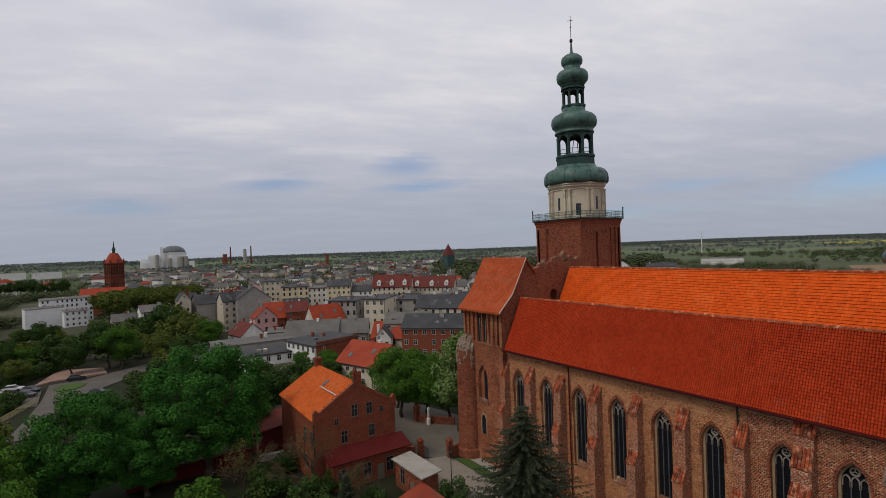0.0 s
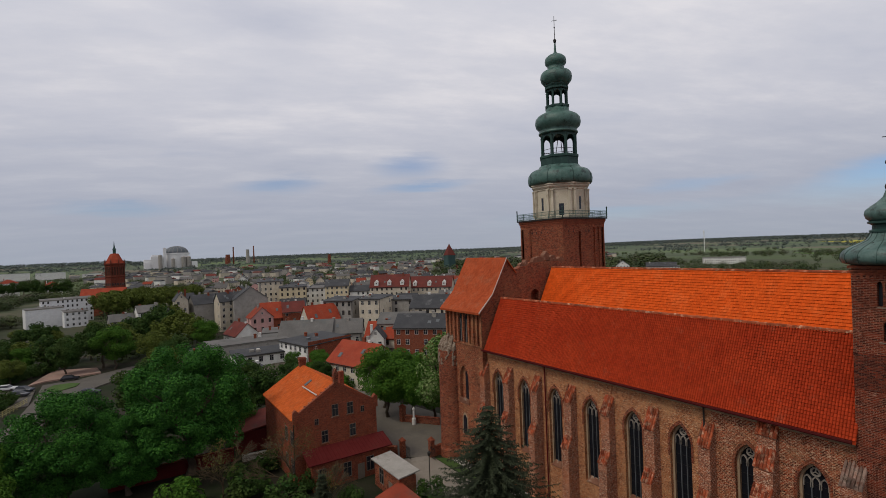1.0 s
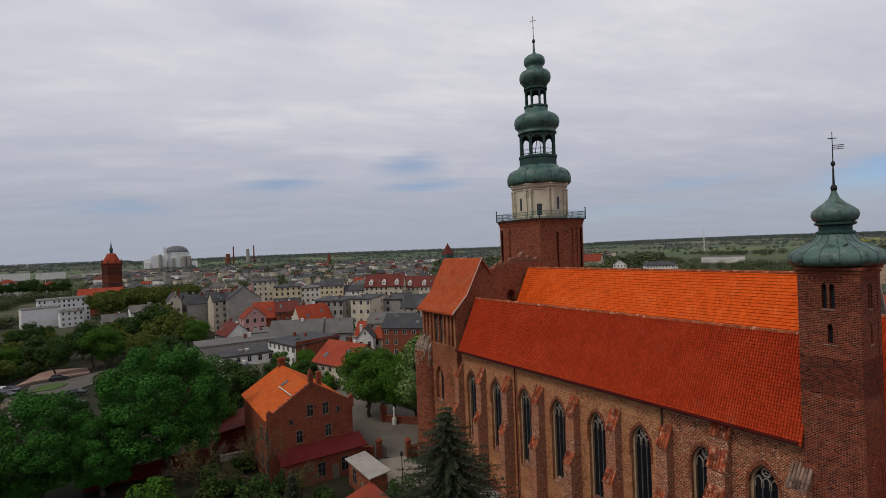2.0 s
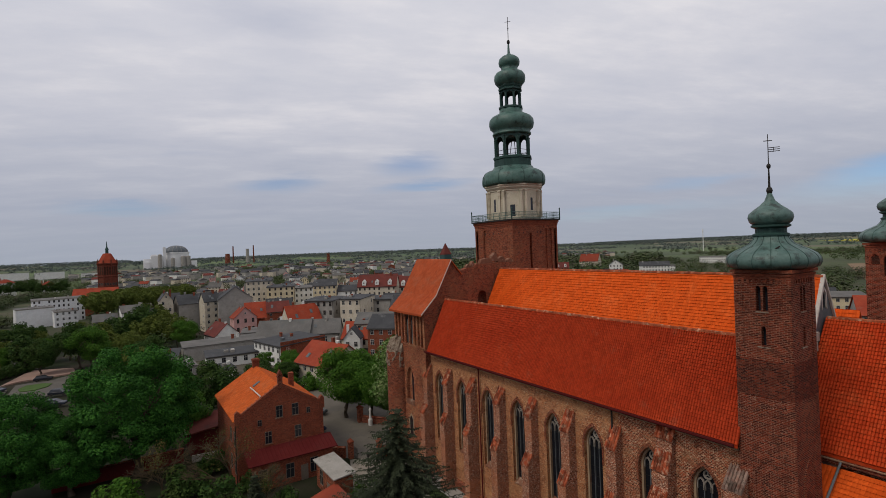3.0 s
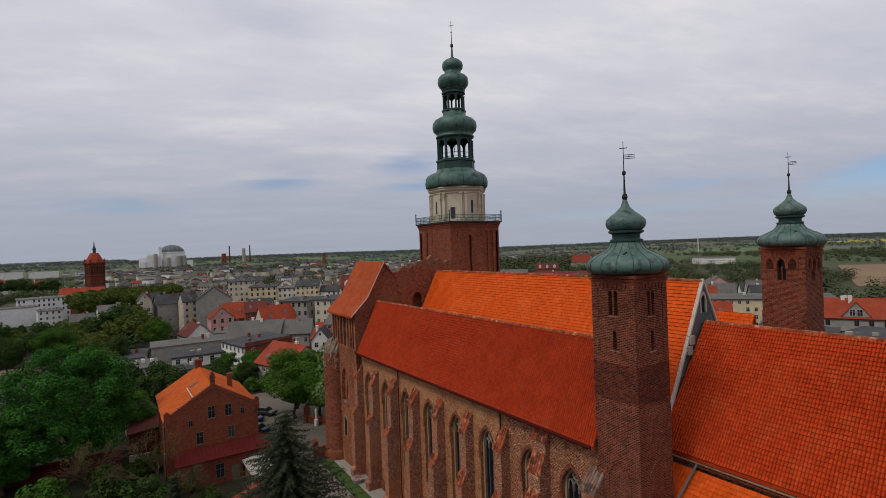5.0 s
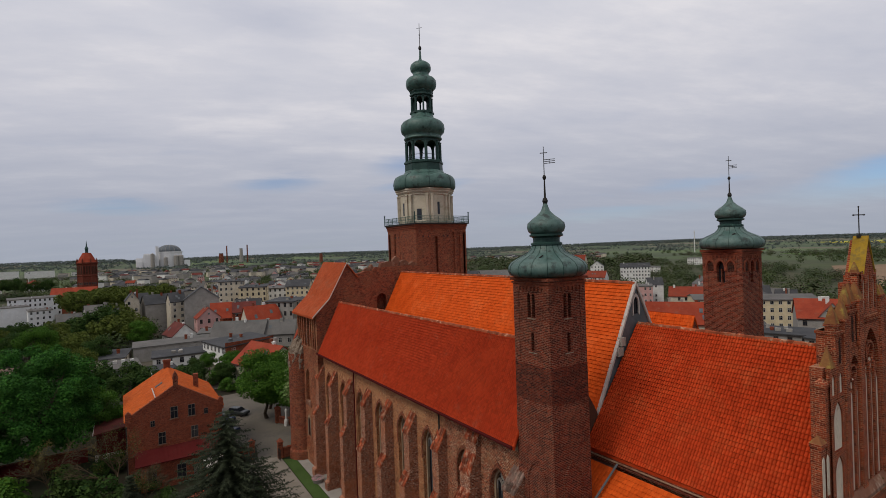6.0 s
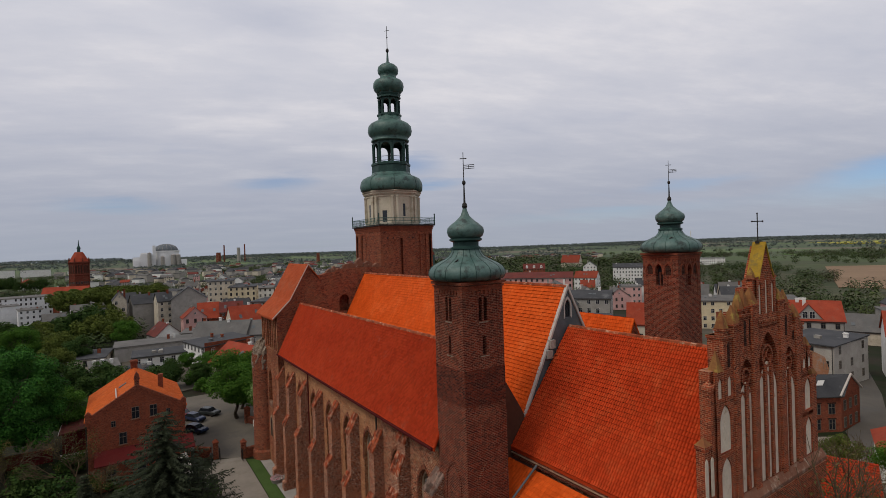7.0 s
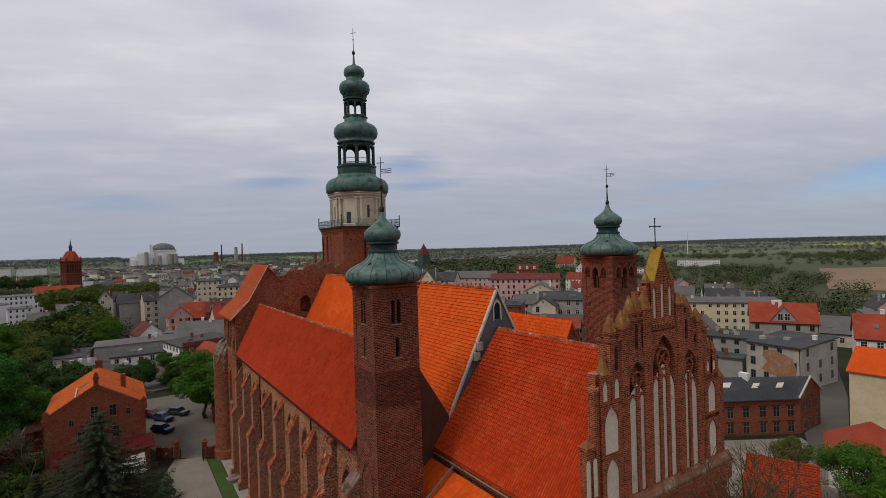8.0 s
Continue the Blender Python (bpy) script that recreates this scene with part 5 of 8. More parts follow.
CONCRETE = surface("concrete", (0.30, 0.28, 0.25), (0.40, 0.375, 0.335), 0.5, 6, 0.9, 0.01, stain=(0.19, 0.175, 0.15), stain_scale=0.4)
FRAME_W = surface("white_frame", (0.62, 0.60, 0.56), (0.7, 0.68, 0.64), 2, 12, 0.6, 0.0)
FRAME_D = surface("brown_frame", (0.16, 0.13, 0.10), (0.22, 0.18, 0.14), 2, 12, 0.6, 0.0)
RED, REDDARK = ROOF_OLD, ROOF_DARK


def window_mesh(w, h, frame, name, only=None):
    """A sash in one sheet: frame and bars proud, panes set back; the outside faces -y."""
    f = 0.06
    xs = [-w / 2, -w / 2 + f, -0.025, 0.025, w / 2 - f, w / 2]
    zs = [0, f, h * 0.62, h * 0.62 + 0.045, h - f, h]
    v = [(x, -0.05, z) for z in zs for x in xs]
    fc, mi = [], []
    for r in range(5):
        for c in range(5):
            q = [r * 6 + c, r * 6 + c + 1, (r + 1) * 6 + c + 1, (r + 1) * 6 + c]
            if r in (1, 3) and c in (1, 3):
                o = len(v)
                v += [(v[i][0], 0.006, v[i][2]) for i in q]
                fc += [(q[k], q[(k + 1) % 4], o + (k + 1) % 4, o + k) for k in range(4)] + [(o, o + 1, o + 2, o + 3)]
                mi += [0, 0, 0, 0, 1]
            else:
                fc.append(tuple(q))
                mi.append(0)
    rim = [0, 5, 35, 30]
    o = len(v)
    v += [(v[i][0], 0.1, v[i][2]) for i in rim]
    fc += [(0, 1, 2, 3, 4, 5, o + 1, o), (5, 11, 17, 23, 29, 35, o + 2, o + 1), (35, 34, 33, 32, 31, 30, o + 3, o + 2), (30, 24, 18, 12, 6, 0, o, o + 3)]
    mi += [0] * 4
    if only is not None:
        fc, mi = [q for q, k in zip(fc, mi) if k == only], [k for k in mi if k == only]
    me = bpy.data.meshes.new(name)
    me.from_pydata(v, [], fc)
    me.materials.append(frame)
    me.materials.append(GLASS)
    me.polygons.foreach_set("material_index", mi)
    return me


WIN_W = window_mesh(1.25, 1.8, FRAME_W, "window")
WIN_D = window_mesh(1.15, 2.0, FRAME_D, "window")
WIN_S = window_mesh(0.75, 0.9, FRAME_W, "window")


SPLIT = {}
for whole, w, h, fr in ((WIN_W, 1.25, 1.8, FRAME_W), (WIN_D, 1.15, 2.0, FRAME_D), (WIN_S, 0.75, 0.9, FRAME_W)):
    SPLIT[whole] = (window_mesh(w, h, fr, "window", 0), window_mesh(w, h, fr, "pane", 1))


def hang(name, me, parent, m, split=False):
    """A window on a wall; split gives the panes as a part of their own."""
    o = new(name, SPLIT[me][0] if split else me)
    if split:
        new("pane", SPLIT[me][1]).parent = o
    o.parent = parent
    o.matrix_basis = m
    return o


house = thing("brick_house", "red brick house with a bright orange tiled roof", "house", (-80.3, 24.5, 0))
HX, HY = 8.1, 6.05
LEN = lambda a, b, c: (c, a, b)
g = Geo()
g.prism([(-HY, -0.3), (HY, -0.3), (HY, 9.15), (0, 12.85), (-HY, 9.15)], -HX, HX, LEN)
g.ob("wall_body", BRICK_RED, house, "weathered dark red brick walls")
for s in (-1, 1):
    g = Geo()
    e, r = (s * (HY + 0.35), 9.05), (0, 12.95)
    slab(g, [(-HX - 0.1, e[0], e[1]), (HX - 0.3, e[0], e[1]), (HX - 0.3, 0, r[1]), (-HX - 0.1, 0, r[1])], 0.15)
    base = g.ob("roof", TILE_HOUSE, house, "bright orange tiled slope")
    tiles("roof_tiles", base, (-HX - 0.1, e[0], e[1] + 0.03), (1, 0, 0), (0, -e[0], r[1] - e[1]), 2 * HX - 0.2, math.hypot(e[0], r[1] - e[1]), TILE_HOUSE, 0.3, 0.38, 0.018, 0.04, "orange roof tiles", None, 40 + s)
    g = Geo()
    g.prism([(s * (HY + 0.15), 9.1), (s * (HY + 0.15), 9.55), (s * 0.3, 13.2), (s * 0.3, 12.7)], HX - 0.35, HX + 0.08, LEN)
    g.ob("gable_coping", BRICK_RED, house, "raised brick gable edge")
    g = Geo()
    g.box(HX - 0.4, s * (HY - 0.15) - 0.35, 8.6, HX + 0.14, s * (HY - 0.15) + 0.35, 10.1)
    g.prism([(s * (HY - 0.15) - 0.4, 10.1), (s * (HY - 0.15) + 0.4, 10.1), (s * (HY - 0.15), 10.5)], HX - 0.45, HX + 0.18, LEN)
    g.ob("kneeler", BRICK_RED, house)
g = Geo()
g.box(HX - 0.55, -0.3, 12.4, HX + 0.1, 0.3, 14.6)
g.box(HX - 0.63, -0.38, 14.1, HX + 0.18, 0.38, 14.3)
g.prism([(-0.32, 14.6), (0.32, 14.6), (0.0, 15.2)], HX - 0.58, HX + 0.13, LEN)
g.ob("gable_chimney", BRICK_DARK, house, "brick chimney on the gable top")
g = Geo()
g.box(-HX + 0.2, -0.5, 12.2, -HX + 1.1, 0.5, 14.2)
g.box(-HX + 0.1, -0.6, 13.9, -HX + 1.2, 0.6, 14.1)
g.ob("chimney", BRICK_RED, house)
g = Geo()
g.box(1.0, 3.0, 10.4, 1.7, 3.7, 13.0)
g.ob("chimney", BRICK_RED, house)
for y, z, me in ((-0.3, 8.35, WIN_D), (1.95, 8.25, WIN_D), (-1.9, 5.0, WIN_D), (2.25, 5.05, WIN_D)):
    hang("window", me, house, pose(HX + 0.02, y, z + 0.15, 0, 0, 90) @ Matrix.Diagonal((0.82, 1, 0.85, 1)), True)
    Geo().prism([(y - 0.6, z + 0.02), (y + 0.6, z + 0.02), (y + 0.6, z + 0.13), (y - 0.6, z + 0.13)], HX - 0.02, HX + 0.12, LEN).ob("window_sill", RUBBLE, house, "worn brick sill")
for y, z in ((-3.0, 7.85), (3.85, 8.3)):
    hang("small_window", WIN_D, house, pose(HX + 0.02, y, z, 0, 0, 90) @ Matrix.Diagonal((0.48, 1, 0.42, 1)), True)
for x in (4.0, 6.7):
    hang("window", WIN_D, house, pose(x, -HY - 0.02, 5.3), True)
    hang("window", WIN_D, house, pose(x, -HY - 0.02, 1.5), True)
g = Geo()
g.bar((HX - 0.2, -HY - 0.12, 8.9), (HX - 0.2, -HY - 0.12, 0), 0.07, 8)
g.ob("downpipe", IRON, house)
ROOF_AT = lambda x, y, h: (x, y, 9.05 + (6.4 + y) / 6.4 * 3.9 + h)
g = Geo()
g.bar(ROOF_AT(0.9, -2.65, 0.28), ROOF_AT(7.2, -2.55, 0.28), 0.09, 6)
for k in (0.1, 0.5, 0.9):
    x, y = 0.9 + 6.3 * k, -2.65 + 0.1 * k
    g.bar(ROOF_AT(x, y, 0.0), ROOF_AT(x, y, 0.3), 0.04, 4)
g.ob("snow_rail", PALE_TRIM, house, "pale snow rail across the roof")
g = Geo()
x, y = 0.85, -1.75
slab(g, [ROOF_AT(x - 0.35, y - 0.5, 0.16), ROOF_AT(x + 0.35, y - 0.5, 0.16), ROOF_AT(x + 0.35, y + 0.5, 0.16), ROOF_AT(x - 0.35, y + 0.5, 0.16)], 0.2)
g.ob("roof_hatch", LEAD, house, "small grey roof hatch")
g = Geo()
for i in range(7):
    x = HX - 0.75
    y = -0.7 - 0.62 * i
    z = 9.05 + (HY + 0.35 + y) / (HY + 0.35) * 3.9
    g.lathe([(0.1, z - 0.1), (0.1, z + 0.25), (0.13, z + 0.3)], x, y, 6)
tagged(g.ob("vent_tiles", BRICK_DARK, house), kind="stuff")
# lean-to in front with its red sheet roof
g = Geo()
g.box(HX, -4.7, -0.3, HX + 2.7, 6.4, 3.7)
g.ob("lean_to", BRICK_RED, house, "low brick lean-to")
g = Geo()
slab(g, [(HX + 3.1, -5.3, 3.7), (HX + 3.1, 7.0, 3.7), (HX + 0.02, 7.0, 4.75), (HX + 0.02, -5.3, 4.75)], 0.12)
lean = g.ob("lean_to_roof", RED_SHEET, house, "dark red seamed sheet roof")
for y in np.arange(-5.2, 7.0, 0.55):
    Geo().bar((HX + 3.1, y, 3.72), (HX + 0.05, y, 4.77), 0.025, 4).ob("seam", RED_SHEET, lean)
for y in (-3.4, 0.2, 3.6):
    hang("window", WIN_D, house, pose(HX + 2.72, y, 0.8, 0, 0, 90), True)
g = Geo()
g.box(HX + 2.7, 1.7, 0, HX + 2.76, 2.7, 2.1)
g.ob("door", FRAME_D, house, "dark wooden door")

annex = thing("red_annex", "low dark red outbuilding with a tarred roof", "outbuilding", (-93.0, 17.5, 0))
g = Geo()
g.box(-4, -3.2, -0.3, 4, 3.0, 3.4)
g.ob("wall_body", RED_SHEET, annex)
g = Geo()
slab(g, [(-4.4, -3.6, 3.5), (4.4, -3.6, 3.5), (4.4, 3.4, 4.3), (-4.4, 3.4, 4.3)], 0.2)
g.ob("roof", ROOF_DARK, annex)
g = Geo()
g.box(-4.4, -3.72, 3.3, 4.4, -3.6, 3.5)
g.ob("fascia", PALE_TRIM, annex, "pale edge strip")

shed = thing("yard_shed", "small brick shed with a pale sheet roof", "shed", (-63.0, 28.6, 0))
g = Geo()
g.box(-3.6, -1.15, -0.2, 3.6, 1.15, 3.35)
g.ob("wall_body", BRICK, shed)
g = Geo()
slab(g, [(-4.0, -1.5, 3.5), (4.0, -1.5, 3.65), (4.0, 1.5, 3.95), (-4.0, 1.5, 3.8)], 0.14)
g.ob("roof", CONCRETE, shed, "pale grey sheet roof")
hang("window", WIN_D, shed, pose(-1.5, -1.17, 0.9), True)
g = Geo()
g.box(0.6, -1.22, 0, 1.6, -1.15, 2.05)
g.ob("door", FRAME_D, shed)
lean = thing("low_shed", "low mossy tiled lean-to shed of old brick", "shed", (-57.0, 26.3, 0))
g = Geo()
g.box(-2.6, -1.6, -0.2, 2.6, 1.4, 1.9)
g.ob("wall_body", BRICK, lean)
g = Geo()
slab(g, [(-2.9, -2.0, 1.9), (2.9, -2.0, 1.9), (2.9, 1.4, 2.9), (-2.9, 1.4, 2.9)], 0.14)
g.ob("roof", ROOF_OLD, lean)


def run_of_wall(name, label, pts, h, w, mat, cap):
    t = thing(name, label, "wall", (*pts[0], 0))
    for (xa, ya), (xb, yb) in zip(pts, pts[1:]):
        n = max(1, int(math.hypot(xb - xa, yb - ya) / 4))
        ang = math.degrees(math.atan2(yb - ya, xb - xa))
        ln = math.hypot(xb - xa, yb - ya)
        g = Geo()
        g.box(0, -w / 2, -0.3, ln, w / 2, h)
        g.prism([(-w / 2 - 0.08, h), (w / 2 + 0.08, h), (0, h + 0.18)], 0, ln, lambda a, b, c: (c, a, b), 1)
        o = g.ob("wall_run", [mat, cap], t)
        o.matrix_basis = pose(xa - pts[0][0], ya - pts[0][1], 0, 0, 0, ang)
    return t


run_of_wall("yard_wall", "dark red brick yard wall", [(-87.0, -3.0), (-87.2, 13.2)], 2.0, 0.4, RED_SHEET, BRICK_DARK)
run_of_wall("garden_wall", "low pale rubble wall", [(-86.0, 14.2), (-85.6, 17.8)], 0.9, 0.5, STONE, STONE)
run_of_wall("gate_wall", "low brick wall beside the gate", [(-74.5, 32.0), (-72.6, 34.0)], 1.6, 0.4, BRICK, TILE_CAP)
run_of_wall("gate_wall", "low brick wall running to the church turret", [(-69.3, 38.6), (-69.6, 41.2)], 1.5, 0.4, BRICK, TILE_CAP)
for x, y in ((-72.0, 34.6), (-69.4, 38.2)):
    p = thing("gate_post", "square brick gate post with a pointed cap", "gate post", (x, y, 0), "gate posts")
    Geo().box(-0.35, -0.35, -0.2, 0.35, 0.35, 2.5).ob("shaft", BRICK, p)
    Geo().lathe([(0.62, 2.5), (0.62, 2.62), (0.05, 3.1)], 0, 0, 4, math.pi / 4).ob("cap", BRICK_RED, p)
    leaf = Geo()
    s = 1 if y < 36 else -1
    for k in range(9):
        leaf.bar((0.3 + k * 0.17, s * 0.4, 0.15), (0.3 + k * 0.17, s * 0.4, 1.9), 0.02, 4)
    for z in (0.3, 1.6):
        leaf.bar((0.25, s * 0.4, z), (1.75, s * 0.4, z), 0.03, 4)
    leaf.ob("gate_leaf", IRON, p, "open black iron gate leaf")
far_post = thing("gate_post", "stout brick pier of the street wall", "gate post", (-86.0, 42.2, 0))
Geo().box(-0.45, -0.45, 0, 0.45, 0.45, 2.6).ob("shaft", BRICK, far_post)
Geo().lathe([(0.75, 2.6), (0.75, 2.75), (0.05, 3.2)], 0, 0, 4, math.pi / 4).ob("cap", BRICK_RED, far_post)
run_of_wall("street_wall", "low brick wall along the street", [(-85.5, 42.4), (-80.0, 46.5)], 1.2, 0.4, BRICK_DARK, BRICK_DARK)
RAIL_PAINT = surface("yellow_rail_paint", (0.42, 0.36, 0.15), (0.50, 0.44, 0.2), 2, 12, 0.6, 0.0)
fence = thing("railing", "pale yellow tubular railing beside the road", "railing", (-146.5, -21.6, hgt(-146.5, -21.6) + 0.1))
for k in range(11):
    Geo().bar((6.8 - 1.36 * k, -2.1 + 0.41 * k, -0.2), (6.8 - 1.36 * k, -2.1 + 0.41 * k, 1.2), 0.05, 6).ob("post", RAIL_PAINT, fence)
for z in (0.35, 0.75, 1.15):
    Geo().bar((6.9, -2.13, z), (-6.9, 2.03, z), 0.05, 6).ob("rail", RAIL_PAINT, fence)
shrine = thing("shrine_post", "white post on a stone base", "post", (-83.2, 43.0, 0))
Geo().lathe([(0.4, 0), (0.4, 1.1), (0.3, 1.2), (0.22, 1.25), (0.2, 2.6), (0.26, 2.65), (0.26, 2.9), (0.05, 3.2)], 0, 0, 10).ob("shaft", FRAME_W, shrine)
lampost = thing("lamp_post", "slim dark lamp post by the path", "lamp post", (-60.4, 32.4, 0))
Geo().lathe([(0.13, 0), (0.13, 0.6), (0.07, 0.7), (0.05, 4.6)], 0, 0, 10).ob("pole", IRON, lampost)
Geo().lathe([(0.1, 4.6), (0.2, 4.75), (0.24, 5.1), (0.05, 5.3)], 0, 0, 10).ob("lantern", IRON, lampost)
bed = thing("flower_bed", "round pot of pale pink flowers by the church wall", "flowers", (-58.0, 40.2, 0))
Geo().lathe([(0.6, 0), (0.75, 0.5), (0.68, 0.55)], 0, 0, 14).ob("pot", CONCRETE, bed)
PETAL = foliage("petals", (0.5, 0.22, 0.26), (0.6, 0.45, 0.45), (0.10, 0.14, 0.05))
g = Geo()
for _ in range(160):
    a, r, z = random.uniform(0, 6.28), 0.85 * math.sqrt(random.random()), 0.55
    p = Vector((r * math.cos(a), r * math.sin(a), z + 0.5 * (1 - r)))
    d = Vector((random.gauss(0, 1), random.gauss(0, 1), random.gauss(0, 1))).normalized()
    q = d.orthogonal().normalized() * 0.1
    w = d.cross(q)
    g.add([p - q, p + w, p + q, p - w], [(0, 1, 2, 3)])
tagged(g.ob("blossoms", PETAL, bed), kind="stuff")


def car(x, y, rot, colour, label):
    c = thing("car", label, "car", (x, y, hgt(x, y) + (0.3 if x < -120 else 0.02)), "parked cars")
    c.rotation_euler = (0, 0, radians(rot))
    paint = surface("car_paint", colour, tuple(k * 1.2 for k in colour), 1, 10, 0.25, 0.0)
    side = [(-2.1, 0.35), (2.1, 0.35), (2.15, 0.75), (1.9, 0.88), (1.1, 0.95), (-1.9, 0.98), (-2.15, 0.85)]
    g = Geo()
    g.prism(side, -0.85, 0.85, lambda a, b, k: (a, k, b))
    g.ob("body", paint, c, bevel=0.08)
    g = Geo()
    v = [(px, py * wy, z) for px, z, wy in ((-1.85, 0.97, 0.8), (-1.5, 1.45, 0.66), (0.35, 1.47, 0.66), (1.05, 0.95, 0.8)) for py in (-1, 1)]
    g.add(v, [(0, 2, 3, 1), (2, 4, 5, 3), (4, 6, 7, 5), (0, 6, 4, 2), (1, 3, 5, 7), (0, 1, 7, 6)])
    g.ob("cabin", GLASS, c, "dark car windows")
    g = Geo()
    g.box(-1.5, -0.66, 1.44, 0.36, 0.66, 1.5)
    g.ob("car_roof", paint, c)
    for wx in (-1.3, 1.3):
        for wy in (-0.8, 0.8):
            g = Geo()
            ring = [(wx + 0.31 * math.cos(a), 0.31 + 0.31 * math.sin(a)) for a in np.linspace(0, 2 * math.pi, 15)[:-1]]
            g.prism(ring, wy - 0.1, wy + 0.1, lambda a, b, k: (a, k, b))
            g.ob("wheel", IRON, c)
    return c


for x, y, r, col, lab in ((-86.5, 33.6, 35, (0.02, 0.03, 0.06), "dark blue car parked beside the house"), (-93.5, 34.2, 30, (0.03, 0.04, 0.08), "dark blue car parked in the street"), (-97.5, 32.6, 30, (0.25, 0.02, 0.03), "red car parked in the street"),
                          (-95.5, 37.0, 40, (0.04, 0.045, 0.045), "dark grey car parked under the trees"), (-174.6, -26.2, 75, (0.55, 0.55, 0.55), "white car in the car park"), (-168.5, -22.0, 60, (0.03, 0.035, 0.05), "dark car in the car park"),
                          (-163.1, -22.3, 60, (0.05, 0.05, 0.06), "grey car in the car park"), (-175.6, -13.2, 84, (0.02, 0.02, 0.025), "black car at the kerb"), (-171, -30, 75, (0.45, 0.46, 0.48), "silver car in the car park"), (-150.9, -7.6, 70, (0.02, 0.022, 0.03), "black car at the edge of the car park"), (-139.4, -7.3, 70, (0.03, 0.035, 0.05), "dark blue car at the edge of the car park")):
    car(x, y, r, col, lab)

# ---- trees and bushes ----
BARK = surface("bark", (0.06, 0.045, 0.032), (0.10, 0.078, 0.055), 2, 14, 0.95, 0.04)
LEAF = foliage("chestnut_leaf", (0.010, 0.052, 0.008), (0.054, 0.165, 0.022), (0.019, 0.070, 0.011))
LEAF_LIGHT = foliage("light_leaf", (0.028, 0.088, 0.010), (0.075, 0.155, 0.016), (0.044, 0.10, 0.012))
LEAF_OLIVE = foliage("olive_leaf", (0.058, 0.082, 0.013), (0.10, 0.118, 0.022), (0.056, 0.082, 0.014))
LEAF_DARK = foliage("dark_leaf", (0.018, 0.046, 0.010), (0.040, 0.076, 0.014), (0.040, 0.062, 0.013))
NEEDLE = foliage("spruce_needle", (0.010, 0.015, 0.008), (0.04, 0.048, 0.026), (0.022, 0.029, 0.014))
LEAF_BROWN = foliage("budding_leaf", (0.08, 0.06, 0.02), (0.13, 0.11, 0.035), (0.07, 0.07, 0.02))
BLOSSOM = foliage("white_blossom", (0.045, 0.12, 0.016), (0.22, 0.27, 0.11), (0.05, 0.13, 0.016))


def leaves_mesh(name, mat, lumps, count, size, seed, flat=0.6, inner=0.25):
    """A crown: leaf plates spread over rounded boughs given as (x, y, z, radius)."""
    rng = np.random.default_rng(seed)
    L = np.array(lumps)
    wt = L[:, 3] ** 2
    k = rng.choice(len(L), count, p=wt / wt.sum())
    d = rng.normal(size=(count, 3))
    d /= np.linalg.norm(d, axis=1)[:, None]
    r = L[k, 3] * np.where(rng.random(count) < inner, rng.random(count) ** 0.5, 0.88 + 0.2 * rng.random(count))
    c = L[k, :3] + d * r[:, None] * np.array([1, 1, 0.82])
    nrm = d + rng.normal(size=(count, 3)) * 0.5 + np.array([0, 0, flat])
    nrm /= np.linalg.norm(nrm, axis=1)[:, None]
    t = np.cross(nrm, rng.normal(size=(count, 3)))
    t /= np.linalg.norm(t, axis=1)[:, None]
    b = np.cross(nrm, t)
    s = (size * (0.6 + 0.8 * rng.random(count)))[:, None]
    v = np.stack([c - t * s * 0.5, c - b * s * 0.32 + nrm * s * 0.08, c + t * s * 0.5 - nrm * s * 0.1, c + b * s * 0.32 + nrm * s * 0.08], 1).reshape(-1, 3)
    f = (np.arange(count)[:, None] * 4 + np.arange(4)[None]).tolist()
    me = bpy.data.meshes.new(name)
    me.from_pydata(v.tolist(), [], f)
    me.materials.append(mat)
    return me


def boughs(rx, ry, rz, zc, n, rr, seed, full=2.0):
    rng = np.random.default_rng(seed)
    out = [(0, 0, zc, min(rx, rz) * 0.62)]
    for i in range(n):
        d = rng.normal(size=3)
        d /= (np.abs(d) ** full).sum() ** (1 / full)
        d[2] = d[2] * 0.85 + 0.1
        q = 0.72 + 0.22 * rng.random()
        out.append((d[0] * rx * q, d[1] * ry * q, zc + d[2] * rz * q, rr * (0.65 + 0.6 * rng.random())))
    return out


def trunk_mesh(name, h, r, top, spread, seed, limbs=7):
    rng = np.random.default_rng(seed)
    g = Geo()
    p0 = Vector((0, 0, -0.3))
    n = 5
    prev, rad = p0, r * 1.35
    for i in range(1, n + 1):
        q = Vector((rng.normal() * r * 0.5, rng.normal() * r * 0.5, h * i / n))
        r1 = r * (1 - 0.45 * i / n)
        cone(g, prev, q, rad, r1)
        prev, rad = q, r1
    for i in range(limbs):
        a = 2 * math.pi * i / limbs + rng.normal() * 0.3
        z0 = h * (0.62 + 0.38 * rng.random())
        mid = Vector((math.cos(a) * spread * 0.45, math.sin(a) * spread * 0.45, z0 + (top - z0) * 0.42))
        end = Vector((math.cos(a) * spread * 0.85, math.sin(a) * spread * 0.85, z0 + (top - z0) * (0.6 + 0.3 * rng.random())))
        cone(g, Vector((0, 0, z0)), mid, r * 0.45, r * 0.26)
        cone(g, mid, end, r * 0.26, r * 0.06)
        for s in range(3):
            e2 = mid.lerp(end, 0.3 + 0.3 * s) + Vector(rng.normal(size=3).tolist()) * spread * 0.28
            cone(g, mid.lerp(end, 0.2 + 0.3 * s), e2, r * 0.14, r * 0.03)
    me = bpy.data.meshes.new(name)
    me.from_pydata(g.v, [], g.f)
    me.materials.append(BARK)
    me.polygons.foreach_set("use_smooth", [True] * len(g.f))
    return me


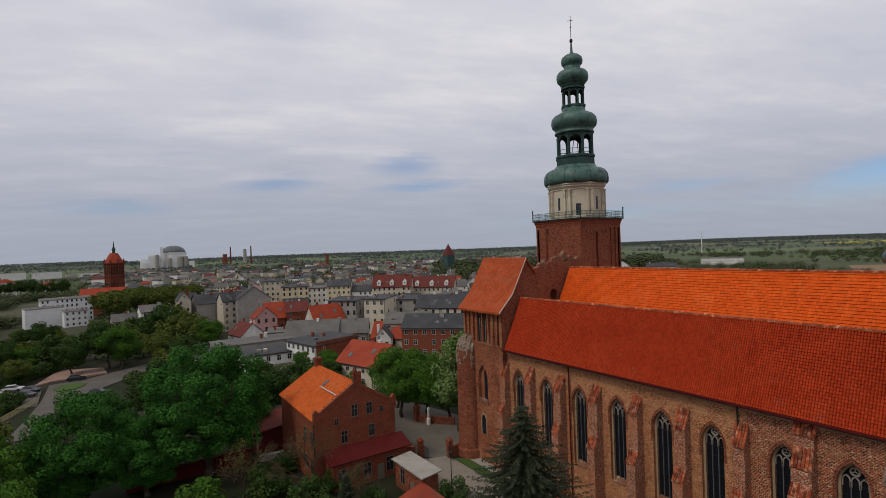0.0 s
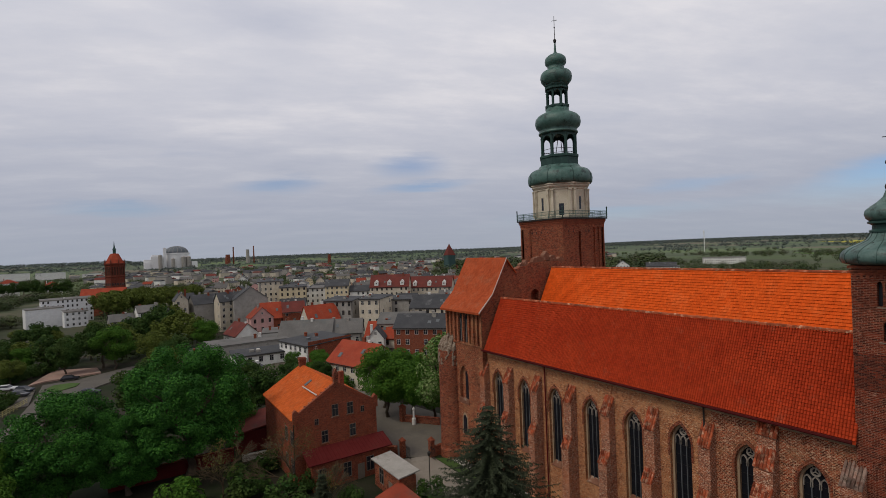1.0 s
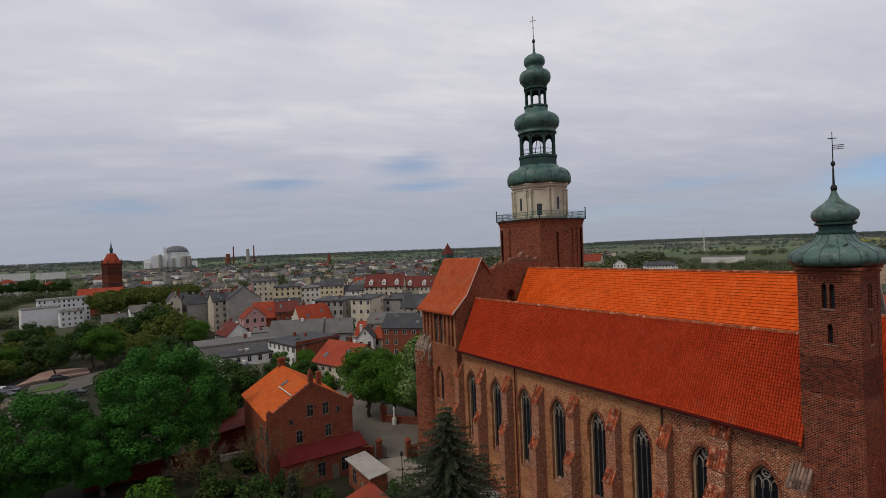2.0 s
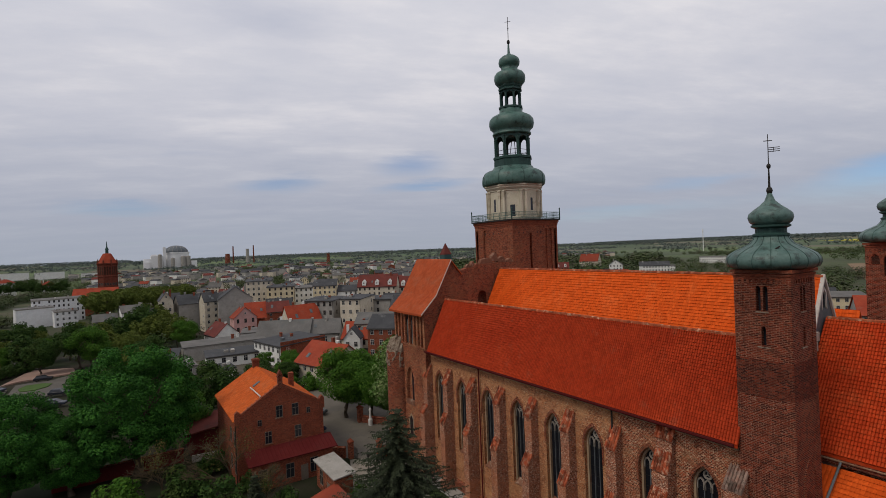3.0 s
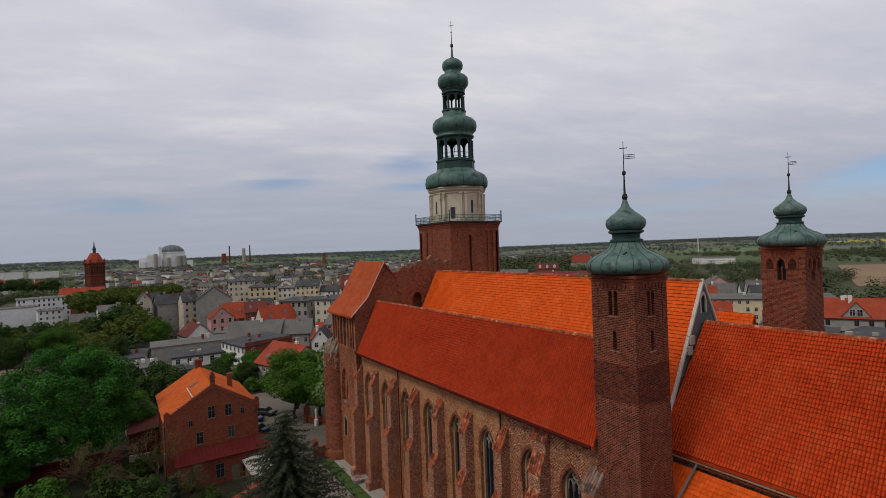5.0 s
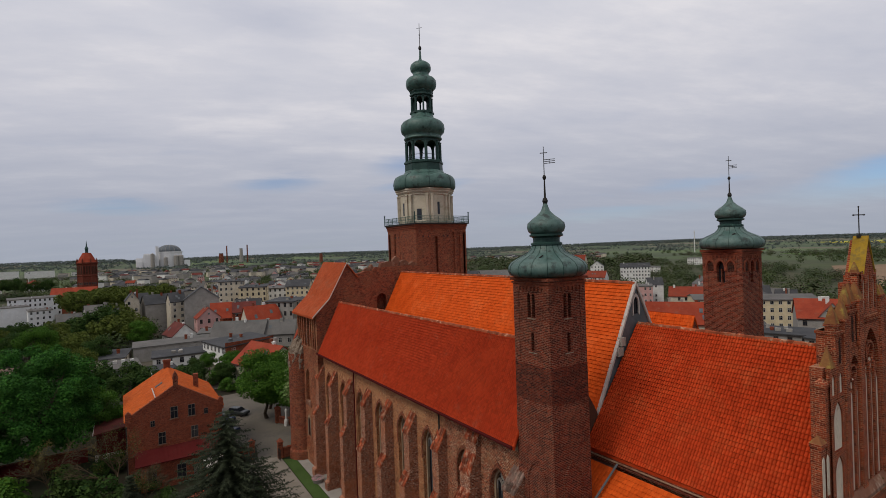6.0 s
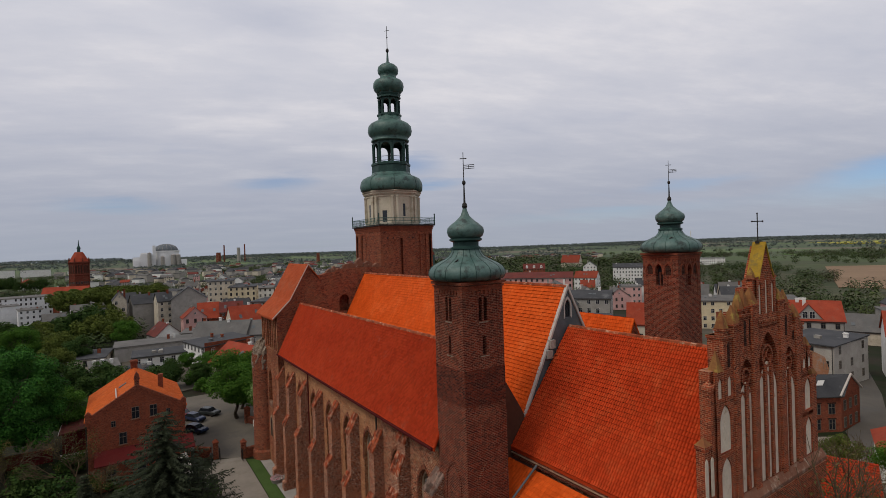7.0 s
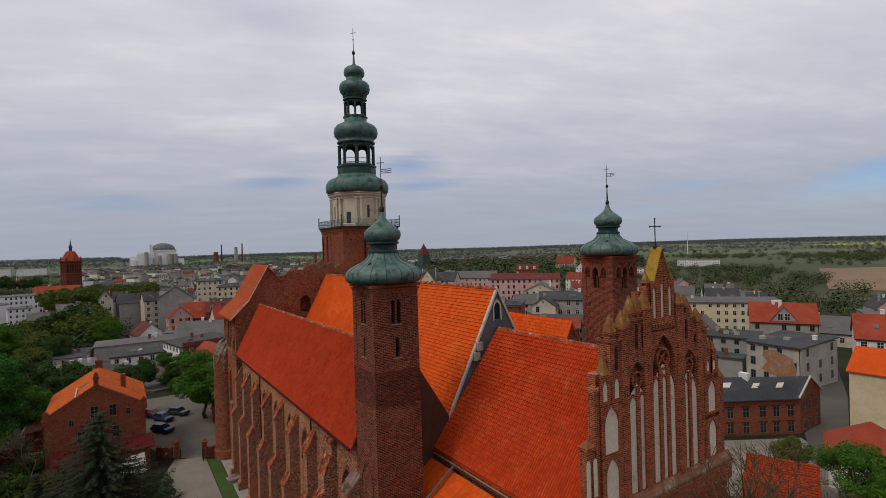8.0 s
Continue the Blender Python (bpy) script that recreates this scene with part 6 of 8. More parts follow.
def cone(g, p, q, r0, r1, n=7):
    d = (q - p).normalized()
    a = d.orthogonal().normalized()
    b = d.cross(a)
    w = [(math.cos(2 * math.pi * i / n), math.sin(2 * math.pi * i / n)) for i in range(n)]
    g.add([p + (a * c + b * s) * r0 for c, s in w] + [q + (a * c + b * s) * r1 for c, s in w], [(i, (i + 1) % n, n + (i + 1) % n, n + i) for i in range(n)])


def tree_kind(key, mat, rx, rz, zc, lumps, rr, count, size, seed, trunk_r=0.4, full=2.0, label_leaf=""):
    return (trunk_mesh("trunk", zc - rz * 0.35, trunk_r, zc + rz * 0.7, rx * 0.8, seed), leaves_mesh("crown", mat, boughs(rx, rx, rz, zc, lumps, rr, seed, full), count, size, seed), label_leaf)


KINDS = {
    "chestnut": tree_kind("chestnut", LEAF, 7.1, 8.4, 9.7, 190, 1.22, 62000, 0.30, 11, 0.55, 3.2),
    "chestnut_b": tree_kind("chestnut_b", LEAF, 6.5, 8.0, 8.4, 165, 1.22, 56000, 0.30, 12, 0.55, 2.6),
    "maple": tree_kind("maple", LEAF_LIGHT, 4.8, 5.2, 7.0, 40, 1.4, 20000, 0.30, 13, 0.3),
    "dark": tree_kind("dark", LEAF_DARK, 4.6, 4.6, 7.0, 30, 1.6, 9000, 0.46, 14, 0.3),
    "olive": tree_kind("olive", LEAF_OLIVE, 5.4, 4.4, 7.2, 32, 1.7, 9000, 0.48, 15, 0.3),
    "dark_far": tree_kind("dark_far", LEAF_DARK, 4.6, 4.6, 7.0, 40, 1.4, 3400, 0.72, 14, 0.3),
    "olive_far": tree_kind("olive_far", LEAF_OLIVE, 5.4, 4.4, 7.2, 42, 1.5, 3400, 0.76, 15, 0.3),
    "blossom": tree_kind("blossom", BLOSSOM, 3.6, 6.4, 9.2, 26, 1.7, 8000, 0.42, 16, 0.35),
    "bush": tree_kind("bush", LEAF_DARK, 1.9, 1.5, 1.5, 12, 0.9, 1600, 0.35, 17, 0.08),
    "light_bush": tree_kind("light_bush", LEAF_LIGHT, 2.0, 1.6, 1.6, 12, 0.9, 1600, 0.35, 18, 0.08),
}


def tree(kind, x, y, s=1.0, rot=0.0, label="tree in full leaf", category="tree", z=None, tall=1.0):
    tm, cm, _ = KINDS[kind + "_far" if x < -195 and kind in ("dark", "olive") else kind]
    t = thing("bush" if "bush" in kind else "tree", label, "bush" if "bush" in kind else category, (x, y, hgt(x, y) if z is None else z))
    t.rotation_euler = (0, 0, radians(rot))
    t.scale = (s, s, s * tall)
    for n, me in (("trunk", tm), ("crown", cm)):
        o = new(n, me)
        o.parent = t
    return t


tree("chestnut", -86.0, 7.0, 1.06, 20, "large chestnut tree in dense fresh leaf")
tree("chestnut_b", -86.0, -7.6, 0.92, 80, "broad chestnut tree in dense leaf")
tree("chestnut_b", -84.5, -0.6, 0.66, 200, "lower chestnut tree in dense leaf")
tree("maple", -82.0, -17.0, 1.0, 130, "yellow-green tree beside the chestnuts")
tree("maple", -73.0, -15.5, 0.85, 10, "yellow-green tree beside the chestnuts")
tree("maple", -90.0, 41.2, 1.12, 10, "light green tree by the street")
tree("maple", -95.5, 43.0, 0.95, 100, "light green tree by the street")
tree("maple", -86.5, 45.0, 1.0, 250, "light green tree by the street")
tree("maple", -82.5, 47.0, 0.9, 190, "light green tree near the church turret")
tree("blossom", -77.0, 45.5, 1.1, 30, "tall tree covered with white blossom")
tree("dark", -100.0, 27.0, 0.85, 0, "dark round tree behind the brick house")
tree("dark", -105.0, 20.0, 0.95, 60, "dark round tree behind the brick house")
for i, (x, y, k, s) in enumerate(((-94, -21, "olive", 1.0), (-64, -19, "olive", 1.0), (-96, 14, "maple", 0.8), (-184, -27, "olive", 0.6))):
    tree(k, x, y, s, 71 * i, {"dark": "dark green tree beside the car park", "olive": "olive green tree beside the car park", "maple": "light green tree behind the sheds"}[k])
tree("chestnut_b", -178.0, 212.0, 0.95, 15, "round fresh green tree between the town houses")
tree("maple", -202.0, 24.0, 0.9, 15, "tree with thin olive leaves before the white house")
tree("light_bush", -96.0, 25.5, 1.5, 0, "light green bush behind the house")
tree("dark", -121.8, 32.3, 0.62, 40, "dark round tree in a yard")
tree("dark", -112.0, 12.0, 1.0, 120, "dark tree in the gardens")
for i, (x, y, k, s) in enumerate(((-126.0, 40.5, "maple", 0.55), (-134.5, 43.0, "maple", 0.5), (-119.5, 38.5, "dark", 0.5), (-140.0, 38.0, "maple", 0.45), (-129.5, 45.0, "dark", 0.42))):
    tree(k, x, y, s, 63 * i, "small green tree in the yard behind the workshops")
for i, (x, y) in enumerate(((-113.0, 42.0), (-116.5, 43.0), (-122.0, 44.5), (-123.0, 37.0), (-131.0, 39.0), (-137.0, 45.5), (-115.0, 38.5))):
    tree("light_bush", x, y, 0.9 + 0.12 * (i % 3), 50 * i, "light green bush in the yard behind the workshops")
for i, (x, y, k, s) in enumerate(((-118, 2, "dark", 1.0), (-188, -15, "dark", 1.25), (-191, -6, "dark", 1.2), (-186, -3, "maple", 1.1), (-200, -20, "dark", 1.3), (-205, 0, "olive", 1.2), (-215, -10, "dark", 1.3), (-222, 8, "dark", 1.2),
                                  (-230, -2, "olive", 1.3), (-240, 12, "dark", 1.3), (-212, 14, "olive", 1.1), (-250, 2, "dark", 1.3), (-262, 16, "olive", 1.3), (-236, 22, "olive", 1.0), (-275, 6, "dark", 1.4), (-226, -24, "dark", 1.3), (-245, -26, "dark", 1.4), (-265, -30, "dark", 1.4),
                                  (-262, -12, "dark", 0.95), (-276, -26, "olive", 0.9), (-284, -38, "dark", 1.0), (-292, -50, "dark", 1.1), (-300, -30, "dark", 0.9), (-312, -42, "olive", 0.9), (-326, -30, "dark", 0.8), (-318, -56, "dark", 1.3), (-345, -64, "dark", 1.5), (-330, -14, "olive", 0.8), (-372, -70, "dark", 1.9), (-395, -76, "dark", 2.2), (-420, -78, "dark", 2.4), (-446, -80, "dark", 2.4), (-475, -84, "dark", 2.4), (-290, -12, "dark", 0.8), (-300, 4, "olive", 0.9), (-335, -2, "dark", 0.8), (-206, 22, "olive", 0.8), (-180, 8, "olive", 0.9), (-172, 12, "dark", 0.8), (-150, 8, "olive", 0.8),
                                  (-205, -34, "dark", 1.2), (-225, -45, "dark", 1.4), (-255, -55, "dark", 1.5), (-198, -46, "olive", 1.1), (-211, -27, "olive", 1.1), (-208, -40, "dark", 1.1), (-216, -17, "maple", 1.0), (-219, -34, "dark", 1.15), (-204, -27, "maple", 0.95), (-214, -46, "olive", 1.1), (-238, -36, "olive", 1.3), (-243, -18, "dark", 1.3), (-256, -40, "maple", 1.2))):
    if y < -11 and x > -258:
        s *= 0.72 if x > -222 else 0.46
    elif x < -200 and y < 7:
        s *= 0.72
    tree(k, x, y, s, 47 * i, {"dark": "dark green tree of the park", "olive": "olive green tree of the park", "maple": "fresh green tree of the park"}[k])
for i in range(30):
    a = i / 29
    x, y = -395 - 80 * a + random.uniform(-15, 15), -7 + 46 * ((i * 7) % 11) / 10 + 22 * (a - 0.4) * ((i * 7) % 11 > 7) + random.uniform(-5, 5)
    tree("olive", x, y, 1.5, 31 * i, "yellow-green tree on the rise before the water tower", z=hgt(x, y) + 3)
for i, (x, y, k, s) in enumerate(((6.5, 74.5, "dark", 0.5), (-14.0, 103.0, "olive", 0.4))):
    tree(k, x, y, s, 80 * i, "small garden tree east of the church")
for i, (x, y) in enumerate([(-148 - 2.6 * k, -26.2 + 0.9 * k) for k in range(4)] + [(-183 - 3.2 * k, -29.5 + 1.9 * k) for k in range(7)]):
    tree("bush", x, y, 1.15, 40 * i, "clipped green hedge bush beside the car park")
for i, (x, y, s) in enumerate(((-855, -120, 1.6), (-860, -133, 1.5), (-850, -108, 1.7), (-818, -72, 1.5), (-822, -84, 1.4), (-815, -60, 1.6), (-870, -146, 1.6), (-840, -96, 1.8))):
    tree("dark", x, y, s, 57 * i, "dark tree before the far villas")
# dim garden shrubs in the foreground
for i, (x, y, k, s) in enumerate(((-66.5, 15.5, "bush", 1.3), (-73, 12, "bush", 1.4), (-76, 5, "light_bush", 1.1), (-80, 16, "bush", 1.0), (-62, 22, "bush", 0.9), (-58.0, 31.2, "bush", 0.9), (-70, 20, "bush", 0.9), (-60, 12, "bush", 1.3))):
    tree(k, x, y, s, 63 * i, "dim green bush in the garden")


def bare_tree(x, y, h, seed, label="small tree with thin bare branches"):
    rng = np.random.default_rng(seed)
    t = thing("bare_tree", label, "tree", (x, y, hgt(x, y)))
    g = Geo()
    def grow(p, d, ln, r, lev):
        q = p + d * ln
        cone(g, p, q, max(r, 0.018), max(r * 0.62, 0.014), 4)
        if lev == 0:
            return
        for _ in range(4 if lev > 1 else 5):
            grow(p.lerp(q, 0.6 + 0.4 * rng.random()), (d + Vector((rng.normal() * 0.6, rng.normal() * 0.6, rng.normal() * 0.3 + 0.05))).normalized(), ln * (0.6 + 0.2 * rng.random()), r * 0.5, lev - 1)
    grow(Vector((0, 0, -0.2)), Vector((0.05, 0.02, 1)).normalized(), h * 0.42, h * 0.018, 4)
    g.ob("branch_work", TWIG, t)
    lv = leaves_mesh("sparse_leaves", LEAF_BROWN, boughs(h * 0.3, h * 0.3, h * 0.32, h * 0.68, 16, h * 0.12, seed), 1100, 0.15, seed, inner=0.8)
    o = new("sparse_leaves", lv)
    o.parent = t
    tagged(o, kind="stuff")
    return t


TWIG = surface("brown_twig", (0.075, 0.052, 0.03), (0.12, 0.085, 0.048), 2, 14, 0.95, 0.0)
bare_tree(-69.5, 17.0, 10.2, 3)
bare_tree(-74.0, 9.5, 8.0, 4)
bare_tree(-63.5, 20.0, 6.0, 5)
for i, (x, y, h) in enumerate(((1.6, 56.0, 19.0), (1.6, 61.0, 18.0), (-6.5, 80.0, 12.5))):
    bare_tree(x, y, h, 6 + i, "nearly bare tree before the brick gable")
tree("maple", -4.9, 96.0, 0.72, 33, "light green tree by the low houses")
tree("dark", -2.6, 98.8, 0.6, 90, "dark green tree by the low houses")


def spruce(x, y, h, rad, seed, label):
    rng = np.random.default_rng(seed)
    t = thing("spruce", label, "tree", (x, y, 0))
    g = Geo()
    cone(g, Vector((0, 0, -0.3)), Vector((0, 0, h * 0.96)), 0.3, 0.03, 8)
    g.ob("trunk", BARK, t)
    pts, faces = [], []
    tiers = int(h / 0.42)
    for k in range(tiers):
        f = k / tiers
        z = h * (0.06 + 0.93 * f)
        r = min(rad * (1 - f) ** 0.78, rad * 0.8) * (0.8 + 0.35 * rng.random()) + 0.1
        for j in range(int(12 + 34 * (1 - f))):
            a = rng.random() * 6.283
            ln = r * (0.75 + 0.4 * rng.random())
            n = max(3, int(ln / 0.17))
            side = np.array([-math.sin(a), math.cos(a), 0])
            out = np.array([math.cos(a), math.sin(a), 0])
            for i in range(n):
                u = (i + 0.6) / n
                c = out * ln * u + np.array([0, 0, z - 0.34 * ln * u + 0.2 * ln * u ** 3])
                for s in (-1, 1):
                    w = (0.10 + 0.34 * (1 - u) ** 0.7 * min(1, u * 5)) * (0.5 + 0.9 * rng.random())
                    tip = c + side * s * w + out * 0.13 + np.array([0, 0, -0.3 * rng.random() + 0.04])
                    o = len(pts)
                    pts += [tuple(c - out * 0.09), tuple(tip), tuple(c + out * 0.11 + np.array([0, 0, -0.04]))]
                    faces.append((o, o + 1, o + 2))
    me = bpy.data.meshes.new("needles")
    me.from_pydata(pts, [], faces)
    me.materials.append(NEEDLE)
    o = new("needles", me)
    o.parent = t
    tagged(o, kind="stuff")
    return t


spruce(-38.9, 25.8, 18.4, 10.2, 21, "tall dark blue-green spruce before the church")
spruce(-62.0, 18.5, 6.0, 1.7, 22, "young bluish spruce in the garden")

# ---- the town ----
def building(x, y, rot, w, d, ze, zr, wall, roof, style, label, near=True, seed=0, name="town_house", storeys=None, blank=False, flat=False, furnished=False):
    """A plastered town house: walls, roof, chimneys and its windows. Front towards its own -y."""
    rng = random.Random(seed)
    gz = hgt(x, y)
    e = thing(name, label, "house", (x, y, gz))
    e.rotation_euler = (0, 0, radians(rot))
    ze, zr = ze - gz, zr - gz
    hw, hd = w / 2, d / 2
    g = Geo()
    if style in "FP":
        g.box(-hw, -hd, -2, hw, hd, ze)
    elif style == "E":
        g.prism([(-hd, -2), (hd, -2), (hd, ze), (0, zr), (-hd, ze)], -hw, hw, lambda a, b, c: (c, a, b))
    else:
        g.prism([(-hw, -2), (hw, -2), (hw, ze), (0, zr), (-hw, ze)], -hd, hd, lambda a, b, c: (a, c, b))
    g.ob("wall_body", wall, e)
    o = 0.35
    if style == "F":
        g = Geo()
        slab(g, [(-hw - o, -hd - o, ze + 0.12), (hw + o, -hd - o, ze + 0.12), (hw + o, hd + o, ze + (0.2 if flat else 0.75)), (-hw - o, hd + o, ze + (0.2 if flat else 0.75))], 0.22)
        g.ob("roof", roof, e, "low tarred roof")
    elif style == "P":
        g = Geo()
        a, b = hw + o, hd + o
        g.add([(-a, -b, ze - 0.1), (a, -b, ze - 0.1), (a, b, ze - 0.1), (-a, b, ze - 0.1), (0, 0, zr)], [(0, 1, 4), (1, 2, 4), (2, 3, 4), (3, 0, 4), (3, 2, 1, 0)])
        g.ob("roof", roof, e, "hipped tiled roof")
    else:
        for s in (-1, 1):
            g = Geo()
            if style == "E":
                k = (zr - ze) / hd
                slab(g, [(-hw - o, s * (hd + o), ze - o * k + 0.1), (hw + o, s * (hd + o), ze - o * k + 0.1), (hw + o, 0, zr + 0.1), (-hw - o, 0, zr + 0.1)], 0.18)
            else:
                k = (zr - ze) / hw
                slab(g, [(s * (hw + o), -hd - o, ze - o * k + 0.1), (s * (hw + o), hd + o, ze - o * k + 0.1), (0, hd + o, zr + 0.1), (0, -hd - o, zr + 0.1)], 0.18)
            g.ob("roof_slope", roof, e)
    for i in range(rng.choice((1, 2, 2, 3)) if name != "cottage" else 0):
        cx, cy = rng.uniform(-hw * 0.8, hw * 0.8), rng.uniform(-hd * 0.3, hd * 0.5)
        g = Geo()
        top = max(zr, ze + 0.6) + rng.uniform(0.5, 1.1)
        g.box(cx - 0.4, cy - 0.3, ze, cx + 0.4, cy + 0.3, top)
        g.box(cx - 0.48, cy - 0.38, top - 0.25, cx + 0.48, cy + 0.38, top - 0.1)
        g.ob("chimney", rng.choice((BRICK_RED, CONCRETE, WHITE)), e)
    if near and style != "G":
        Geo().prism([(-hd - 0.02, ze - 0.55), (-hd - 0.16, ze - 0.35), (-hd - 0.22, ze - 0.12), (-hd - 0.02, ze - 0.12)], -hw, hw, lambda a, b, c: (c, a, b)).ob("cornice", CONCRETE if wall in (WHITE, GREY) else PALE_TRIM, e)
    if furnished:
        Geo().bar((-hw - 0.2, -hd - 0.42, ze - 0.12), (hw + 0.2, -hd - 0.42, ze - 0.12), 0.09, 6).ob("gutter", IRON, e)
        Geo().bar((hw - 0.25, -hd - 0.12, ze - 0.3), (hw - 0.25, -hd - 0.12, 0), 0.07, 6).ob("downpipe", IRON, e)
        for k in range(rng.choice((1, 2, 2))):
            cx = rng.uniform(-hw * 0.75, hw * 0.75)
            f = rng.uniform(0.3, 0.6)
            if style == "E":
                y0, z0, k1 = -hd * (1 - f), ze + (zr - ze) * f, (zr - ze) / hd
                slab(q := Geo(), [(cx - 0.5, y0 - 0.5, z0 - 0.5 * k1 + 0.22), (cx + 0.5, y0 - 0.5, z0 - 0.5 * k1 + 0.22), (cx + 0.5, y0 + 0.5, z0 + 0.5 * k1 + 0.22), (cx - 0.5, y0 + 0.5, z0 + 0.5 * k1 + 0.22)], 0.25)
                q.ob("skylight", LEAD, e, "grey roof window")
            elif style == "F":
                Geo().box(cx - 0.6, -hd * f, ze + 0.1, cx + 0.6, -hd * f + 1.0, ze + 1.0).ob("roof_hatch", rng.choice((LEAD, CONCRETE)), e, "boxy roof hatch")
    if near and style == "E" and zr - ze > 4 and w > 12 and roof is ROOF_DARK:
        for k in range(int(w / 7)):
            cx = -hw + (k + 0.5) * w / int(w / 7)
            zd = ze + (zr - ze) * 0.22
            q = Geo().prism([(cx - 1.1, zd - 0.6), (cx + 1.1, zd - 0.6), (cx + 1.1, zd + 1.5), (cx, zd + 2.7), (cx - 1.1, zd + 1.5)], -hd + 0.5, -hd * 0.3, lambda a, b, c: (a, c, b)).ob("dormer", WHITE, e, "white gabled dormer")
            hang("dormer_window", WIN_S, q, pose(cx, -hd + 0.47, zd + 0.3))
    if blank:
        return e
    n = storeys or max(1, int(round(ze / 3.1)))
    step = ze / n
    cols = max(2, int(w / 2.6))
    me = WIN_W if wall is WHITE or seed % 3 == 0 else WIN_D
    for f in range(n) if near else range(max(0, n - 2), n):
        for c in range(cols) if near else range(min(cols, 4)):
            if rng.random() < 0.12:
                continue
            hang("window", me, e, pose(-hw + (c + 0.5) * w / cols, -hd - 0.02, f * step + step * 0.35) @ Matrix.Diagonal((0.9, 1, min(1, step / 3.0) * 0.9, 1)))
        side = max(1, int(d / 4.5))
        for c in range(side):
            if near and rng.random() > 0.3:
                for sx, r in ((1, 90),) if math.cos(radians(rot)) > 0 else ((-1, -90),):
                    hang("window", me, e, pose(sx * (hw + 0.02), -hd + (c + 0.5) * d / side, f * step + step * 0.35, 0, 0, r) @ Matrix.Diagonal((0.85, 1, min(1, step / 3.0) * 0.85, 1)))
    if style == "G" and near:
        hang("gable_window", WIN_S, e, pose(0, -hd - 0.02, ze + (zr - ze) * 0.3))
    return e


